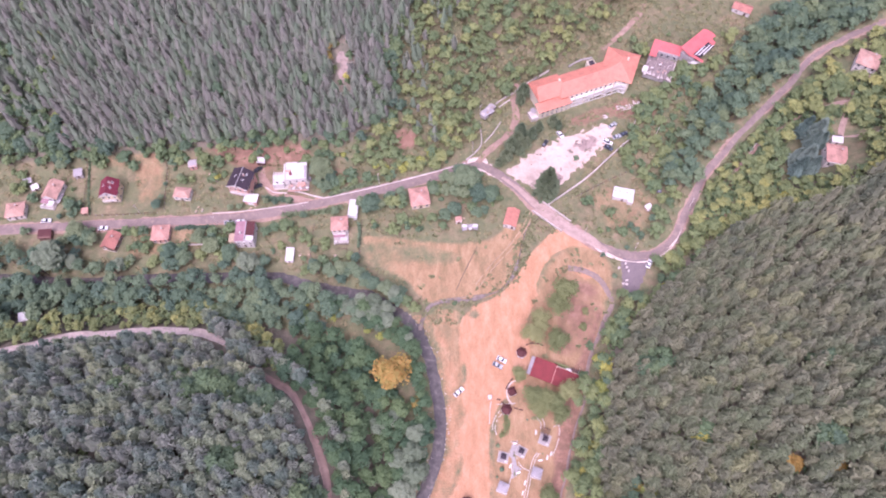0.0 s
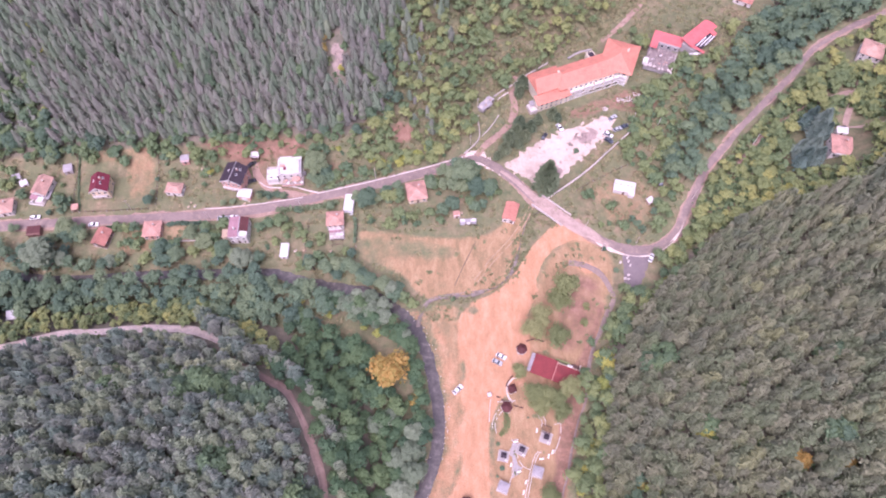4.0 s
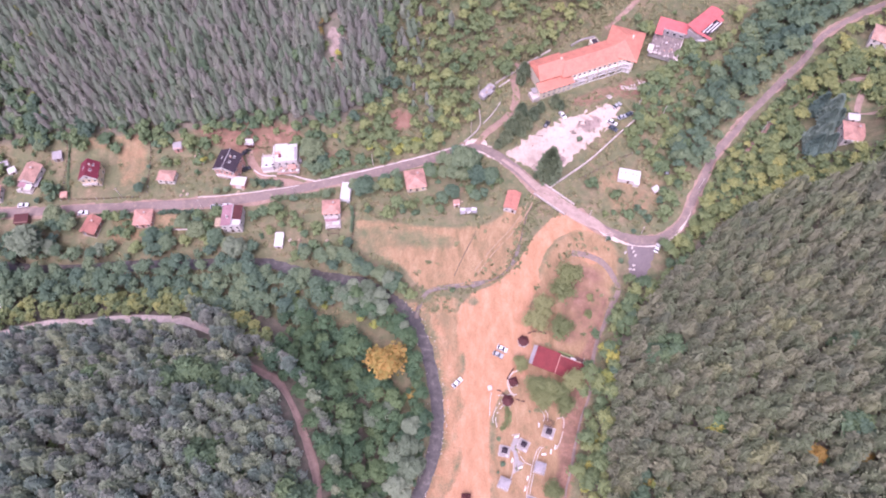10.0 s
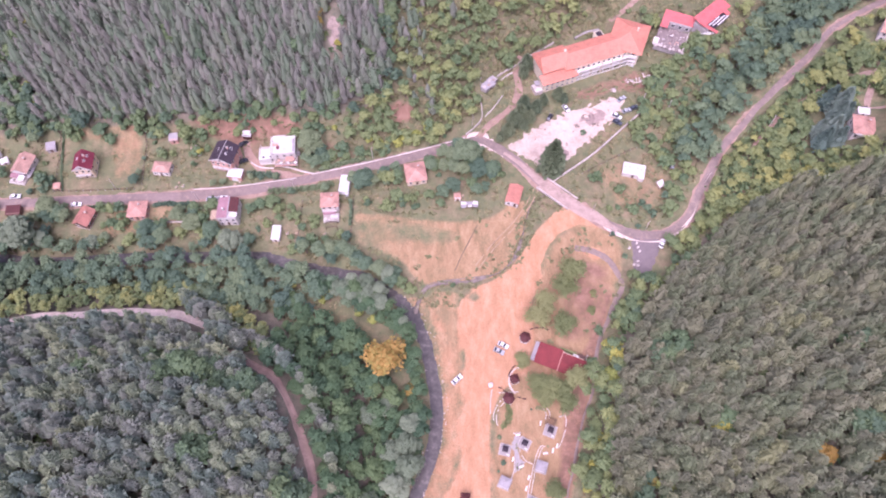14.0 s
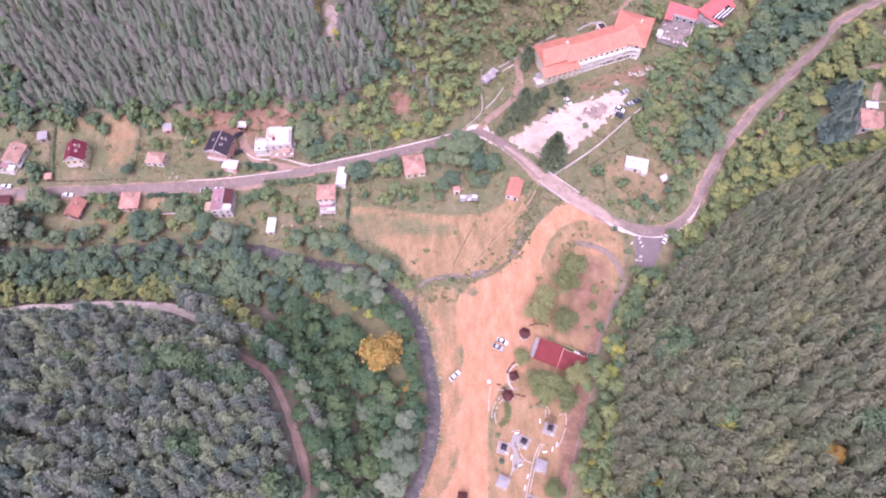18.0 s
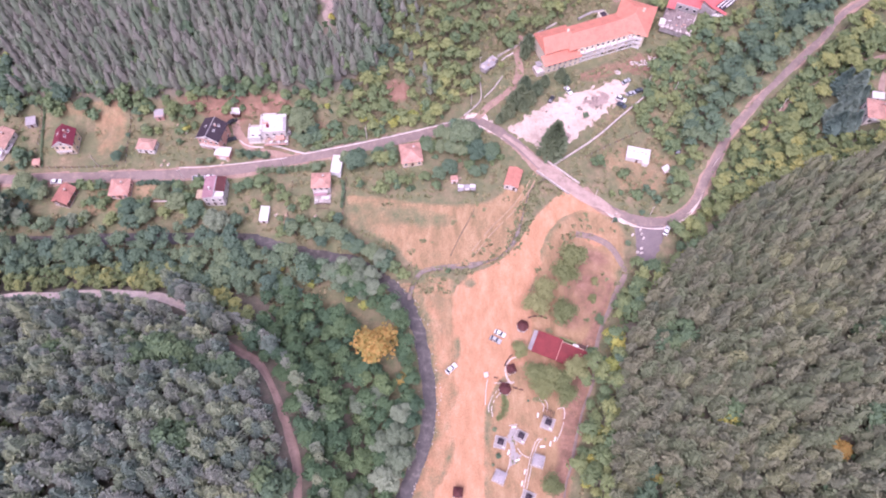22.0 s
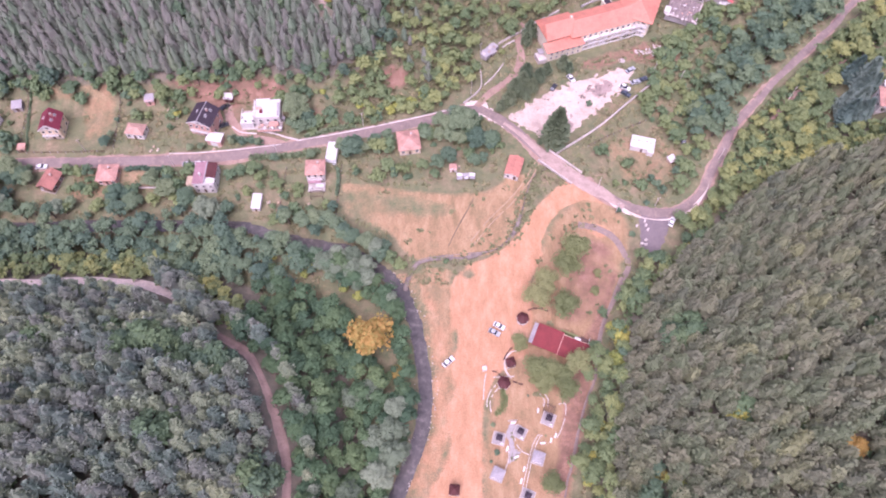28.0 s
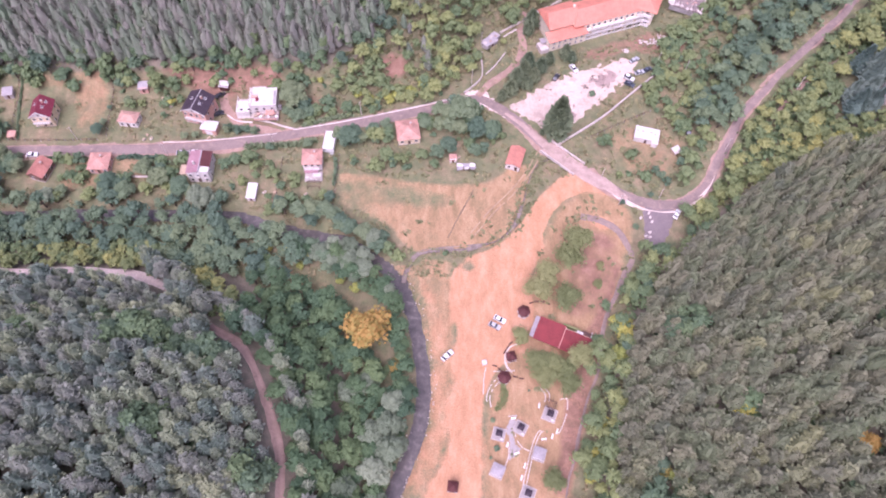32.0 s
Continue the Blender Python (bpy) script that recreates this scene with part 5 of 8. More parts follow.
# single trees that stand out
kit_olive = [tree_kit("park_tree", leafy_shape(8.5, 3.8, s, lobes=14, per=130, tuft=0.19, loose=1.5), leaf_own["olive"]) for s in (71, 72, 73)]
kit_green = [tree_kit("garden_tree", leafy_shape(6.0, 2.6, s, lobes=12, per=110, tuft=0.2), leaf_own["garden"]) for s in (74, 75, 76)]
kit_large = [tree_kit("large_tree", leafy_shape(9.0, 4.6, s, lobes=24, per=110, tuft=0.25), leaf_own["garden"]) for s in (91, 92, 93)]
kit_silver = [tree_kit("willow", leafy_shape(11, 4.4, s, lobes=17, per=120, tuft=0.28), leaf_own["silver"]) for s in (77, 78, 79)]
kit_yellow = [tree_kit("yellow_tree", leafy_shape(4.2, 2.2, s, lobes=9, per=80, tuft=0.2), leaf_own["yellow"]) for s in (80, 81)]
kit_orange = tree_kit("autumn_tree", leafy_shape(8.0, 4.4, 82, lobes=15, per=90, tuft=0.3, loose=1.5), leaf_own["orange"])
kit_spruce = tree_kit("spruce", pine_shape(13, 3.8, 83, 0.05, 560, 0.42, 1.05, 9, 10, 0.92, 0.6, (0.0, 1.0)), leaf_own["dark"])
kit_conifer = [tree_kit("conifer", pine_shape(8.5, 2.4, s, 0.06, 300, 0.45, 1.2, 7, 9, 0.85, 0.6, (0.05, 1.1)), leaf_own["dark"]) for s in (84, 85)]
kit_blue = [tree_kit("blue_spruce", pine_shape(13, 3.3, s, 0.06, 420, 0.44, 1.15, 8, 10, 0.88, 0.6, (0.0, 1.1)), leaf_own["blue"]) for s in (86, 87)]
trng = random.Random(8)
for k, (x, y, s) in enumerate([(9.0, 164.8, 1.3), (14.5, 157.9, 0.95), (19.8, 158.4, 0.8), (-33.2, 152.7, 1.0), (-0.4, 148.3, 0.65), (3.8, 151, 0.75), (-55.9, 171, 1.25), (-54, 163.4, 0.7), (-49.9, 166, 0.6), (-128.4, 155.6, 0.55), (-119, 132.2, 0.85),
                               (-112.3, 129, 0.85), (-107.4, 138.3, 0.75), (-101, 134.6, 0.85), (-93, 131.5, 0.85), (-160.2, 142.0, 1.0), (-155.8, 139.6, 0.8), (13.4, 149.5, 0.6), (65.1, 34.4, 0.7), (-34.1, 118.6, 0.7), (-31, 116.8, 0.75), (-25.5, 114.5, 0.8), (-20.9, 110.4, 0.75), (-19.4, 113.4, 0.6), (-44.9, 119.6, 0.6)]):
    plant(kit_large[k % 3], "large_tree", x, y, s, trng.uniform(0, 6), "broad-crowned green tree shading a garden", group="large trees", sink=0.1)
for x, y, s in ((65.2, 33.1, 0.65), (109.4, 36.0, 0.62), (120.0, 33.7, 0.5)):
    plant(kit_orange, "autumn_tree", x, y, s, x, "small orange-yellow tree among the pines", sink=0.1)
for k, (x, y, s) in enumerate([(49, 111, 1.45), (45.6, 105.5, 1.25), (34.8, 93.5, 1.2), (37.8, 99, 1.2), (44.4, 90.5, 1.2), (28.2, 77.2, 0.8), (33, 68.0, 1.15), (37.5, 66.4, 1.15), (34.8, 63.2, 1.0),
                               (46.3, 69.8, 1.15), (43, 61.5, 0.95), (42, 66, 0.95), (36.1, 31.5, 1.0), (55.5, 97, 0.45), (57, 104, 0.4)]):
    plant(kit_olive[k % 3], "park_tree", x, y, s, trng.uniform(0, 6), "airy olive-green tree standing on the trodden park ground", group="park trees", sink=0.1)
for k, (x, y, s) in enumerate([(-165.6, 127.6, 1.6), (-159, 127.5, 0.8), (-84.5, 126.0, 1.05), (-172, 128, 0.8), (-12.8, 39, 1.2), (-13.6, 47, 1.0), (-12.5, 54, 0.95), (-17, 33, 1.1), (-19, 44, 0.9), (-16, 24, 1.0),
                               (-21, 60, 0.8), (-27, 57, 0.85), (-139, 126.5, 0.7), (-22, 112, 0.75), (-25, 100.5, 0.8), (-30, 104.5, 0.75), (-16, 92, 0.7), (-36, 52, 0.8), (-19, 14, 1.1), (-26, 28, 0.9), (-35.4, 108.6, 0.8), (-30.2, 108.4, 0.85), (-25.4, 106, 0.8), (-30.9, 103, 0.8), (-24.5, 100, 0.75), (-36, 103, 0.75), (-40.4, 106, 0.8), (-28, 97.8, 0.6)]):
    plant(kit_silver[k % 3], "willow", x, y, s, trng.uniform(0, 6), "large silvery green willow on the river bank", group="river willows", sink=0.1)
bank_yellow = [
    (-31.5, 173.6, 0.85), (-27.2, 173.4, 0.85), (-19.4, 173.2, 0.95), (-11.5, 177.6, 1), (-17, 175.8, 0.8), (-6.7, 181.2, 0.9), (-27.2, 94.5, 0.85), (-46, 178, 0.6), (-104, 170, 0.8), (-18.5, 68, 0.6),
    (-22, 112.5, 0.5), (-59.2, 109.5, 0.8), (-52.3, 109.5, 0.8), (-47.3, 102.8, 0.7), (-36, 90.7, 0.6), (-44.6, 106, 0.9), (-33, 97, 0.8), (-176, 220.5, 1.2), (-173, 213, 0.9), (-43.2, 204.6, 0.7),
    (-43.8, 197.6, 0.7), (-173.6, 192.5, 1.2), (-171, 187, 1)]
edge_yellow = [
    (60.5, 81.5, 1.75), (60, 71, 1.55), (62.5, 77, 1.3), (66.5, 93, 0.9), (50, 40, 1), (47.5, 33, 0.9), (53, 50, 0.9), (90, 112.5, 1), (80.5, 104, 0.9), (139.6, 144.2, 1.1),
    (133.7, 136.5, 1), (86.6, 48.0, 1.6), (69.5, 30.5, 1.3), (170.3, 231.1, 0.8)]
for spots, tell in ((bank_yellow, "small tree with bright yellow-green foliage on a grassy bank"), (edge_yellow, "small yellow-green tree at the edge of the pine wood")):
    for k, (x, y, s) in enumerate(spots):
        plant(kit_yellow[k % 2], "yellow_tree", x, y, s, trng.uniform(0, 6), tell, group="yellowing trees", sink=0.1)
plant(kit_orange, "autumn_tree", -22, 77.5, 1.6, 1.0, "broad tree turned orange-yellow beside the river wood", sink=0.1)
for x, y, s in ((-50.4, 215.0, 0.55), (-51.6, 211.0, 0.65), (-52.6, 207.4, 0.5)):
    plant(kit_orange, "autumn_tree", x, y, s, y, "orange-yellow tree beside a stone slip in the pine wood", sink=0.1)
plant(kit_orange, "autumn_tree", -12.6, 66.8, 0.5, 2.0, "small orange-yellow tree beside the river wood", sink=0.1)
plant(kit_spruce, "spruce", 44.6, 159, 1.7, 0.4, "tall dark green spruce at the corner of the gravel yard")
for k, (x, y, s) in enumerate([(24.5, 175.5, 0.7), (28, 178.6, 1.0), (30.5, 183.5, 1.15), (34.8, 181.8, 0.8), (33.6, 187.4, 1.1), (37.6, 185.6, 0.9), (35.6, 192.4, 1.05), (40.6, 190.6, 0.95), (44.2, 194.8, 0.8), (51, 197.6, 0.95), (53.4, 195.6, 0.7),
                               (38.2, 215.9, 1.15), (36.8, 211.4, 0.9), (41, 160.5, 0.4), (39.5, 159, 0.35)]):
    plant(kit_conifer[k % 2], "conifer", x, y, s, trng.uniform(0, 6), "grey-green garden conifer beside the hotel drive", group="drive conifers", wide=1.4)
for k, (x, y, s) in enumerate([(155.6, 171.0, 1.35), (158.4, 173.7, 1.1), (153.4, 175.2, 1.15), (154.5, 167.1, 1.1), (158.0, 168.0, 0.9), (148.7, 158.3, 1.35), (151.3, 160.8, 1.1), (145.9, 155.1, 1.15), (150.1, 154.3, 1.1), (146.3, 161.1, 1.0)]):
    plant(kit_blue[k % 2], "blue_spruce", x, y, s, trng.uniform(0, 6), "blue-grey spruce standing beside the hillside house", group="blue spruces")
orchard_trees = [
    (-37.2, 155, 1.05), (-33.8, 152.6, 1), (-29.2, 154, 0.9), (7.2, 169.5, 1.4), (3.6, 165.4, 1.25), (12.2, 164.6, 1.3), (14.5, 158.5, 1.1), (8, 158.6, 1.15), (0.2, 160.4, 0.95),
    (19.5, 160.6, 0.75), (17.2, 151.2, 0.7), (-23.4, 153.5, 0.6), (10, 169, 1.3), (0, 168, 1), (-5, 161, 1), (4, 160, 1.1),
    (-20, 160, 0.9), (-25, 158, 0.9), (-32, 158, 0.8), (20, 156, 0.8)]
river_garden_trees = [
    (-107, 141.5, 0.8), (-102, 140, 0.8), (-93, 131, 1), (-88.5, 129, 0.95), (-115, 132.9, 0.9), (-120.8, 130.5, 0.9), (-153.7, 138.5, 1.1), (-160, 138.5, 1.2), (-166, 138, 0.9), (-135.5, 129, 0.9),
    (-77.5, 127.6, 1), (-56.7, 126, 1), (-50, 123.5, 1.1), (-44.5, 123.5, 1.2), (-40.4, 124, 1.1), (-39, 129, 0.8), (-63, 149.6, 0.6), (-68, 145.5, 0.5), (-155, 144.2, 0.5), (-184, 143, 0.8)]
hillside_garden_trees = [
    (-95.6, 153.9, 0.6), (-91.5, 154.6, 0.55), (-80.4, 157.2, 0.5), (-76, 156.6, 0.5), (-70, 157.6, 0.5), (-56.9, 172, 1.3), (-52, 168.4, 1.15), (-57.7, 166, 0.8), (-48.9, 151.5, 0.7), 
    (-174, 176, 1.1), (-124, 176.5, 0.8), (-120.5, 170, 0.6), (-171, 150.8, 0.5), (-166, 151.5, 0.6), (-190, 182, 1.5), (-183, 186, 1.3), (-175, 184, 1.5), (-196, 187, 1.6),
    (-168, 188, 1.2), (-203, 181, 1.4), (-172, 178, 1.1), (-127.5, 160, 0.5), (-126.8, 167, 0.4)]
meadow_trees = [
    (89.7, 144.6, 0.7), (82, 139.5, 0.6), (77.5, 131.9, 0.4), (60, 177, 0.5), (99.3, 166.9, 0.8), (67, 128.8, 0.4), (71, 119, 0.45)]
for spots, tell in ((orchard_trees, "round-crowned green fruit tree in the orchard beside the road"), (river_garden_trees, "green fruit tree in a garden between the road and the river"),
                    (hillside_garden_trees, "green tree on a garden plot above the road"), (meadow_trees, "small green tree standing on the meadow")):
    for k, (x, y, s) in enumerate(spots):
        plant(kit_green[k % 3], "garden_tree", x, y, s, trng.uniform(0, 6), tell, group="garden trees", sink=0.08)


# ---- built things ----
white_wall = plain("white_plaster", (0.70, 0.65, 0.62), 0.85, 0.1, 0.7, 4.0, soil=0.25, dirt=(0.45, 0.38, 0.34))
bright_wall = plain("limewash", (0.82, 0.78, 0.74), 0.85, 0.1, 0.7, 4.0, soil=0.15, dirt=(0.5, 0.42, 0.36))
hotel_wall = plain("warm_plaster", (0.78, 0.68, 0.54), 0.85, 0.1, 0.7, 4.0, soil=0.2, dirt=(0.5, 0.42, 0.34))
cream_wall = plain("cream_plaster", (0.76, 0.62, 0.44), 0.85, 0.12, 0.7, 4.0, soil=0.2)
pink_wall = plain("pink_brick", (0.62, 0.36, 0.29), 0.9, 0.15, 0.7, 6.0, soil=0.2)
grey_wall = plain("grey_block", (0.40, 0.36, 0.35), 0.9, 0.2, 0.7, 5.0, soil=0.4)
brown_wall = plain("brown_boards", (0.22, 0.13, 0.10), 0.85, 0.25, 0.9, 6.0)
orange_tile = tiled("orange_clay_tiles", (0.63, 0.245, 0.170), 0.18)
barn_tile = tiled("red_clay_tiles", (0.54, 0.225, 0.165), 0.25)
pale_tile = tiled("pale_clay_tiles", (0.50, 0.30, 0.235), 0.3)
rubble_slab = plain("rubble_slab", (0.36, 0.295, 0.27), 0.95, 0.4, 0.5, 2.5, soil=0.7, dirt=(0.5, 0.43, 0.4), bump=0.4)
salmon_tile = tiled("faded_clay_tiles", (0.52, 0.285, 0.225), 0.35)
brick_tile = tiled("weathered_clay_tiles", (0.44, 0.19, 0.145), 0.3)
crimson_sheet = tiled("crimson_sheet", (0.20, 0.028, 0.048), 0.2, 0.25)
maroon_sheet = tiled("maroon_sheet", (0.225, 0.034, 0.036), 0.22, 0.3)
pinkred_sheet = tiled("bright_red_sheet", (0.62, 0.15, 0.145), 0.16, 0.35)
site_slab = plain("site_slab", (0.235, 0.185, 0.175), 0.95, 0.35, 0.6, 3.0, soil=0.8, dirt=(0.36, 0.29, 0.26), bump=0.4)
mauve_sheet = tiled("mauve_sheet", (0.36, 0.20, 0.225), 0.2, 0.3)
umber_tile = tiled("dark_red_tiles", (0.105, 0.030, 0.030), 0.25)
black_sheet = tiled("black_sheet", (0.045, 0.030, 0.042), 0.25, 0.4)
grey_sheet = tiled("grey_sheet", (0.36, 0.33, 0.34), 0.15, 0.3)
white_sheet = tiled("white_sheet", (0.64, 0.61, 0.60), 0.14, 0.5)
white_trim = plain("white_trim", (0.78, 0.74, 0.72), 0.6, 0.08)
dark_wood = plain("dark_wood", (0.11, 0.055, 0.045), 0.75, 0.25, 1.5)
pale_wood = plain("pale_wood", (0.46, 0.34, 0.24), 0.8, 0.2, 1.5)
steel = plain("steel", (0.5, 0.5, 0.5), 0.4, 0.1, metal=0.8)
rubber = plain("rubber", (0.025, 0.025, 0.025), 0.8, 0.1)
stone_white = plain("white_stone", (0.60, 0.52, 0.47), 0.9, 0.2, 1.2, 6.0, soil=0.4)
hedge_leaf = foliage("hedge_leaf", OLIVE, per_object=True)


def glass_material(name, c):
    m, nodes, links, bsdf = material(name)
    bsdf.inputs["Base Color"].default_value = (*c, 1)
    bsdf.inputs["Roughness"].default_value = 0.06
    bsdf.inputs["Specular IOR Level"].default_value = 0.6
    return m


pane_glass = glass_material("window_pane", (0.035, 0.04, 0.05))
car_paint = {}
for key, c in (("white", (0.80, 0.79, 0.78)), ("silver", (0.45, 0.46, 0.48)), ("blue", (0.075, 0.09, 0.115)), ("red", (0.30, 0.03, 0.03)), ("dark", (0.04, 0.042, 0.05))):
    car_paint[key] = plain("paint_" + key, c, 0.3, 0.05)
    car_paint[key].node_tree.nodes["Principled BSDF"].inputs["Coat Weight"].default_value = 0.5

kept_meshes = {}


def box_mesh(sx, sy, sz, mat, bevel=0.03):
    key = ("box", round(sx, 3), round(sy, 3), round(sz, 3), mat.name, bevel)
    if key not in kept_meshes:
        bm = bmesh.new()
        bmesh.ops.create_cube(bm, size=1.0, matrix=Matrix.Diagonal((sx, sy, sz, 1)))
        if bevel and min(sx, sy, sz) > 2.5 * bevel:
            bmesh.ops.bevel(bm, geom=list(bm.edges), offset=bevel, segments=1, affect="EDGES")
        me = bpy.data.meshes.new("box")
        bm.to_mesh(me)
        bm.free()
        me.materials.append(mat)
        kept_meshes[key] = me
    return kept_meshes[key]


def put(name, me, parent, x=0, y=0, z=0, rx=0, ry=0, rz=0, label=""):
    o = new(name, me)
    o.parent = parent
    o.matrix_local = pose(x, y, z, rx, ry, rz)
    if label:
        o["label"] = label
    return o


def box(name, parent, mat, x, y, z, sx, sy, sz, rx=0, ry=0, rz=0, bevel=0.03, label=""):
    return put(name, box_mesh(sx, sy, sz, mat, bevel), parent, x, y, z, rx, ry, rz, label)


def part(name, bm, mat, parent, label=""):
    me = bpy.data.meshes.new(name)
    bm.to_mesh(me)
    bm.free()
    me.materials.append(mat)
    o = new(name, me)
    o.parent = parent
    if label:
        o["label"] = label
    return o


def solid(name, parent, mat, verts, faces, label="", smooth=False):
    me = bpy.data.meshes.new(name)
    me.from_pydata([tuple(v) for v in verts], [], faces)
    me.materials.append(mat)
    me.update()
    return put(name, me, parent, label=label)


def thing(name, x, y, turn, label, category, group="", z=None):
    e = new(name)
    e.empty_display_size = 0.5
    e.matrix_world = pose(x, y, zg(x, y) if z is None else z, 0, 0, turn)
    return tagged(e, label, category, group)


def cylinder(name, parent, mat, x, y, z, r, h, sides=10, r2=None, label="", rx=0, ry=0):
    key = ("cyl", round(r, 3), round(h, 3), sides, r2, mat.name)
    if key not in kept_meshes:
        bm = bmesh.new()
        bmesh.ops.create_cone(bm, cap_ends=True, segments=sides, radius1=r, radius2=r if r2 is None else r2, depth=h)
        me = bpy.data.meshes.new("round")
        bm.to_mesh(me)
        bm.free()
        me.materials.append(mat)
        kept_meshes[key] = me
    return put(name, kept_meshes[key], parent, x, y, z, rx, ry, 0, label)


def window(parent, x, y, z, w, h, turn=0, sill=True):
    """A window set in a wall: frame, dark pane and sill."""
    f = box("window", parent, white_trim, x, y, z, w, 0.12, h, rz=turn)
    box("pane", f, pane_glass, 0, -0.05, 0, w - 0.24, 0.06, h - 0.24, bevel=0)
    if sill:
        box("sill", f, concrete, 0, -0.12, -h / 2 - 0.05, w + 0.2, 0.2, 0.08, bevel=0)
    return f


def gable_body(parent, mat, w, d, h, rh, along):
    """Outer walls with their gables, the ridge running along x or y, sunk a little into the ground."""
    a, b = w / 2, d / 2
    v = [(-a, -b, -1.2), (a, -b, -1.2), (a, b, -1.2), (-a, b, -1.2), (-a, -b, h), (a, -b, h), (a, b, h), (-a, b, h)]
    if along == "y":
        v += [(0, -b, h + rh), (0, b, h + rh)]
        f = [(0, 1, 5, 8, 4), (1, 2, 6, 5), (2, 3, 7, 9, 6), (3, 0, 4, 7), (4, 8, 9, 7), (5, 6, 9, 8), (3, 2, 1, 0)]
    else:
        v += [(-a, 0, h + rh), (a, 0, h + rh)]
        f = [(0, 1, 5, 4), (1, 2, 6, 9, 5), (2, 3, 7, 6), (3, 0, 4, 8, 7), (4, 5, 9, 8), (6, 7, 8, 9), (3, 2, 1, 0)]
    return solid("wall", parent, mat, v, f)


def gable_roof(parent, mat, w, d, h, rh, along, over=0.5, thick=0.16, ridge_mat=None):
    half, run = (w / 2, d) if along == "y" else (d / 2, w)
    slope = math.atan2(rh, half)
    length = (half + over) / math.cos(slope)
    for s in (-1, 1):
        mid = (half + over) / 2
        z = h + rh - mid * math.tan(slope) + thick * 0.62
        if along == "y":
            box("roof", parent, mat, s * mid, 0, z, length, run + 2 * over, thick, ry=math.degrees(slope) * s, bevel=0.02)
        else:
            box("roof", parent, mat, 0, s * mid, z, run + 2 * over, length, thick, rx=-math.degrees(slope) * s, bevel=0.02)
    r = ridge_mat or mat
    if along == "y":
        box("ridge_cap", parent, r, 0, 0, h + rh + thick * 1.05, 0.34, run + 2 * over + 0.05, 0.14)
    else:
        box("ridge_cap", parent, r, 0, 0, h + rh + thick * 1.05, run + 2 * over + 0.05, 0.34, 0.14)


def hip_roof(parent, mat, w, d, h, rh, over=0.5, ridge=None, name="roof", cx=0.0, cy=0.0):
    a, b = w / 2 + over, d / 2 + over
    r = (max(0.0, w - d) / 2 if w >= d else 0.0) if ridge is None else ridge
    q = (max(0.0, d - w) / 2 if d > w else 0.0) if ridge is None else 0.0
    v = [(-a, -b, h - 0.12), (a, -b, h - 0.12), (a, b, h - 0.12), (-a, b, h - 0.12), (-a, -b, h + 0.08), (a, -b, h + 0.08), (a, b, h + 0.08), (-a, b, h + 0.08)]
    v += [(-r, 0, h + rh), (r, 0, h + rh)] if w >= d or ridge is not None else [(0, -q, h + rh), (0, q, h + rh)]
    f = [(3, 2, 1, 0), (0, 1, 5, 4), (1, 2, 6, 5), (2, 3, 7, 6), (3, 0, 4, 7)]
    f += [(4, 5, 9, 8), (5, 6, 9), (6, 7, 8, 9), (7, 4, 8)] if w >= d or ridge is not None else [(4, 5, 8), (5, 6, 9, 8), (6, 7, 9), (7, 4, 8, 9)]
    return solid(name, parent, mat, [(x + cx, y + cy, z) for x, y, z in v], f)


def facade(parent, w, d, h, floors, cols, side_cols=2, door=True, y0=None):
    """Rows of windows on the front and on the two side walls, and a door in the front."""
    fh = h / floors
    for k in range(floors):
        z = fh * k + fh * 0.55
        for c in range(cols):
            x = (c + 0.5) / cols * w - w / 2
            if k == 0 and door and c == cols // 2:
                dr = box("door", parent, dark_wood, x, -d / 2 - 0.02, 1.02, 1.0, 0.12, 2.04)
                box("handle", dr, steel, 0.36, -0.1, 0, 0.05, 0.08, 0.18, bevel=0)
            else:
                window(parent, x, -d / 2 - 0.02, z, 1.2, 1.25)
        for c in range(side_cols):
            y = (c + 0.5) / side_cols * d - d / 2
            window(parent, w / 2 + 0.02, y, z, 1.1, 1.2, 90, sill=False)
            window(parent, -w / 2 - 0.02, y, z, 1.1, 1.2, -90, sill=False)


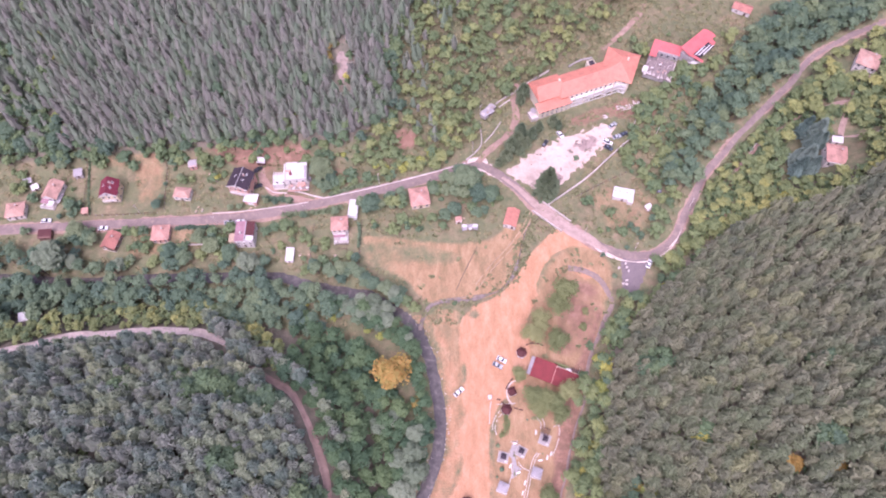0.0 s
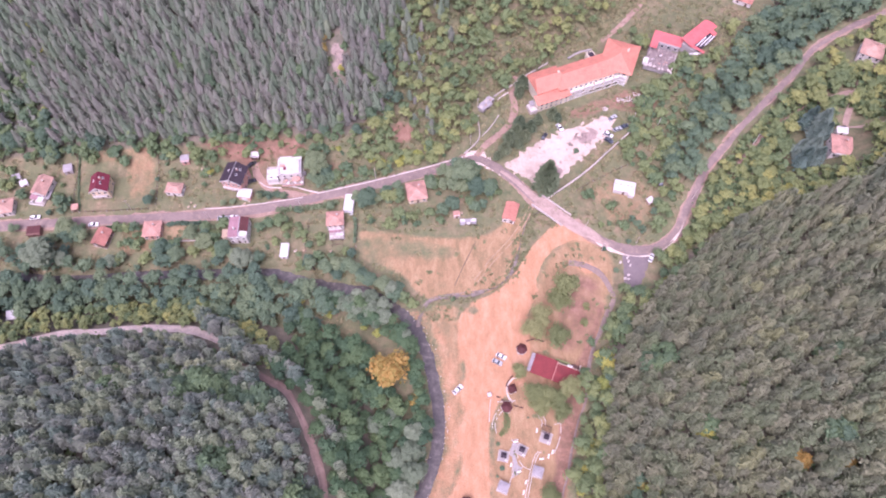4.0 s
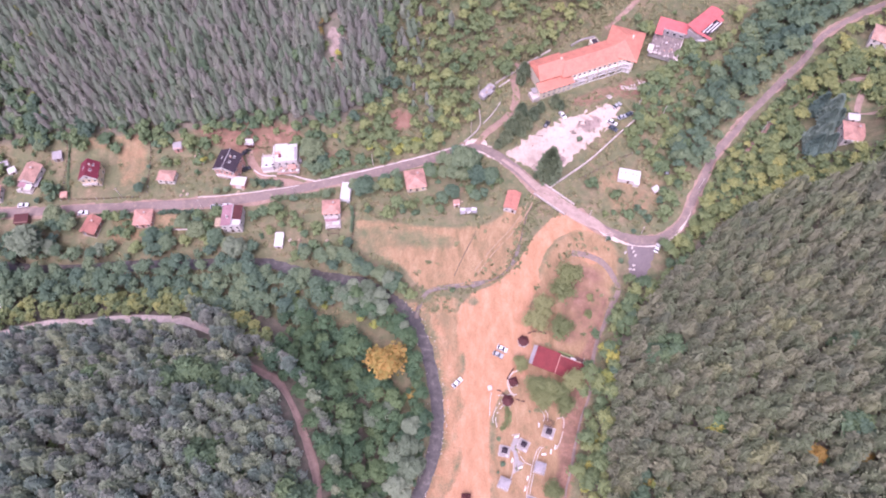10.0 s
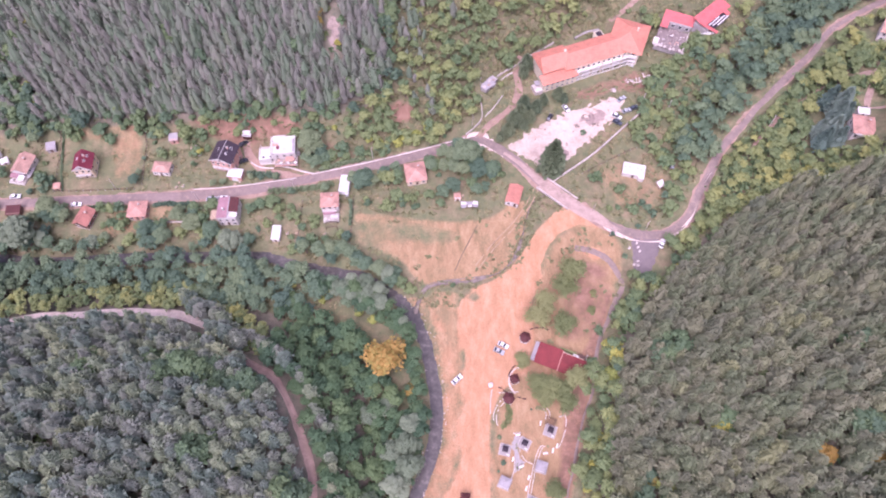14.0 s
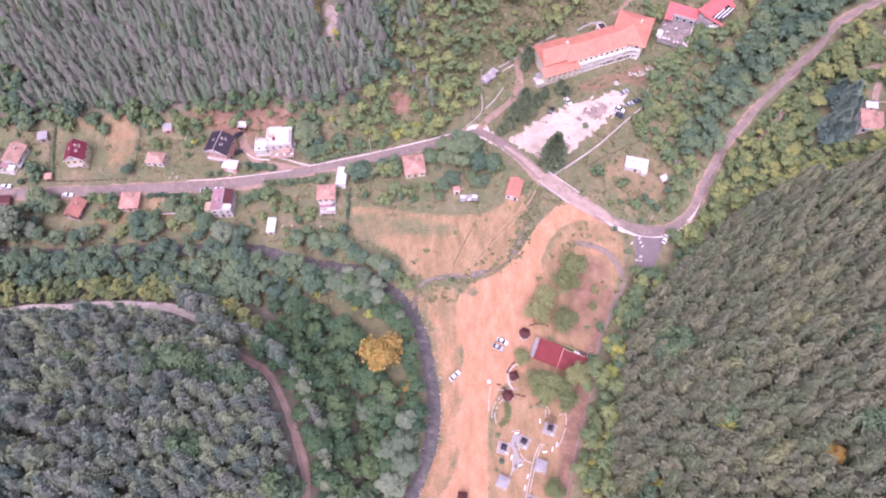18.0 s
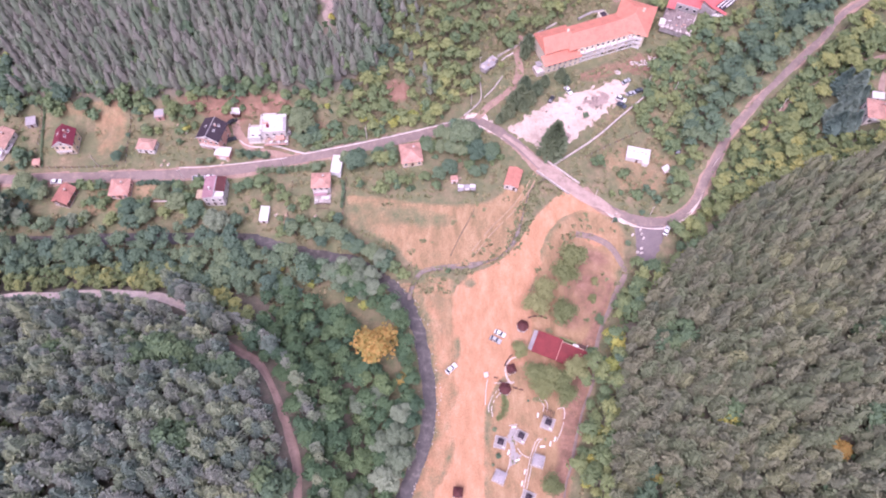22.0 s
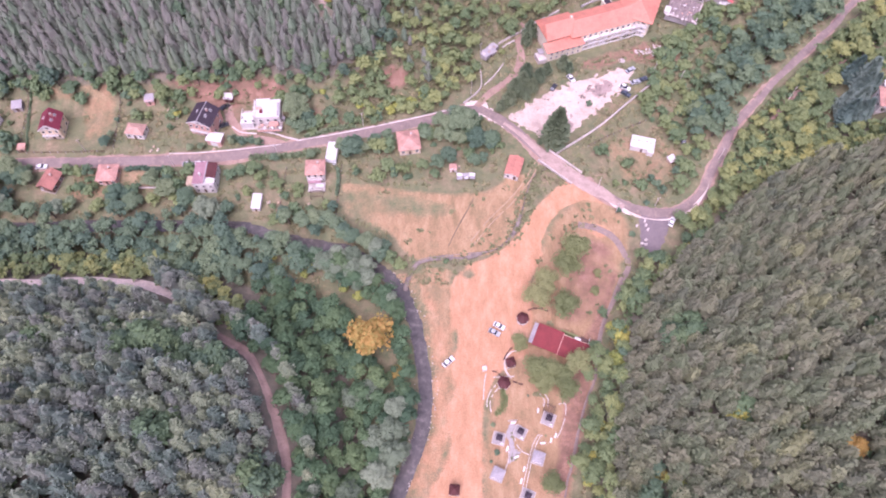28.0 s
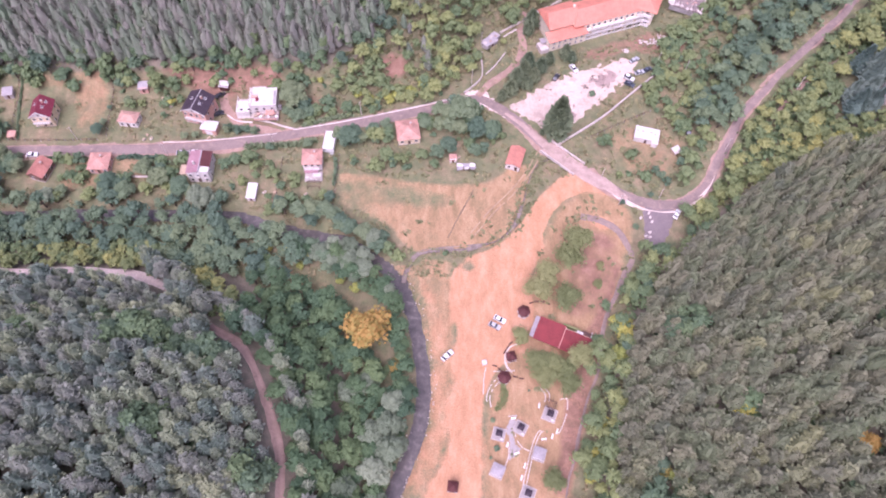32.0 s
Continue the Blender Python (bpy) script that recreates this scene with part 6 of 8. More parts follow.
def house(x, y, turn, w, d, h, rh, label, wall, roof, kind="hip", along="y", floors=1, cols=3, chimney=True, skylights=0, over=0.4, name="house", group="village houses", ridge_mat=None, balcony=False):
    """A house whose front (south) wall stands with its middle on the given spot."""
    a = radians(turn)
    cx, cy = x - math.sin(a) * d / 2, y + math.cos(a) * d / 2
    e = thing(name, cx, cy, turn, label, "house", group)
    if kind == "hip":
        box("wall", e, wall, 0, 0, h / 2 - 0.6, w, d, h + 1.2)
        hip_roof(e, roof, w, d, h, rh, over)
    else:
        gable_body(e, wall, w, d, h, rh, along)
        gable_roof(e, roof, w, d, h, rh, along, over, ridge_mat=ridge_mat)
    box("plinth", e, concrete, 0, 0, -0.4, w + 0.16, d + 0.16, 1.3)
    facade(e, w, d, h, floors, cols)
    if chimney:
        c = box("chimney", e, pink_wall, w * 0.16, d * 0.14, h + rh * 0.8, 0.6, 0.6, 1.9)
        box("cap", c, concrete, 0, 0, 1.0, 0.8, 0.8, 0.12)
    for k in range(skylights):
        if kind == "gable" and along == "y":
            s = -1 if k % 2 else 1
            slope = math.degrees(math.atan2(rh, w / 2))
            px = s * w * (0.2 + 0.04 * k)
            sk = box("skylight", e, white_trim, px, (-0.12 + 0.17 * k) * d, h + rh * (1 - abs(px) / (w / 2)) + 0.36, 0.9, 1.2, 0.14, ry=slope * s)
            box("pane", sk, pane_glass, 0, 0, 0.06, 0.6, 0.9, 0.06, bevel=0)
    if kind == "gable" and along == "y" and floors > 1:
        k = 0.94
        v = [(-w / 2 * k, -d / 2 - 0.06, h - 0.1), (w / 2 * k, -d / 2 - 0.06, h - 0.1), (0, -d / 2 - 0.06, h + rh * k - 0.1), (-w / 2 * k, -d / 2 + 0.05, h - 0.1), (w / 2 * k, -d / 2 + 0.05, h - 0.1), (0, -d / 2 + 0.05, h + rh * k - 0.1)]
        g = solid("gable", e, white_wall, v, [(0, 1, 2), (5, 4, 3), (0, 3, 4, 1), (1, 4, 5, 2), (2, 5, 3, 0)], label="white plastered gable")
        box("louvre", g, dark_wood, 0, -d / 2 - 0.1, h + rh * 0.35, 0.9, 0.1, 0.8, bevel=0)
        for s in (-1, 1):
            slope = math.degrees(math.atan2(rh, w / 2))
            box("bargeboard", e, white_trim, s * (w / 4 + over / 2), -d / 2 - over - 0.03, h + rh / 2 - over * rh / w + 0.1, math.hypot(w / 2 + over, rh), 0.1, 0.3, ry=slope * s, bevel=0)
    if balcony:
        bz = h / floors
        b = box("balcony", e, concrete, 0, -d / 2 - 0.65, bz, w * 0.8, 1.3, 0.18)
        box("railing", b, white_trim, 0, -0.6, 0.55, w * 0.8, 0.08, 0.95, bevel=0)
    return e


house(-149.4, 158.5, 4, 7.4, 8.0, 5.6, 3.0, "two-storey cream house with a steep crimson sheet roof", cream_wall, crimson_sheet, "gable", "y", 2, 3, skylights=3, balcony=True)
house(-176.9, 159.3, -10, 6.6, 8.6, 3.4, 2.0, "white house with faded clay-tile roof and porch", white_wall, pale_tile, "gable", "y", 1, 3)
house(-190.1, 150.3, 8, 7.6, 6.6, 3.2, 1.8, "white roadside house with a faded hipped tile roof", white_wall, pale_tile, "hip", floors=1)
house(-146.3, 134.8, -14, 5.8, 7.4, 3.0, 1.8, "low house with a weathered brown-red tile roof below the road", brown_wall, brick_tile, "gable", "y", 1, 2)
house(-124.3, 138.2, 2, 7.0, 6.8, 3.0, 1.6, "low pink house with a faded clay-tile roof below the road", pink_wall, salmon_tile, "hip", floors=1)
house(-118.0, 159.0, -6, 7.0, 4.8, 3.0, 1.3, "small white cottage with a faded hipped tile roof", bright_wall, pale_tile, "hip", floors=1, chimney=False, over=0.25)
house(-92.2, 161.0, -14, 9.2, 9.2, 6.8, 2.4, "tall brick house with a white gable and black sheet roof", pink_wall, black_sheet, "gable", "y", 2, 4, skylights=3, balcony=True, ridge_mat=grey_sheet)
house(-46.2, 141.0, 3, 6.8, 6.2, 4.4, 1.5, "white garden house with a faded orange tile roof", white_wall, salmon_tile, "hip", floors=2, cols=3, balcony=True)
house(-11.0, 153.4, 9, 8.0, 8.6, 3.2, 2.0, "single-storey cream house with a faded orange hipped roof", cream_wall, salmon_tile, "hip", floors=1)
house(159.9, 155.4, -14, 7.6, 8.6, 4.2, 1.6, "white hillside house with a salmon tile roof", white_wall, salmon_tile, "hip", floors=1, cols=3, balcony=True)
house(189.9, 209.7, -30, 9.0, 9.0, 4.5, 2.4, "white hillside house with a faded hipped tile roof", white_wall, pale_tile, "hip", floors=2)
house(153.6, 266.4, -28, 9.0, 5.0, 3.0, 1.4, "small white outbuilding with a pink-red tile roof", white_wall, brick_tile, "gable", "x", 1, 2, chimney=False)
house(27.6, 142.9, -17, 5.2, 8.4, 2.6, 1.0, "small field barn with a salmon tile roof beside the track", white_wall, barn_tile, "gable", "y", 1, 2, chimney=False, over=0.3, name="barn")

gp = thing("porch", -45.8, 138.4, 3, "cluttered white lean-to porch on the garden house", "porch")
box("floor", gp, concrete, 0, 0, 0.25, 6.4, 4.2, 0.5)
box("roof", gp, mauve_sheet, -0.6, 1.2, 2.5, 5.0, 2.0, 0.1, rx=8)
box("roof", gp, white_sheet, 1.4, -0.6, 2.2, 3.0, 1.5, 0.1, rx=6)
for k in range(4):
    box("post", gp, white_trim, -2.8 + 1.9 * k, -1.9, 1.2, 0.14, 0.14, 2.0)
box("railing", gp, white_trim, 0, -2.05, 0.9, 6.2, 0.08, 0.8)
box("cupboard", gp, white_wall, -2.2, -1.0, 1.0, 1.2, 0.7, 1.1)

wp = thing("porch", -177.6, 157.2, -10, "cluttered white lean-to porch on the tile-roofed house", "porch")
box("floor", wp, concrete, 0, 0, 0.2, 6.6, 4.0, 0.5)
box("roof", wp, mauve_sheet, -1.4, 0.8, 2.5, 3.4, 2.2, 0.1, rx=8)
box("roof", wp, white_sheet, 1.6, 0.2, 2.3, 3.0, 2.6, 0.1, rx=6)
for k in range(4):
    box("post", wp, white_trim, -2.9 + 1.9 * k, -1.7, 1.2, 0.14, 0.14, 2.0)
box("railing", wp, white_trim, 0, -1.9, 0.9, 6.4, 0.08, 0.8)
box("cupboard", wp, white_wall, -2.3, -1.0, 1.0, 1.2, 0.7, 1.1)
box("side_shelter", wp, grey_sheet, 4.0, 3.6, 1.6, 1.6, 5.0, 0.1, ry=10, label="patched grey sheet shelter along the side wall")
for k in range(3):
    box("post", wp, dark_wood, 4.6, 1.6 + 2.0 * k, 0.6, 0.12, 0.12, 1.9)

# the mauve house: two roofs of unlike colour, and a white rear part
m_h = thing("house", -86.9, 140.2, 0, "white house with mauve sheet roof and dark red tiled roof", "house", "village houses")
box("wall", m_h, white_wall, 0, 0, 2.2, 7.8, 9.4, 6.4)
box("roof", m_h, mauve_sheet, -1.9, 0.2, 5.72, 4.6, 9.8, 0.18, ry=-9, label="mauve sheet roof slope")
box("roof", m_h, umber_tile, 2.3, 1.5, 5.8, 3.8, 6.8, 0.18, ry=10, label="dark red tiled roof slope")
box("ridge_cap", m_h, grey_sheet, 0.4, 0.2, 6.2, 0.4, 9.6, 0.16)
box("terrace", m_h, white_wall, 2.2, -3.6, 5.5, 3.6, 2.2, 0.3)
box("railing", m_h, white_trim, 2.2, -4.6, 6.0, 3.6, 0.1, 0.9)
box("porch", m_h, cream_wall, -5.6, -1.2, 0.9, 3.4, 3.6, 3.0)
box("porch_roof", m_h, pale_wood, -5.6, -1.2, 2.5, 3.8, 4.0, 0.12)
box("chimney", m_h, white_wall, -1.4, -1.2, 6.8, 0.6, 0.6, 1.7)
facade(m_h, 7.8, 9.4, 5.2, 2, 3)

# the unfinished white house with stepped flat roofs
u_h = thing("house", -70.0, 169.4, 4, "white unfinished house with stepped flat roofs and cluttered terrace", "house", "village houses")
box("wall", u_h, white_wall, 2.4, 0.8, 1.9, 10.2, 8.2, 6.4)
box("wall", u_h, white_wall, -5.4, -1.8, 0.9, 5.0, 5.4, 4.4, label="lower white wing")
box("roof", u_h, white_sheet, 2.9, 0.9, 5.2, 9.6, 8.6, 0.2)
box("roof", u_h, grey_sheet, 7.0, 0.4, 5.34, 1.0, 6.6, 0.08)
box("roof", u_h, white_sheet, -4.6, -1.4, 3.2, 3.4, 4.4, 0.2)
for k in range(5):
    box("pillar", u_h, white_wall, -2.6 + 0.1 * k, -3.0 + 1.8 * k, 5.9, 0.35, 0.35, 1.5)
for k in range(4):
    box("frame_post", u_h, white_trim, -7.6 + 1.5 * k, -4.4, 2.2, 0.2, 0.2, 2.6)
box("frame_beam", u_h, white_trim, -5.4, -4.4, 3.5, 4.8, 0.2, 0.25)
box("frame_beam", u_h, white_trim, -7.6, -1.6, 3.5, 0.25, 5.6, 0.25)
box("parapet", u_h, white_wall, -1.9, -0.2, 5.6, 0.25, 7.0, 0.8)
box("parapet", u_h, white_wall, 1.0, 5.0, 5.7, 5.4, 0.3, 0.9)
box("brick_stack", u_h, pink_wall, -0.6, 0.9, 5.6, 2.2, 1.2, 0.7, label="stacked pink bricks on the roof")
box("brick_stack", u_h, crimson_sheet, 0.4, -0.6, 5.5, 1.1, 1.4, 0.5, label="stacked dark red bricks on the roof")
box("terrace", u_h, rubble_slab, 3.4, -5.4, 1.4, 9.4, 4.2, 0.25)
box("railing", u_h, pink_wall, 3.0, -7.4, 1.9, 8.6, 0.15, 0.9)
box("plinth", u_h, concrete, 0, -0.4, -0.5, 15.8, 9.4, 1.4)
facade(u_h, 14.5, 7.0, 4.6, 2, 5)
for k in range(9):
    box("board_stack", u_h, (pale_wood, pink_wall, white_trim)[k % 3], -0.6 + 1.0 * k, -5.4 + 0.9 * math.sin(2.1 * k), 1.8 + 0.1 * (k % 3), 1.1, 0.6, 0.6, rz=23 * k)
box("low_roof", u_h, salmon_tile, 5.0, -4.9, 2.9, 3.4, 2.2, 0.12, rx=8, label="faded tiled porch roof")
box("water_tank", u_h, grey_sheet, 8.2, -1.0, 0.9, 1.4, 1.4, 1.6)

an = thing("annex", -86.6, 158.0, -8, "small garage with a flat white roof beside the brick house", "garage")
box("wall", an, pink_wall, 0, 0, 1.0, 5.6, 3.8, 4.0)
box("roof", an, white_sheet, 0, 0, 3.1, 6.2, 4.4, 0.2)
box("door", an, white_trim, 0, -1.95, 1.1, 2.6, 0.12, 2.2)

# trailer used as a garden house
bus = thing("trailer", -40.8, 152.6, -5, "white box trailer parked beside the road", "trailer")
box("body", bus, car_paint["white"], 0, 0, 1.75, 4.2, 8.2, 2.5, bevel=0.15)
box("roof", bus, white_sheet, 0, 0, 3.06, 4.0, 8.0, 0.12)
box("vent", bus, white_trim, 0.7, 3.3, 3.25, 1.8, 0.9, 0.25)
box("step", bus, steel, 1.2, -4.4, 0.35, 1.4, 0.6, 0.2)
for sx in (-1.7, 1.7):
    for sy in (-2.2, 2.4):
        cylinder("wheel", bus, rubber, sx, sy, 0.4, 0.42, 0.3, 14, ry=90)


def hut(x, y, turn, w, d, h, roof, wall, label, rise_h=0.5, name="shed"):
    e = thing(name, x, y, turn, label, "shed", "sheds")
    box("wall", e, wall, 0, 0, h / 2 - 0.4, w, d, h + 0.8)
    slope = math.degrees(math.atan2(rise_h, d))
    box("roof", e, roof, 0, 0, h + 0.12, w + 0.5, d + 0.6, 0.12, rx=slope)
    dr = box("door", e, dark_wood, 0, -d / 2 - 0.02, 0.95, 0.9, 0.1, 1.9)
    box("handle", dr, steel, 0.3, -0.08, 0, 0.05, 0.08, 0.15, bevel=0)
    return e


hut(-67.4, 131.0, -3, 3.0, 5.8, 2.2, white_sheet, white_wall, "long white sheet-roofed shed on the river meadow")
farm = hut(78.6, 156.9, -14, 8.6, 4.8, 2.8, white_sheet, white_wall, "long white farm building with a patched white roof", 0.4, "farm_building")
for k in range(5):
    box("roof_patch", farm, (grey_sheet, salmon_tile)[k % 2], -3.4 + 1.6 * k, 0.4 * math.sin(3 * k) + 0.6, 2.98 + 0.083 * (0.4 * math.sin(3 * k) + 0.6), 0.7, 0.5, 0.06, rx=4.8, rz=9 * k)
box("annex", farm, white_wall, 3.4, -2.7, 0.8, 2.2, 1.4, 2.6, label="white lean-to annex")
box("annex_roof", farm, white_sheet, 3.4, -2.7, 2.2, 2.5, 1.7, 0.1, rx=7)
ruin = thing("abandoned_hut", 20.9, 205.2, 51, "abandoned grey hut with a broken flat roof beside the drive", "hut", "sheds")
box("wall", ruin, grey_wall, 0, 0, 0.7, 8.6, 3.0, 3.4)
box("roof", ruin, grey_sheet, -0.6, 0.1, 2.5, 7.8, 3.3, 0.16, rx=3)
for k, (x, y, w, d, m) in enumerate(((-3.4, 0.5, 1.3, 1.6, concrete), (-1.2, -0.6, 1.5, 1.0, brown_spoil), (0.9, 0.6, 1.8, 1.2, concrete), (2.4, -0.5, 1.0, 1.3, brown_spoil))):
    box("roof_patch", ruin, m, x, y, 2.61 + 0.052 * y, w, d, 0.06, rx=3, rz=7 * k - 9)
dr = box("door", ruin, dark_wood, 1.6, -1.52, 1.1, 0.9, 0.1, 1.9)
box("handle", dr, steel, 0.3, -0.08, 0, 0.05, 0.08, 0.15, bevel=0)
hut(88.9, 150.2, 30, 2.6, 2.2, 2.0, white_sheet, pale_wood, "small white-roofed hut in the meadow")
hut(-160.2, 153.2, 5, 2.6, 2.2, 2.0, salmon_tile, pale_wood, "little wooden hut with an orange roof by the road")
hut(-167.4, 173, 12, 3.6, 3.4, 2.3, grey_sheet, grey_wall, "grey block shed at the edge of the wood")
hut(-115.3, 176.2, 8, 3.4, 3.2, 2.2, grey_sheet, pink_wall, "reddish shed with a pale sheet roof on bare earth")
hut(-84.0, 177.3, -6, 3.4, 2.2, 2.2, white_sheet, umber_tile, "small red and white shed in the yard")
hut(-175.3, 142.0, 4, 5.4, 3.8, 2.4, umber_tile, brown_wall, "low roadside shed with a dark red roof")
hut(-189.8, 169.2, 20, 3.2, 2.0, 2.0, grey_sheet, white_wall, "grey sheet-roofed hut in the garden")
hut(-185.6, 166.0, 30, 2.8, 2.2, 1.9, white_sheet, white_wall, "small white hut in the garden")
hut(5.6, 146.6, 4, 2.4, 2.0, 1.9, salmon_tile, white_wall, "tiny garden hut with an orange roof")
hut(20.6, 204.6, 38, 5.2, 3.2, 2.2, grey_sheet, grey_wall, "derelict grey hut on the hotel's boundary wall")
hut(165.7, 169.4, -10, 4.2, 2.4, 2.3, white_sheet, white_wall, "white-roofed outbuilding behind the hillside house")
hut(-170.2, 101.3, 8, 4.6, 3.2, 2.6, white_sheet, white_wall, "white-roofed hut among the trees by the river")

ts = thing("tarpaulin_shelter", 10.4, 142.9, 0, "low shelter patched with white and grey-blue tarpaulins", "shelter")
for sx in (-3.4, -1.1, 1.2, 3.5):
    for sy in (-1.3, 1.3):
        box("post", ts, dark_wood, sx, sy, 0.7, 0.1, 0.1, 1.7)
for k, (px, py, sx, sy, mt) in enumerate(((-2.3, 0.7, 2.3, 1.5, white_sheet), (-2.3, -0.8, 2.2, 1.4, grey_sheet), (0.1, 0.5, 2.4, 1.9, grey_sheet), (0.2, -0.7, 1.6, 1.2, white_sheet), (2.4, 0.6, 2.2, 1.6, white_sheet), (2.5, -0.8, 2.0, 1.2, grey_sheet))):
    box("tarpaulin", ts, mt, px, py, 1.6 + 0.06 * k, sx, sy, 0.04, rx=6 * math.sin(2 * k), ry=5 * math.cos(3 * k), rz=8 * math.sin(k), bevel=0)
box("beam", ts, dark_wood, 0, 1.3, 1.5, 7.2, 0.1, 0.1)
box("beam", ts, dark_wood, 0, -1.3, 1.5, 7.2, 0.1, 0.1)

pg = thing("pergola", -45.4, 134.4, 3, "dark timber pergola behind the garden house", "pergola")
for sx in (-2.2, 2.2):
    for sy in (-1.2, 1.2):
        box("post", pg, dark_wood, sx, sy, 1.0, 0.16, 0.16, 2.4)
for sy in (-1.2, 1.2):
    box("beam", pg, dark_wood, 0, sy, 2.25, 4.9, 0.16, 0.18)
for k in range(6):
    box("slat", pg, dark_wood, -2.2 + 0.88 * k, 0, 2.4, 0.1, 3.0, 0.12)

# ---- the hotel ----
ht = thing("hotel", 63.6, 217.2, 20.5, "long three-storey hotel with an orange tile roof and white balconies", "hotel")
box("wall", ht, hotel_wall, 7.6, 0, 3.2, 29.4, 12.0, 8.4)
box("wall", ht, hotel_wall, -14.2, 1.9, 3.2, 14.0, 11.0, 8.4)
hip_roof(ht, orange_tile, 33, 11.8, 7.4, 2.8, 0.7, ridge=13.5, cx=5.6, cy=0.5)
hip_roof(ht, orange_tile, 14, 11.2, 7.5, 3.3, 0.7, ridge=6.4, cx=-14.4, cy=2.0)
box("lower_roof", ht, orange_tile, -15.0, -6.2, 5.75, 17.4, 5.2, 0.18, rx=13)
box("wall", ht, hotel_wall, -15.0, -6.2, 2.0, 16.4, 3.6, 6.4, label="projecting ground-floor wing")
for fl in range(3):
    for k in range(11):
        bx = -5.5 + 2.55 * k
        b = box("balcony", ht, white_trim, bx, -6.8, 0.2 + 2.4 * fl, 2.3, 1.7, 0.18)
        box("railing", b, white_trim, 0, -0.8, 0.5, 2.3, 0.08, 0.85, bevel=0)
        if k % 2 == 0:
            box("divider", b, hotel_wall, 1.2, 0, 1.0, 0.12, 1.6, 2.0, bevel=0)
        window(ht, bx, -6.02, 1.3 + 2.4 * fl, 1.2, 1.5, sill=False)
for fl in range(2):
    for k in range(6):
        window(ht, -21.2 + 2.5 * k, -8.02, 1.4 + 2.3 * fl, 1.0, 0.95)
box("terrace", ht, pale_concrete, -25.0, -6.0, 0.4, 3.4, 5.0, 2.4)
box("railing", ht, white_trim, -25.0, -8.4, 2.0, 3.4, 0.1, 0.9)
box("stair_canopy", ht, grey_sheet, -24.6, -4.6, 3.2, 2.4, 2.6, 0.16, rx=6)
box("chimney", ht, hotel_wall, -9.0, 2.0, 10.6, 0.9, 0.9, 1.8)
box("stair_tower", ht, hotel_wall, 12.0, 8.5, 3.4, 3.6, 4.0, 7.4)
box("tower_roof", ht, black_sheet, 12.0, 8.5, 7.25, 2.6, 2.8, 0.3)

hw = thing("hotel_wing", 85.0, 227.0, -21.5, "square orange-roofed end wing of the hotel with white corner balconies", "hotel")
box("wall", hw, hotel_wall, 0, 0, 3.2, 13.8, 16.5, 8.4)
hip_roof(hw, orange_tile, 14.6, 17.4, 7.6, 4.0, 0.8)
for fl in range(3):
    for k in range(3):
        b = box("balcony", hw, white_trim, -4.4 + 4.4 * k, -9.1, 0.2 + 2.4 * fl, 3.6, 1.8, 0.18)
        box("railing", b, white_trim, 0, -0.85, 0.5, 3.6, 0.08, 0.85, bevel=0)
        window(hw, -4.4 + 4.4 * k, -8.28, 1.3 + 2.4 * fl, 1.6, 1.7, sill=False)
    for k in range(4):
        window(hw, 6.92, -6 + 4 * k, 1.3 + 2.4 * fl, 1.3, 1.4, 90, sill=False)
box("chimney", hw, hotel_wall, 3.0, 2.2, 10.8, 0.8, 0.8, 1.6)

# ---- the half-built house with bright red roofs ----
rb = thing("house", 108.8, 235.5, -23, "half-built concrete house with bright red sheet roof", "house", "half-built houses")
box("wall", rb, grey_wall, 0, 0.6, 1.6, 13.0, 5.6, 5.6)
box("roof", rb, pinkred_sheet, 0, 1.0, 5.2, 14.2, 5.4, 0.16, rx=12)
box("roof", rb, pinkred_sheet, -5.4, -3.6, 4.4, 3.4, 4.6, 0.16, rx=10)
box("floor_slab", rb, site_slab, -0.4, -9.6, 1.6, 13.6, 12.6, 0.35)
box("wall", rb, grey_wall, -0.4, -9.6, 0.2, 12.8, 11.8, 2.8)
box("parapet", rb, white_wall, -6.6, -13.6, 2.3, 2.4, 3.6, 1.2)
box("beam", rb, site_slab, -6.7, -8.0, 2.6, 0.5, 9.0, 0.4)
box("beam", rb, pale_concrete, 6.2, -9.5, 2.4, 0.5, 11.0, 0.5)
for sx in (-6.4, -2.4, 1.8, 6.0):
    for sy in (-14.8, -9.8, -5.0):
        box("pillar", rb, concrete, sx, sy, 2.7, 0.4, 0.4, 2.0)
for k in range(4):
    window(rb, -4.8 + 3.2 * k, -2.25, 3.0, 1.6, 1.5, sill=False)
srng2 = random.Random(31)
for k in range(26):
    box("rubble", rb, (pale_concrete, white_trim, pink_wall, dark_wood)[k % 4], srng2.uniform(-6.2, 6.0), srng2.uniform(-15.4, -4.0), 1.88, srng2.choice((0.4, 0.7, 1.4)), srng2.choice((0.3, 0.5)), 0.22, rz=srng2.choice((0, 25, 60, 90, 140)), bevel=0)
for k in range(7):
    box("rubble", rb, pale_concrete, -6 + 2.1 * k + 0.6 * math.sin(3 * k), -15.6 - 0.5 * math.cos(2 * k), 2.0 + 0.1 * math.sin(k), 1.3, 0.9, 0.6, rz=25 * k)
rc = thing("house", 123.2, 233.7, 41, "concrete shell under a bright red roof with open rafters", "house", "half-built houses")
box("wall", rc, grey_wall, 0, 0.8, 1.4, 15.5, 7.0, 5.2)
box("roof", rc, pinkred_sheet, 0.6, 2.4, 5.4, 16.4, 6.4, 0.16, rx=14)
box("roof", rc, pinkred_sheet, 7.6, -1.6, 4.6, 2.6, 3.4, 0.16, rx=10)
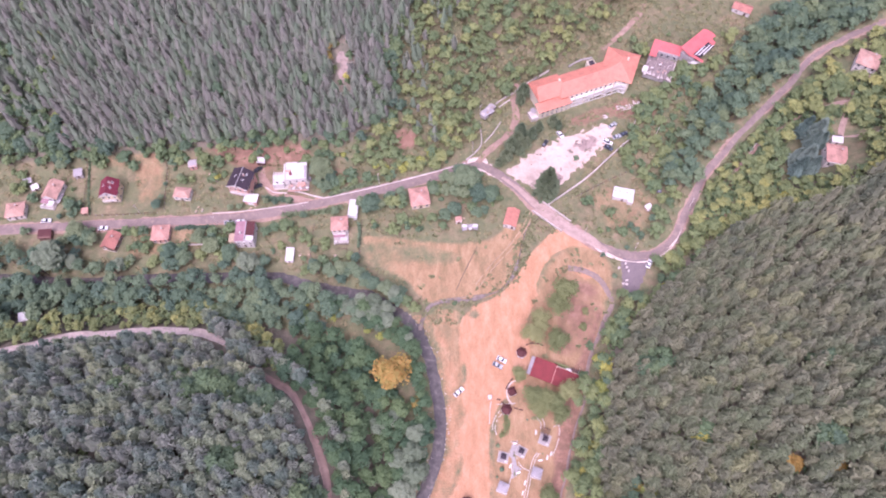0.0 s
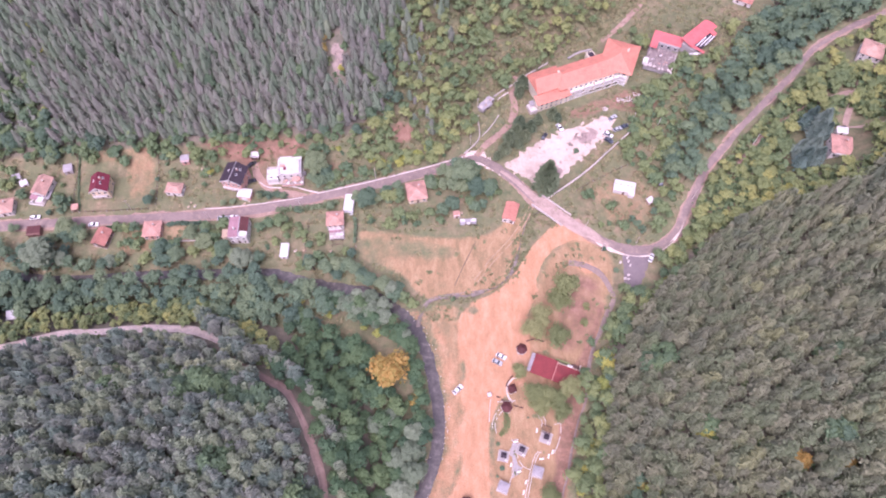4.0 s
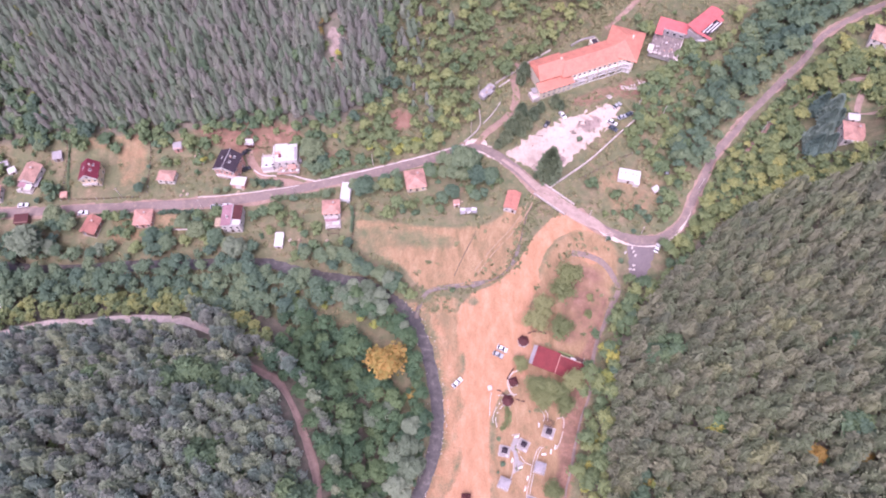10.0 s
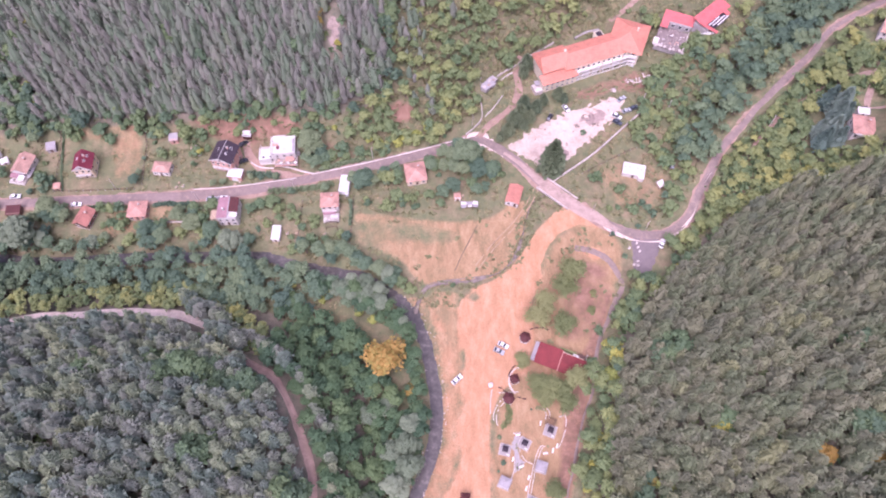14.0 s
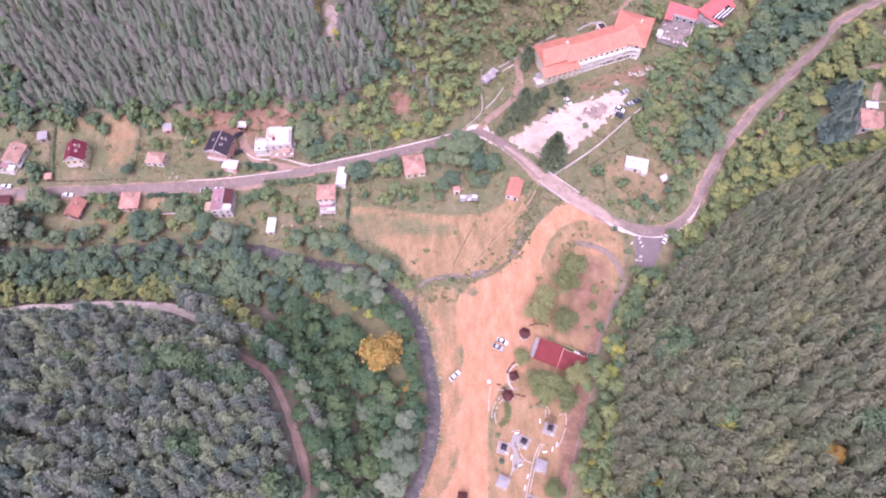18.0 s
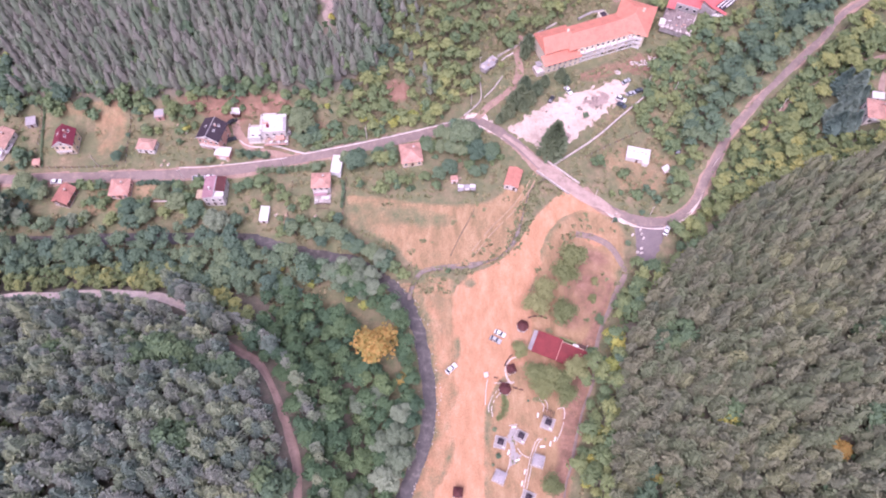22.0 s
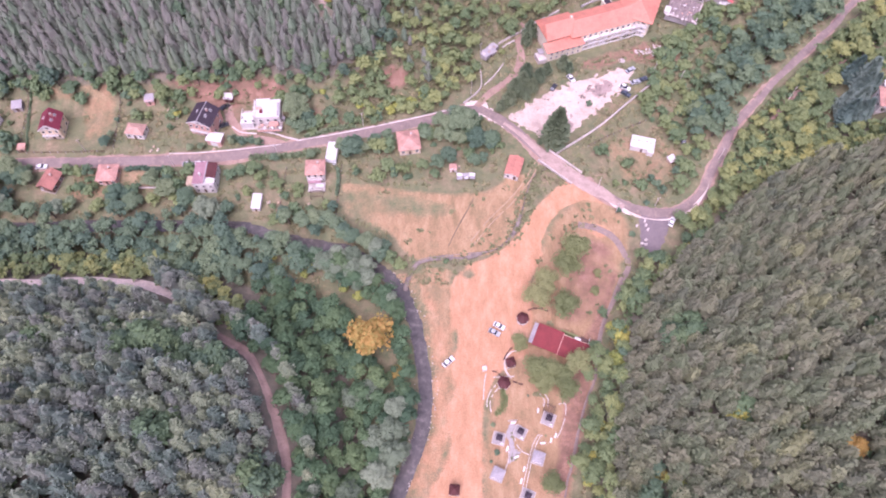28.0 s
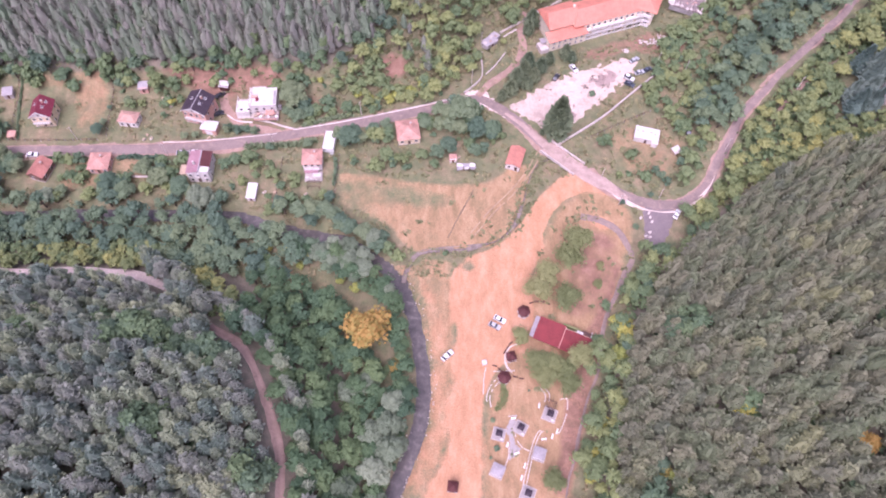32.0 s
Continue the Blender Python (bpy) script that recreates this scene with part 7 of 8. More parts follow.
box("roof", rc, pinkred_sheet, -6.4, -2.6, 5.0, 1.6, 8.6, 0.16, rx=8, rz=14)
box("ceiling_slab", rc, black_sheet, 0.9, -1.8, 3.9, 12.6, 4.6, 0.25)
for k, (bx, by, bl) in enumerate(((-0.6, -1.3, 8.0), (1.2, -2.5, 9.4), (2.6, -3.7, 8.2))):
    box("rafter", rc, white_trim, bx, by, 4.3, bl, 0.5, 0.22, rz=3)
for k in range(3):
    box("prop", rc, white_trim, -8.6 + 1.3 * k, -3.4 - 0.6 * k, 3.2, 4.2, 0.3, 0.25, rz=-52)
corner = []
for k in range(7):
    a = math.radians(90 - 15 * k)
    corner.append((3.4 * math.cos(a), 6.3 * math.sin(a)))
n = len(corner)
solid("roof_end", rc, pinkred_sheet, [(8.7 + x, -0.7 + y, 4.66 + 0.25 * (y - 0.1) + dz) for dz in (-0.08, 0.08) for x, y in [(0, 0)] + corner],
      [tuple(range(n, -1, -1)), tuple(range(n + 1, 2 * n + 2))] + [(i, (i + 1) % (n + 1), n + 1 + (i + 1) % (n + 1), n + 1 + i) for i in range(n + 1)], label="rounded end of the red sheet roof")
for k in range(4):
    window(rc, -5 + 3.3 * k, -2.75, 2.2, 1.5, 1.4, sill=False)

# ---- the park restaurant ----
rs = thing("restaurant", 42.2, 77.6, -22.5, "low restaurant with a deep red sheet roof among park trees", "restaurant")
box("wall", rs, cream_wall, 0, 0, 1.0, 16.4, 6.6, 3.6)
box("roof", rs, maroon_sheet, -4.5, -0.4, 3.25, 9.0, 8.0, 0.16, rx=8, label="deep red sheet roof slope")
box("roof", rs, maroon_sheet, 4.6, -0.9, 3.25, 9.1, 7.2, 0.16, rx=8)
box("seam", rs, pink_wall, 0.05, -0.6, 3.42, 0.22, 8.0, 0.1, rx=8)
box("canopy", rs, grey_sheet, -9.7, -0.2, 2.75, 1.5, 7.6, 0.12, ry=-6)
box("veranda_floor", rs, concrete, 5.2, 4.0, 0.2, 9.4, 2.6, 0.5)
box("veranda_screen", rs, hedge_leaf, 1.8, 4.6, 1.3, 6.0, 0.6, 2.4)
box("veranda_screen", rs, dark_wood, 7.0, 4.2, 1.2, 3.0, 1.6, 2.2)
for k in range(4):
    box("post", rs, dark_wood, 1.0 + 2.8 * k, 5.1, 1.4, 0.15, 0.15, 2.8)
box("veranda_rail", rs, white_trim, 8.8, 4.4, 1.5, 0.15, 2.6, 1.2)
box("cooler", rs, white_trim, 5.3, 3.4, 3.0, 1.2, 0.7, 0.7)
box("cooler", rs, white_trim, 4.2, 3.5, 3.0, 0.7, 0.6, 0.6)
for k in range(5):
    window(rs, -6.4 + 3.2 * k, -3.34, 1.5, 1.6, 1.2, sill=False)


def gazebo(x, y, turn, r, sides, roof, label, open_side=True):
    e = thing("gazebo", x, y, turn, label, "gazebo", "park gazebos")
    bm = bmesh.new()
    bmesh.ops.create_cone(bm, cap_ends=True, segments=sides, radius1=r, radius2=0.08, depth=r * 0.55)
    bmesh.ops.translate(bm, verts=bm.verts, vec=(0, 0, 2.25 + r * 0.275))
    part("roof", bm, roof, e)
    cylinder("finial", e, dark_wood, 0, 0, 2.3 + r * 0.55, 0.08, 0.3, 6)
    cylinder("floor", e, concrete, 0, 0, 0.02, r * 0.95, 0.24, sides)
    for k in range(sides):
        a = 6.283 * k / sides
        cylinder("post", e, dark_wood, math.cos(a) * r * 0.82, math.sin(a) * r * 0.82, 1.15, 0.07, 2.3, 6)
    for k in range(sides - 1):
        a = 6.283 * (k + 0.5) / sides
        box("bench", e, dark_wood, math.cos(a) * r * 0.6, math.sin(a) * r * 0.6, 0.45, 0.35, r * 0.75, 0.08, rz=math.degrees(a))
    cylinder("table", e, dark_wood, 0, 0, 0.72, r * 0.28, 0.07, 10)
    cylinder("table_leg", e, dark_wood, 0, 0, 0.4, 0.07, 0.6, 6)
    return e


gazebo(29.9, 86.8, 10, 2.3, 6, umber_tile, "hexagonal park gazebo with a dark red roof")
gazebo(22.6, 63.8, 20, 2.3, 6, umber_tile, "hexagonal park gazebo with a dark red roof")
gazebo(25.1, 70.9, 62, 2.2, 4, umber_tile, "small square park gazebo with a dark brown-red roof")
gazebo(6.2, 30.0, 40, 2.3, 4, umber_tile, "small square park gazebo with a dark brown-red roof")


def pavilion(x, y, turn, side, dark, label):
    e = thing("pavilion", x, y, turn, label, "pavilion", "paved picnic places")
    box("platform", e, grey_paving, 0, 0, 0.05, side, side, 0.5)
    for s in (-1, 1):
        box("kerb", e, concrete, 0, s * side / 2, 0.2, side + 0.2, 0.22, 0.4)
        box("kerb", e, concrete, s * side / 2, 0, 0.2, 0.22, side - 0.2, 0.4)
    if dark:
        for sx in (-0.75, 0.75):
            for sy in (-0.75, 0.75):
                box("post", e, dark_wood, sx, sy, 1.1, 0.14, 0.14, 2.0)
        hip_roof(e, black_sheet, 1.5, 1.5, 2.1, 0.6, 0.25)
        box("bench", e, white_trim, side * 0.32, -side * 0.36, 0.5, 0.9, 0.4, 0.12)
        box("table", e, dark_wood, 0, 0, 0.85, 1.0, 0.7, 0.08)
    else:
        for sx in (-0.4, 0.4):
            for sy in (-0.4, 0.4):
                box("post", e, dark_wood, sx * side, sy * side, 1.2, 0.14, 0.14, 2.2)
        hip_roof(e, grey_sheet, side * 0.86, side * 0.86, 2.3, 0.5, 0.1)
        box("fascia", e, white_trim, 0, -side * 0.46, 2.25, side * 0.9, 0.08, 0.2)
    return e


pavilion(20.5, 46.0, -14, 3.9, True, "paved grey picnic place with a small dark-roofed shelter")
pavilion(27.4, 48.0, -28, 3.9, True, "paved grey picnic place with a small dark-roofed shelter")
pavilion(32.7, 40.0, -18, 4.0, False, "picnic pavilion with a pale grey sheet roof")
pavilion(19.8, 34.9, -24, 4.0, False, "picnic pavilion with a pale grey sheet roof")
pavilion(36.8, 52.4, -22, 4.2, True, "paved grey picnic place with a small dark-roofed shelter")
pavilion(28.8, 28.5, -22, 4.2, True, "paved grey picnic place with a small dark-roofed shelter")
pt = thing("pergola", 37.0, 55.2, -22, "dark slatted pergola beside a paved place", "pergola")
for sx in (-1.6, 1.6):
    for sy in (-1.2, 1.2):
        box("post", pt, dark_wood, sx, sy, 1.1, 0.14, 0.14, 2.3)
for k in range(7):
    box("slat", pt, dark_wood, -1.6 + 0.53 * k, 0, 2.3, 0.14, 3.2, 0.12)
for sy in (-1.2, 1.2):
    box("beam", pt, dark_wood, 0, sy, 2.18, 3.6, 0.14, 0.14)

patch("park_paving", [(23.8, 51.3), (26.2, 51.7), (27, 50.2), (25.4, 47.2), (25.9, 43.7), (28.4, 41.4), (25.7, 39.4), (23.6, 37.9), (22.6, 35), (21.6, 34.8), (22.8, 38.5), (23.4, 43.1), (22.4, 48.3)],
      grey_paving, 0.1, 0.5, "small square of pale grey paving in the park", "paving", ragged=0.12)


def stone_row(line, label, length=0.9, wide=0.34, tall=0.3, mat=None, name="kerb_row", gap=0.12, group="stone borders"):
    """A border of single stones laid end to end."""
    p = spline(line, 0.2)
    seg = np.hypot(*np.diff(p, axis=0).T)
    s = np.concatenate([[0], np.cumsum(seg)])
    x0, y0 = p[0]
    e = thing(name, x0, y0, 0, label, "border", group)
    z0 = zg(x0, y0)
    rr = random.Random(int(x0 * 7))
    for k, t in enumerate(np.arange(length / 2, s[-1], length + gap)):
        x, y = np.interp(t, s, p[:, 0]), np.interp(t, s, p[:, 1])
        x2, y2 = np.interp(t + 0.1, s, p[:, 0]), np.interp(t + 0.1, s, p[:, 1])
        a = math.degrees(math.atan2(y2 - y, x2 - x)) if t + 0.1 < s[-1] else a
        if rr.random() < 0.94:
            box("stone", e, mat or stone_white, x - x0 + rr.uniform(-0.05, 0.05), y - y0 + rr.uniform(-0.05, 0.05), float(height(x, y)) - z0 + tall * 0.35, length, wide, tall, rz=a + rr.uniform(-4, 4), bevel=0.05)
    return e


for line in ([(25.7, 47.2), (25.9, 44.9), (27.6, 42.3), (30.2, 40.9)], [(19.9, 63.5), (18, 61), (17, 57.9), (17.2, 54.8)], [(20.9, 62.6), (19, 60.4), (18, 57.6), (18.3, 54.4)], [(16.9, 67.6), (16.2, 64.1), (15.8, 58.5)],
             [(33.7, 47.5), (32.5, 46.4), (30.5, 41.7), (27.1, 29.7), (25.5, 22)], [(34.6, 47.2), (33.4, 46.2), (31.4, 41.5), (28, 29.5)], [(40.4, 57.3), (42.5, 57.6), (42.6, 54.6), (41.1, 49.8), (39, 46.2)],
             [(35.7, 61.3), (37.1, 58.8), (36.7, 56.3)], [(34.4, 61), (35.8, 58.6), (35.4, 56)], [(23.6, 51.6), (26.3, 52)], [(21.4, 34.5), (23.2, 39), (23.6, 43)], [(19.2, 66.2), (22, 66.4), (26, 66.6)]):
    stone_row(line, "low border of pale stones edging a park path")
for x, y, a in ((23.1, 42.8, 70), (25.9, 40.2, 20), (28.2, 36.6, 70), (27.1, 33, 72), (37.2, 45.6, 75), (34.5, 44.6, 5), (25.3, 51, 10), (33.6, 55.1, 80), (38.8, 47.1, 70)):
    e = thing("park_bench", x, y, a, "white-painted park bench on the trodden ground", "bench", "white benches")
    box("seat", e, white_trim, 0, 0, 0.45, 1.7, 0.5, 0.08)
    box("backrest", e, white_trim, 0, 0.28, 0.75, 1.7, 0.07, 0.45)
    for s in (-0.65, 0.65):
        box("leg", e, concrete, s, 0, 0.2, 0.12, 0.45, 0.5)
for x, y, a in ((34.6, 91.1, 5), (36.6, 91.1, -5), (38.4, 90.4, -20), (32.7, 90.6, 20), (25.2, 75.9, 40), (24.1, 74.4, 55), (23.2, 72.9, 65), (19.7, 68.1, -15), (21.4, 66.7, -45), (26.4, 64.5, -20), (28.3, 63.9, -5)):
    e = thing("log_bench", x, y, a, "dark brown log bench set in a curve", "bench", "log benches")
    cylinder("log", e, dark_wood, 0, 0, 0.42, 0.24, 1.5, 9, ry=90)
    for s in (-0.5, 0.5):
        box("leg", e, dark_wood, s, 0, 0.12, 0.2, 0.4, 0.4)
kb = thing("kiosk", 16.3, 68.9, 10, "small white cubic kiosk at the lot's edge", "kiosk")
box("body", kb, white_wall, 0, 0, 0.7, 1.3, 1.3, 1.6)
box("roof", kb, white_sheet, 0, 0, 1.55, 1.5, 1.5, 0.1)

hd = thing("hedge", 21.7, 58, 0, "low crescent-shaped green flower bed", "hedge")
hrng = np.random.default_rng(4)
hp = spline([(0.4, 4.2), (1.0, 1.0), (0.2, -1.8), (-1.8, -4.2)], 0.3)
hw_ = 0.5 + 0.7 * np.sin(np.linspace(0.2, 2.9, len(hp)))
hc = np.vstack([np.c_[hp + hrng.normal(0, 1, hp.shape) * hw_[:, None] * 0.55, hrng.uniform(0.05, 0.4, len(hp))] for _ in range(34)])
hc[:, 2] *= 0.7
put("foliage", mesh_from("foliage", tufts(hc, 0.16, hrng, None, 1.2), np.arange(len(hc) * 4).reshape(-1, 4), (leaf_own["olive"],)), hd)
for x, y, s in ((18.6, 50.1, 0.32), (19.7, 41.4, 0.36), (17.8, 38.7, 0.2), (30.5, 60.0, 0.15)):
    plant(kit_green[0], "shrub", x, y, s, x, "small round green shrub in the park", "shrub", "park shrubs")




def hedge_row(line, wide, tall, label, seed):
    """A clipped or overgrown row of shrubs along a line."""
    p = spline(line, 0.4)
    e = thing("hedge", *line[0], 0, label, "hedge", "garden hedges")
    r = np.random.default_rng(seed)
    c = np.vstack([np.c_[p + r.normal(0, wide * 0.3, p.shape), r.uniform(0.1, tall, len(p))] for _ in range(22)])
    c[:, 2] += ground_height(c[:, 0], c[:, 1]) - e.location.z
    c[:, :2] -= line[0]
    put("foliage", mesh_from("foliage", tufts(c, 0.3, r), np.arange(len(c) * 4).reshape(-1, 4), (leaf_own["garden"],)), e)


hedge_row([(-147.8, 143.6), (-140.8, 143.8), (-134.9, 143.9)], 1.2, 1.4, "dark green hedge between the road and a garden", 1)
hedge_row([(-134.9, 143.4), (-133.4, 143.4)], 2.0, 2.4, "dark green shrub at the end of a hedge", 2)
hedge_row([(-118.6, 144.6), (-113.9, 145.3), (-110, 144.8), (-102.3, 145.2)], 1.4, 1.5, "ragged green hedge beside the road", 3)
hedge_row([(-81.5, 159.0), (-76, 158.6), (-69.2, 157.6)], 2.2, 1.8, "thick dark green hedge above the road", 4)
hedge_row([(-72, 150.4), (-64.6, 150.9), (-53.3, 152.0), (-46.5, 154.0)], 1.8, 2.0, "overgrown green hedge below the road", 5)
hedge_row([(-38.4, 146), (-37.8, 141), (-38.2, 135)], 1.0, 1.2, "tall green hedge between the gardens and the dry field", 6)
hedge_row([(-52, 160.8), (-44, 163.4), (-34, 166.4)], 1.6, 1.4, "green hedge on the bank above the road", 7)


hedge_row([(-162.6, 180), (-163, 172), (-160.8, 161), (-158.6, 152.5)], 0.4, 0.6, "dark green hedge along a dry plot", 8)


def rubble_heap(x, y, r, n, label, mat):
    """A low heap of broken stone."""
    e = thing("rubble_heap", x, y, 0, label, "rubble", "rubble heaps")
    q = random.Random(int(x * 3 + y))
    for k in range(n):
        a, d = q.uniform(0, 6.28), r * math.sqrt(q.random())
        s = q.choice((0.35, 0.5, 0.8))
        box("stone", e, mat, math.cos(a) * d, math.sin(a) * d * 0.7, 0.15 + 0.5 * (1 - d / r) * q.random(), s, s * 0.8, s * 0.6, q.uniform(-30, 30), q.uniform(-30, 30), q.choice((0, 30, 60, 90, 120)), bevel=0.05)


for x, y, r, n in ((84.4, 206.6, 2.2, 26), (88.6, 207, 2.4, 26), (92.3, 210.4, 1.8, 16), (76, 201.6, 1.6, 16), (96.2, 208, 2.0, 16)):
    rubble_heap(x, y, r, n, "low heap of pale broken stone beside the gravel yard", pale_concrete)
for x, y, r, n in ((62, 186, 2.4, 18), (66.5, 182.5, 1.8, 14), (58, 182, 1.4, 10)):
    rubble_heap(x, y, r, n, "low heap of brownish rubble lying on the gravel yard", gully_stone)

# ---- vehicles ----
def car(x, y, turn, paint, label, length=4.3, wide=1.75, tall=1.45, name="car", group="parked cars"):
    """A car: shaped body, glazed cabin, wheels, lamps and bumpers; its nose points along local x."""
    e = thing(name, x, y, turn, label, "car", group)
    e.location.z += 0.12
    L, W = length / 2, wide / 2
    prof = [(-L, 0.35), (-L, 0.78), (-L * 0.92, 0.95), (-L * 0.55, 0.98), (L * 0.32, 0.98), (L * 0.86, 0.86), (L, 0.68), (L, 0.35)]
    n = len(prof)
    v = [(px, -W, pz) for px, pz in prof] + [(px, W, pz) for px, pz in prof]
    f = [tuple(range(n)), tuple(range(2 * n - 1, n - 1, -1))] + [(i, n + i, n + (i + 1) % n, (i + 1) % n) for i in range(n)]
    solid("body", e, paint, v, f)
    c0 = [(-L * 0.82, 0.96), (-L * 0.52, tall - 0.04), (L * 0.08, tall - 0.04), (L * 0.42, 0.96)]
    v = [(px, -W * 0.92 * (1 if pz < 1 else 0.82), pz) for px, pz in c0] + [(px, W * 0.92 * (1 if pz < 1 else 0.82), pz) for px, pz in c0]
    cab = solid("cabin", e, pane_glass, v, [(0, 1, 2, 3), (7, 6, 5, 4), (0, 4, 5, 1), (1, 5, 6, 2), (2, 6, 7, 3), (3, 7, 4, 0)])
    box("roof", e, paint, -L * 0.22, 0, tall, L * 0.64, W * 1.56, 0.06, bevel=0.02)
    for sx in (-L * 0.62, L * 0.62):
        for sy in (-W + 0.08, W - 0.08):
            wh = cylinder("wheel", e, rubber, sx, sy, 0.32, 0.32, 0.2, 14, rx=90)
            cylinder("rim", wh, steel, 0, 0, 0, 0.2, 0.22, 10)
    for sy in (-W * 0.7, W * 0.7):
        box("headlight", e, white_trim, L - 0.03, sy, 0.68, 0.08, 0.3, 0.14, bevel=0)
        box("tail_light", e, car_paint["red"], -L + 0.02, sy, 0.78, 0.08, 0.25, 0.16, bevel=0)
        box("mirror", e, paint, L * 0.3, sy * 1.5, 1.0, 0.12, 0.18, 0.12, bevel=0)
    box("bumper", e, rubber, L - 0.02, 0, 0.42, 0.12, wide * 0.94, 0.2)
    box("bumper", e, rubber, -L + 0.02, 0, 0.42, 0.12, wide * 0.94, 0.2)
    return e


for x, y, a, p, lab, ln in ((4.2, 71.2, 42, "white", "white estate car parked at the edge of the dirt lot", 4.6), (21.7, 84.2, -28, "white", "white hatchback parked on the dirt lot", 4.2),
                            (20.0, 81.9, -28, "silver", "silver-blue hatchback parked on the dirt lot", 4.2), (86.4, 124.6, 62, "white", "white car parked on the dead-end road", 4.2),
                            (-177, 149.2, 4, "white", "white car parked on the roadside", 4.4),
                            (-151.0, 145.2, 4, "white", "white car standing on the roadside", 4.2), (-95.7, 147.2, 3, "silver", "silver car parked outside the mauve house", 4.3),
                            (-91.0, 147.5, 3, "white", "white car parked outside the mauve house", 4.3), (46.7, 186.7, 60, "dark", "dark car at the edge of the gravel yard", 4.0),
                            (54.1, 191.2, -60, "white", "white car at the edge of the gravel yard", 4.4), (79, 195.8, 35, "silver", "grey car parked at the gravel yard's end", 4.4),
                            (75.4, 186.0, -30, "white", "white van parked at the gravel yard's end", 4.8), (75.4, 182.8, -35, "blue", "dark blue car parked at the gravel yard's end", 4.3),
                            (83.6, 190.6, 25, "blue", "blue-grey car parked by the yard wall", 4.2), (80.2, 189.0, 20, "silver", "silver car parked by the yard wall", 4.2),
                            (95, 159.3, 80, "blue", "old blue car standing in the meadow", 4.0), (-85.6, 174.4, 40, "dark", "dark car parked in the yard", 4.2),
                            (-84.9, 165.6, 20, "dark", "dark car parked beside the brick house", 4.0), (167.1, 171.6, 10, "dark", "dark car parked above the hillside house", 4.3)):
    car(x, y, a, car_paint[p], lab, ln, tall=1.9 if "van" in lab else 1.45)

for x, y, a in ((76.5, 125, 60), (76.8, 123.3, 60), (77.3, 121.6, 60), (76.1, 117.4, 10), (74.5, 115.9, 0), (75.9, 115.6, 10), (73.4, 123.0, 50)):
    e = thing("concrete_block", x, y, a, "pale concrete block barring the dead-end road", "block", "concrete blocks")
    box("block", e, pale_concrete, 0, 0, 0.45, 1.1, 0.75, 0.75, bevel=0.08)

# ---- walls, bridge, poles ----
def low_wall(name, line, thick, tall, mat, label, lift=0.0):
    p = spline(line, 1.5)
    d = np.gradient(p, axis=0)
    n = np.stack([-d[:, 1], d[:, 0]], 1) / np.hypot(d[:, 0], d[:, 1])[:, None] * thick / 2
    z = height(p[:, 0], p[:, 1]) + lift
    L, R_ = p - n, p + n
    v = np.stack([np.c_[L, z - 0.6], np.c_[L, z + tall], np.c_[R_, z + tall], np.c_[R_, z - 0.6]], 1).reshape(-1, 3)
    i = np.arange(len(p) - 1) * 4
    f = np.vstack([np.stack([i + a, i + b, i + b + 4, i + a + 4], 1) for a, b in ((0, 1), (1, 2), (2, 3), (3, 0))])
    return tagged(new(name, mesh_from(name, v, f, (mat,))), label, "wall", kind="structure")


low_wall("wall_hotel", [(9.7, 178.3), (13.1, 181.5), (16.8, 186.4), (17.2, 192), (16.7, 197.8), (17.2, 199.6)], 0.4, 1.0, concrete, "weathered boundary wall below the hotel")
low_wall("wall_drive", [(18.4, 187.9), (22.8, 193.4), (26.7, 199.8)], 0.3, 0.8, pale_concrete, "low broken wall beside the hotel drive")
low_wall("wall_slope", [(24.7, 210.2), (29.5, 214.2), (34.5, 217.9), (39.6, 222.2), (52.0, 230.4)], 0.4, 1.2, concrete, "pale retaining wall on the slope behind the hotel")
low_wall("wall_ruin", [(26.4, 208.6), (29.0, 211.0), (31.8, 213.2)], 0.4, 0.9, pale_concrete, "broken pale wall beside the hotel drive")
low_wall("wall_yard", [(45.6, 153.9), (62.9, 166.2), (76, 178.4), (88.6, 190.1)], 0.4, 1.3, pale_concrete, "long pale wall bounding the gravel yard")
low_wall("wall_terrace", [(62, 233), (68, 236.5), (74, 238)], 0.5, 1.4, grey_wall, "grey terrace wall behind the hotel")
low_wall("wall_garden", [(-119.8, 137.4), (-114.3, 137), (-106, 137.1)], 0.3, 0.9, pale_concrete, "pale garden wall behind the pink house")
low_wall("kerb_road", [(-104, 152.2), (-95, 152.6), (-80.6, 154.2), (-70.6, 155.6), (-61.5, 157.1)], 0.4, 0.25, pale_concrete, "pale kerb wall along the road")
low_wall("kerb_upper", [(-55.5, 158.9), (-44, 161.6), (-32.6, 164.4), (-20.4, 167.8), (-5.6, 172.1), (9.4, 176.9)], 0.55, 0.35, pale_concrete, "pale kerb wall along the upper side of the road")
low_wall("wall_loop", [(-81.6, 165.4), (-77.6, 162.6), (-71.5, 162.0)], 0.4, 0.5, pale_concrete, "pale kerb wall round the yard track")
low_wall("wall_fork", [(-70.2, 163.2), (-65.0, 162.2), (-59.7, 160.4), (-55.0, 159.2)], 0.4, 0.7, pale_concrete, "pale retaining wall above the yard track")
br = thing("bridge", 46.6, 148.2, -41.5, "short concrete road bridge with pale parapets over the gully", "bridge", z=float(height(46.6, 148.2)))
box("deck", br, road_dust, 0, 0, 0.05, 15.5, 6.4, 0.36)
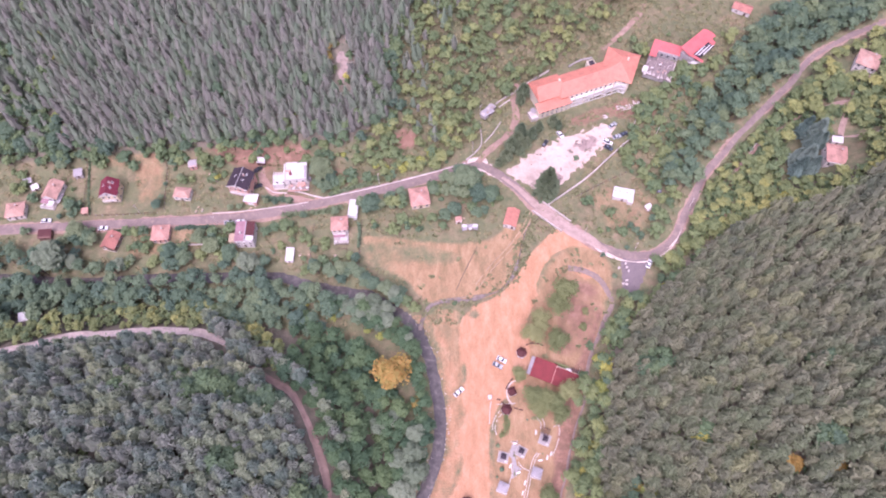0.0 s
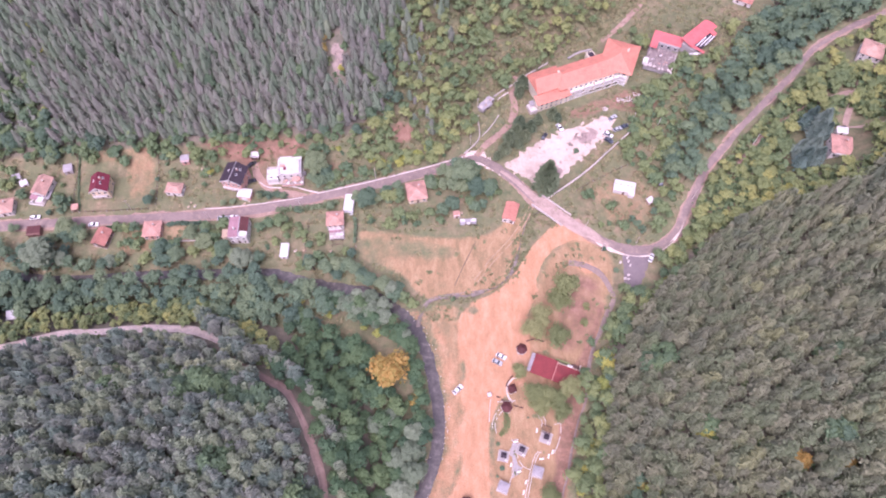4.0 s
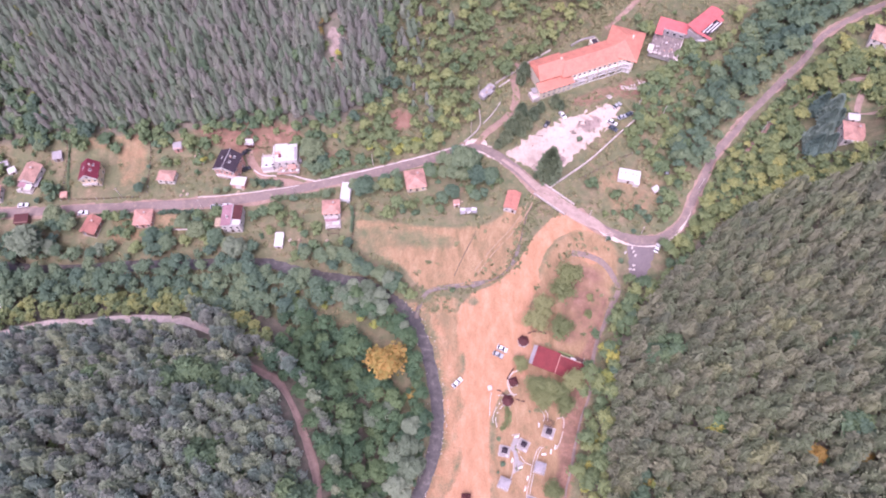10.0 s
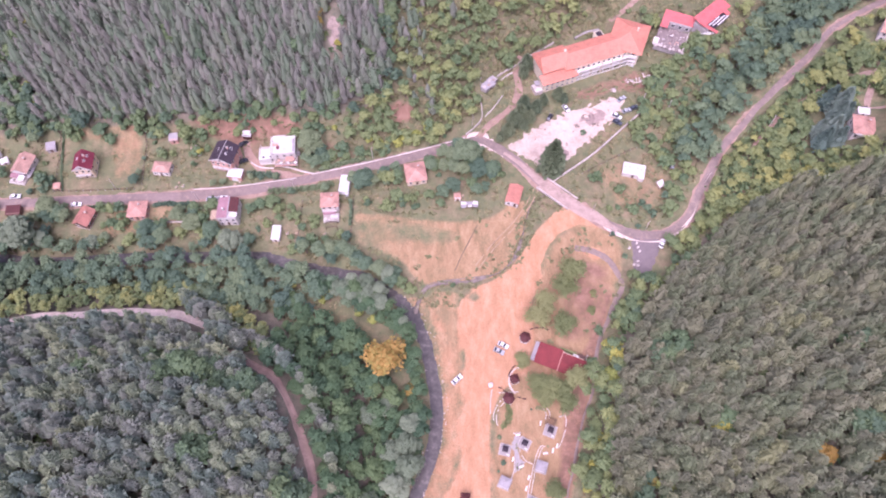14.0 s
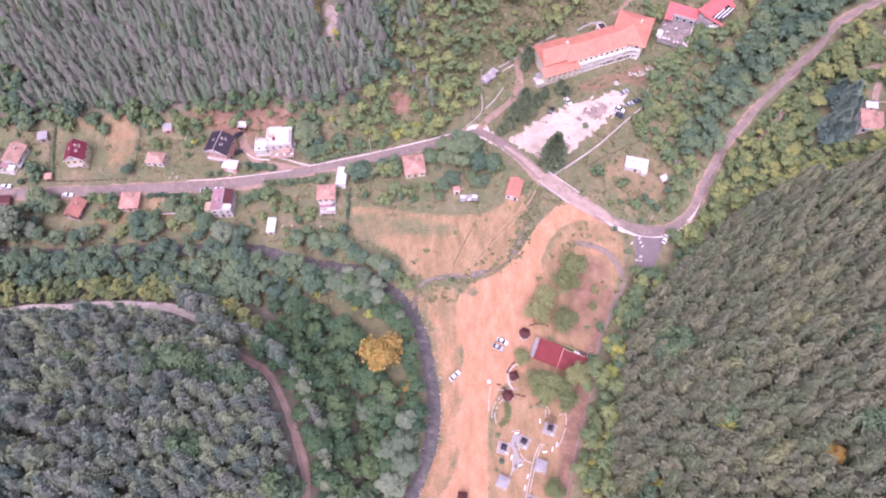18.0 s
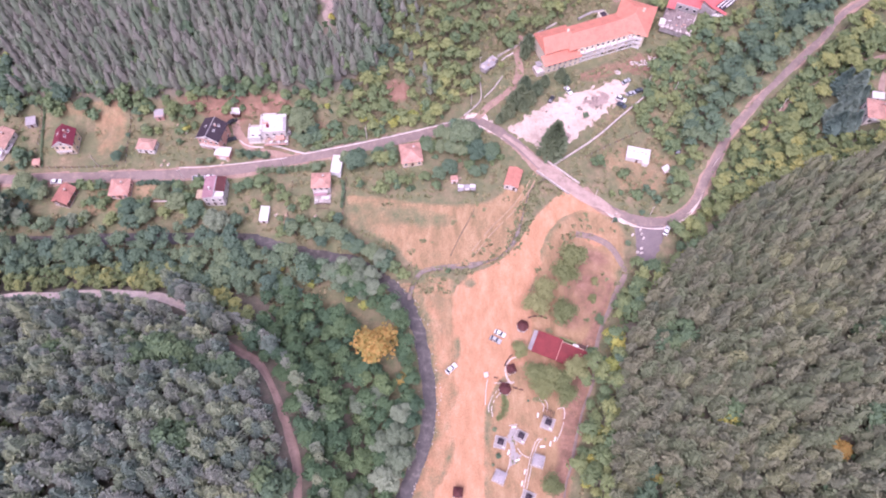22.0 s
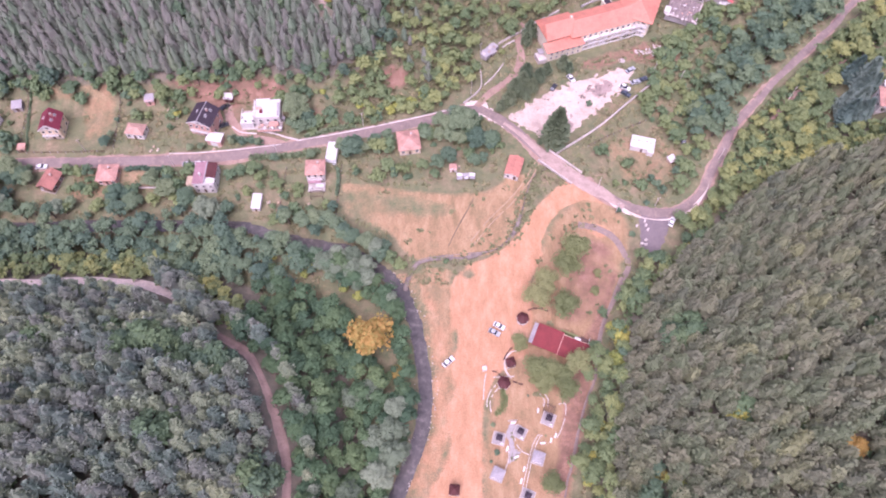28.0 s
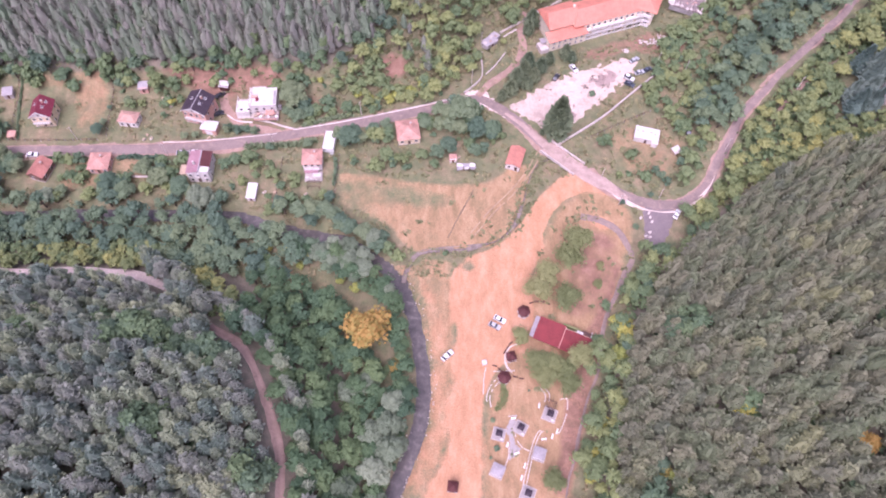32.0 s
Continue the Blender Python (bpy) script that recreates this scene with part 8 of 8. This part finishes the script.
for s in (-3.3, 3.3):
    rail = box("parapet", br, pale_concrete, 0, s, 0.55, 16.2, 0.4, 1.0)
    for k in range(5):
        box("post", rail, concrete, -7.6 + 3.8 * k, 0, 0.1, 0.5, 0.55, 1.1)
for s in (-6.4, 6.4):
    box("abutment", br, concrete, s, 0, -1.0, 1.2, 6.6, 2.0)


def pole(x, y, tall, label="grey concrete lamp post by the road"):
    e = thing("utility_pole", x, y, x * 7 % 90, label, "utility pole", "roadside poles")
    cylinder("pole", e, pale_concrete, 0, 0, tall / 2 - 0.3, 0.14, tall, 8, 0.09)
    box("crossarm", e, concrete, 0, 0, tall - 0.7, 1.4, 0.12, 0.12)
    for s in (-0.6, 0, 0.6):
        cylinder("insulator", e, white_trim, s, 0, tall - 0.55, 0.06, 0.22, 6)


for x, y, t in ((12.8, 183.5, 8), (16.9, 204, 7), (-136, 152.5, 8), (-101, 146.4, 8), (-30, 166.8, 8), (-62, 152.0, 7), (66, 128.5, 7), (60.5, 139.5, 6), (98, 189, 8), (106.2, 149.5, 7), (87.5, 193, 8), (81, 131.5, 6), (170.2, 194.6, 8), (133.1, 170.5, 8)):
    pole(x, y, t, "pale concrete utility pole beside the road")



def fence(line, label, gap=3.0, tall=1.3):
    """A post-and-wire garden fence."""
    p = spline(line, 0.5)
    s = np.concatenate([[0], np.cumsum(np.hypot(*np.diff(p, axis=0).T))])
    x0, y0 = p[0]
    e = thing("fence", x0, y0, 0, label, "fence", "plot fences")
    z0 = zg(x0, y0)
    spots = [(np.interp(t, s, p[:, 0]), np.interp(t, s, p[:, 1])) for t in np.arange(0, s[-1] + 0.01, gap)]
    spots = [(x, y, zg(x, y)) for x, y in spots]
    for x, y, z in spots:
        box("post", e, grey_wall, x - x0, y - y0, z - z0 + tall / 2 - 0.2, 0.14, 0.14, tall + 0.4, bevel=0)
    for (x, y, z), (x2, y2, zz) in zip(spots, spots[1:]):
        L = math.dist((x, y, z), (x2, y2, zz))
        a = math.degrees(math.atan2(y2 - y, x2 - x))
        up = -math.degrees(math.asin((zz - z) / L))
        for k in (0.45, 1.0):
            box("rail", e, dark_wood, (x + x2) / 2 - x0, (y + y2) / 2 - y0, (z + zz) / 2 - z0 + tall * k, L, 0.06, 0.1, 0, up, a, bevel=0)
    return e


fence([(-164, 181), (-163, 166), (-161.5, 151.5)], "post fence along a dry plot")
fence([(-127.5, 181.5), (-126.8, 168), (-125.5, 153)], "post fence along a dry plot")
fence([(-161.5, 151.5), (-145, 151.8), (-126, 152.6)], "post fence between a plot and the road")
fence([(58, 157), (70, 163.5), (84, 170.5)], "weathered post fence across the meadow")
fence([(-38, 124), (-37.6, 132), (-37.2, 142), (-37, 150)], "post fence between the gardens and the dry field")
fence([(-104.5, 146), (-104.5, 138), (-105, 131)], "post fence between two gardens")
fence([(-58, 146), (-58.5, 138), (-59, 128)], "post fence between two gardens")

# clutter in gardens and on the river bank
crng = random.Random(12)
for k in range(26):
    x, y = crng.choice([(-180, 160), (-46, 131), (-60, 133), (-78, 168), (-110, 154), (8, 147), (70, 192), (92, 205), (-104, 172), (-88, 157)])
    x, y = x + crng.uniform(-4, 4), y + crng.uniform(-3, 3)
    e = thing("crate", x, y, crng.uniform(0, 90), "pale crate lying in a garden", "crate", "garden clutter")
    box("body", e, crng.choice((pale_wood, white_trim, concrete)), 0, 0, 0.25, crng.choice((0.8, 1.2)), 0.7, 0.6)
    box("lid", e, pale_wood, 0, 0, 0.58, 0.9, 0.75, 0.07)
sp = spline(RIVER[11:20], 0.55)
sv, sf, k = [], [], 0
srng = np.random.default_rng(6)
for x, y in sp[::1]:
    side = srng.choice([-1, 1]) * srng.uniform(2.0, 3.8)
    if srng.uniform() < 0.4:
        r = srng.uniform(0.1, 0.36)
        t = srng.normal(0, 1, (6, 3)) * 0.18 + np.array([(1, 0, 0), (-1, 0, 0), (0, 1, 0), (0, -1, 0), (0, 0, 0.8), (0, 0, -0.8)])
        px, py = x + side, y + srng.uniform(-0.5, 0.5)
        sv.append(t * r + (px, py, max(zg(px, py), float(height(px, py)) - 1.0) + 0.1))
        sf.append(np.array([(0, 2, 4), (2, 1, 4), (1, 3, 4), (3, 0, 4), (2, 0, 5), (1, 2, 5), (3, 1, 5), (0, 3, 5)]) + k)
        k += 6
tagged(new("river_stones", mesh_from("river_stones", np.vstack(sv), np.vstack(sf), (stone_white,))), "pale stones strewn along the river margins", "stones", kind="stuff")
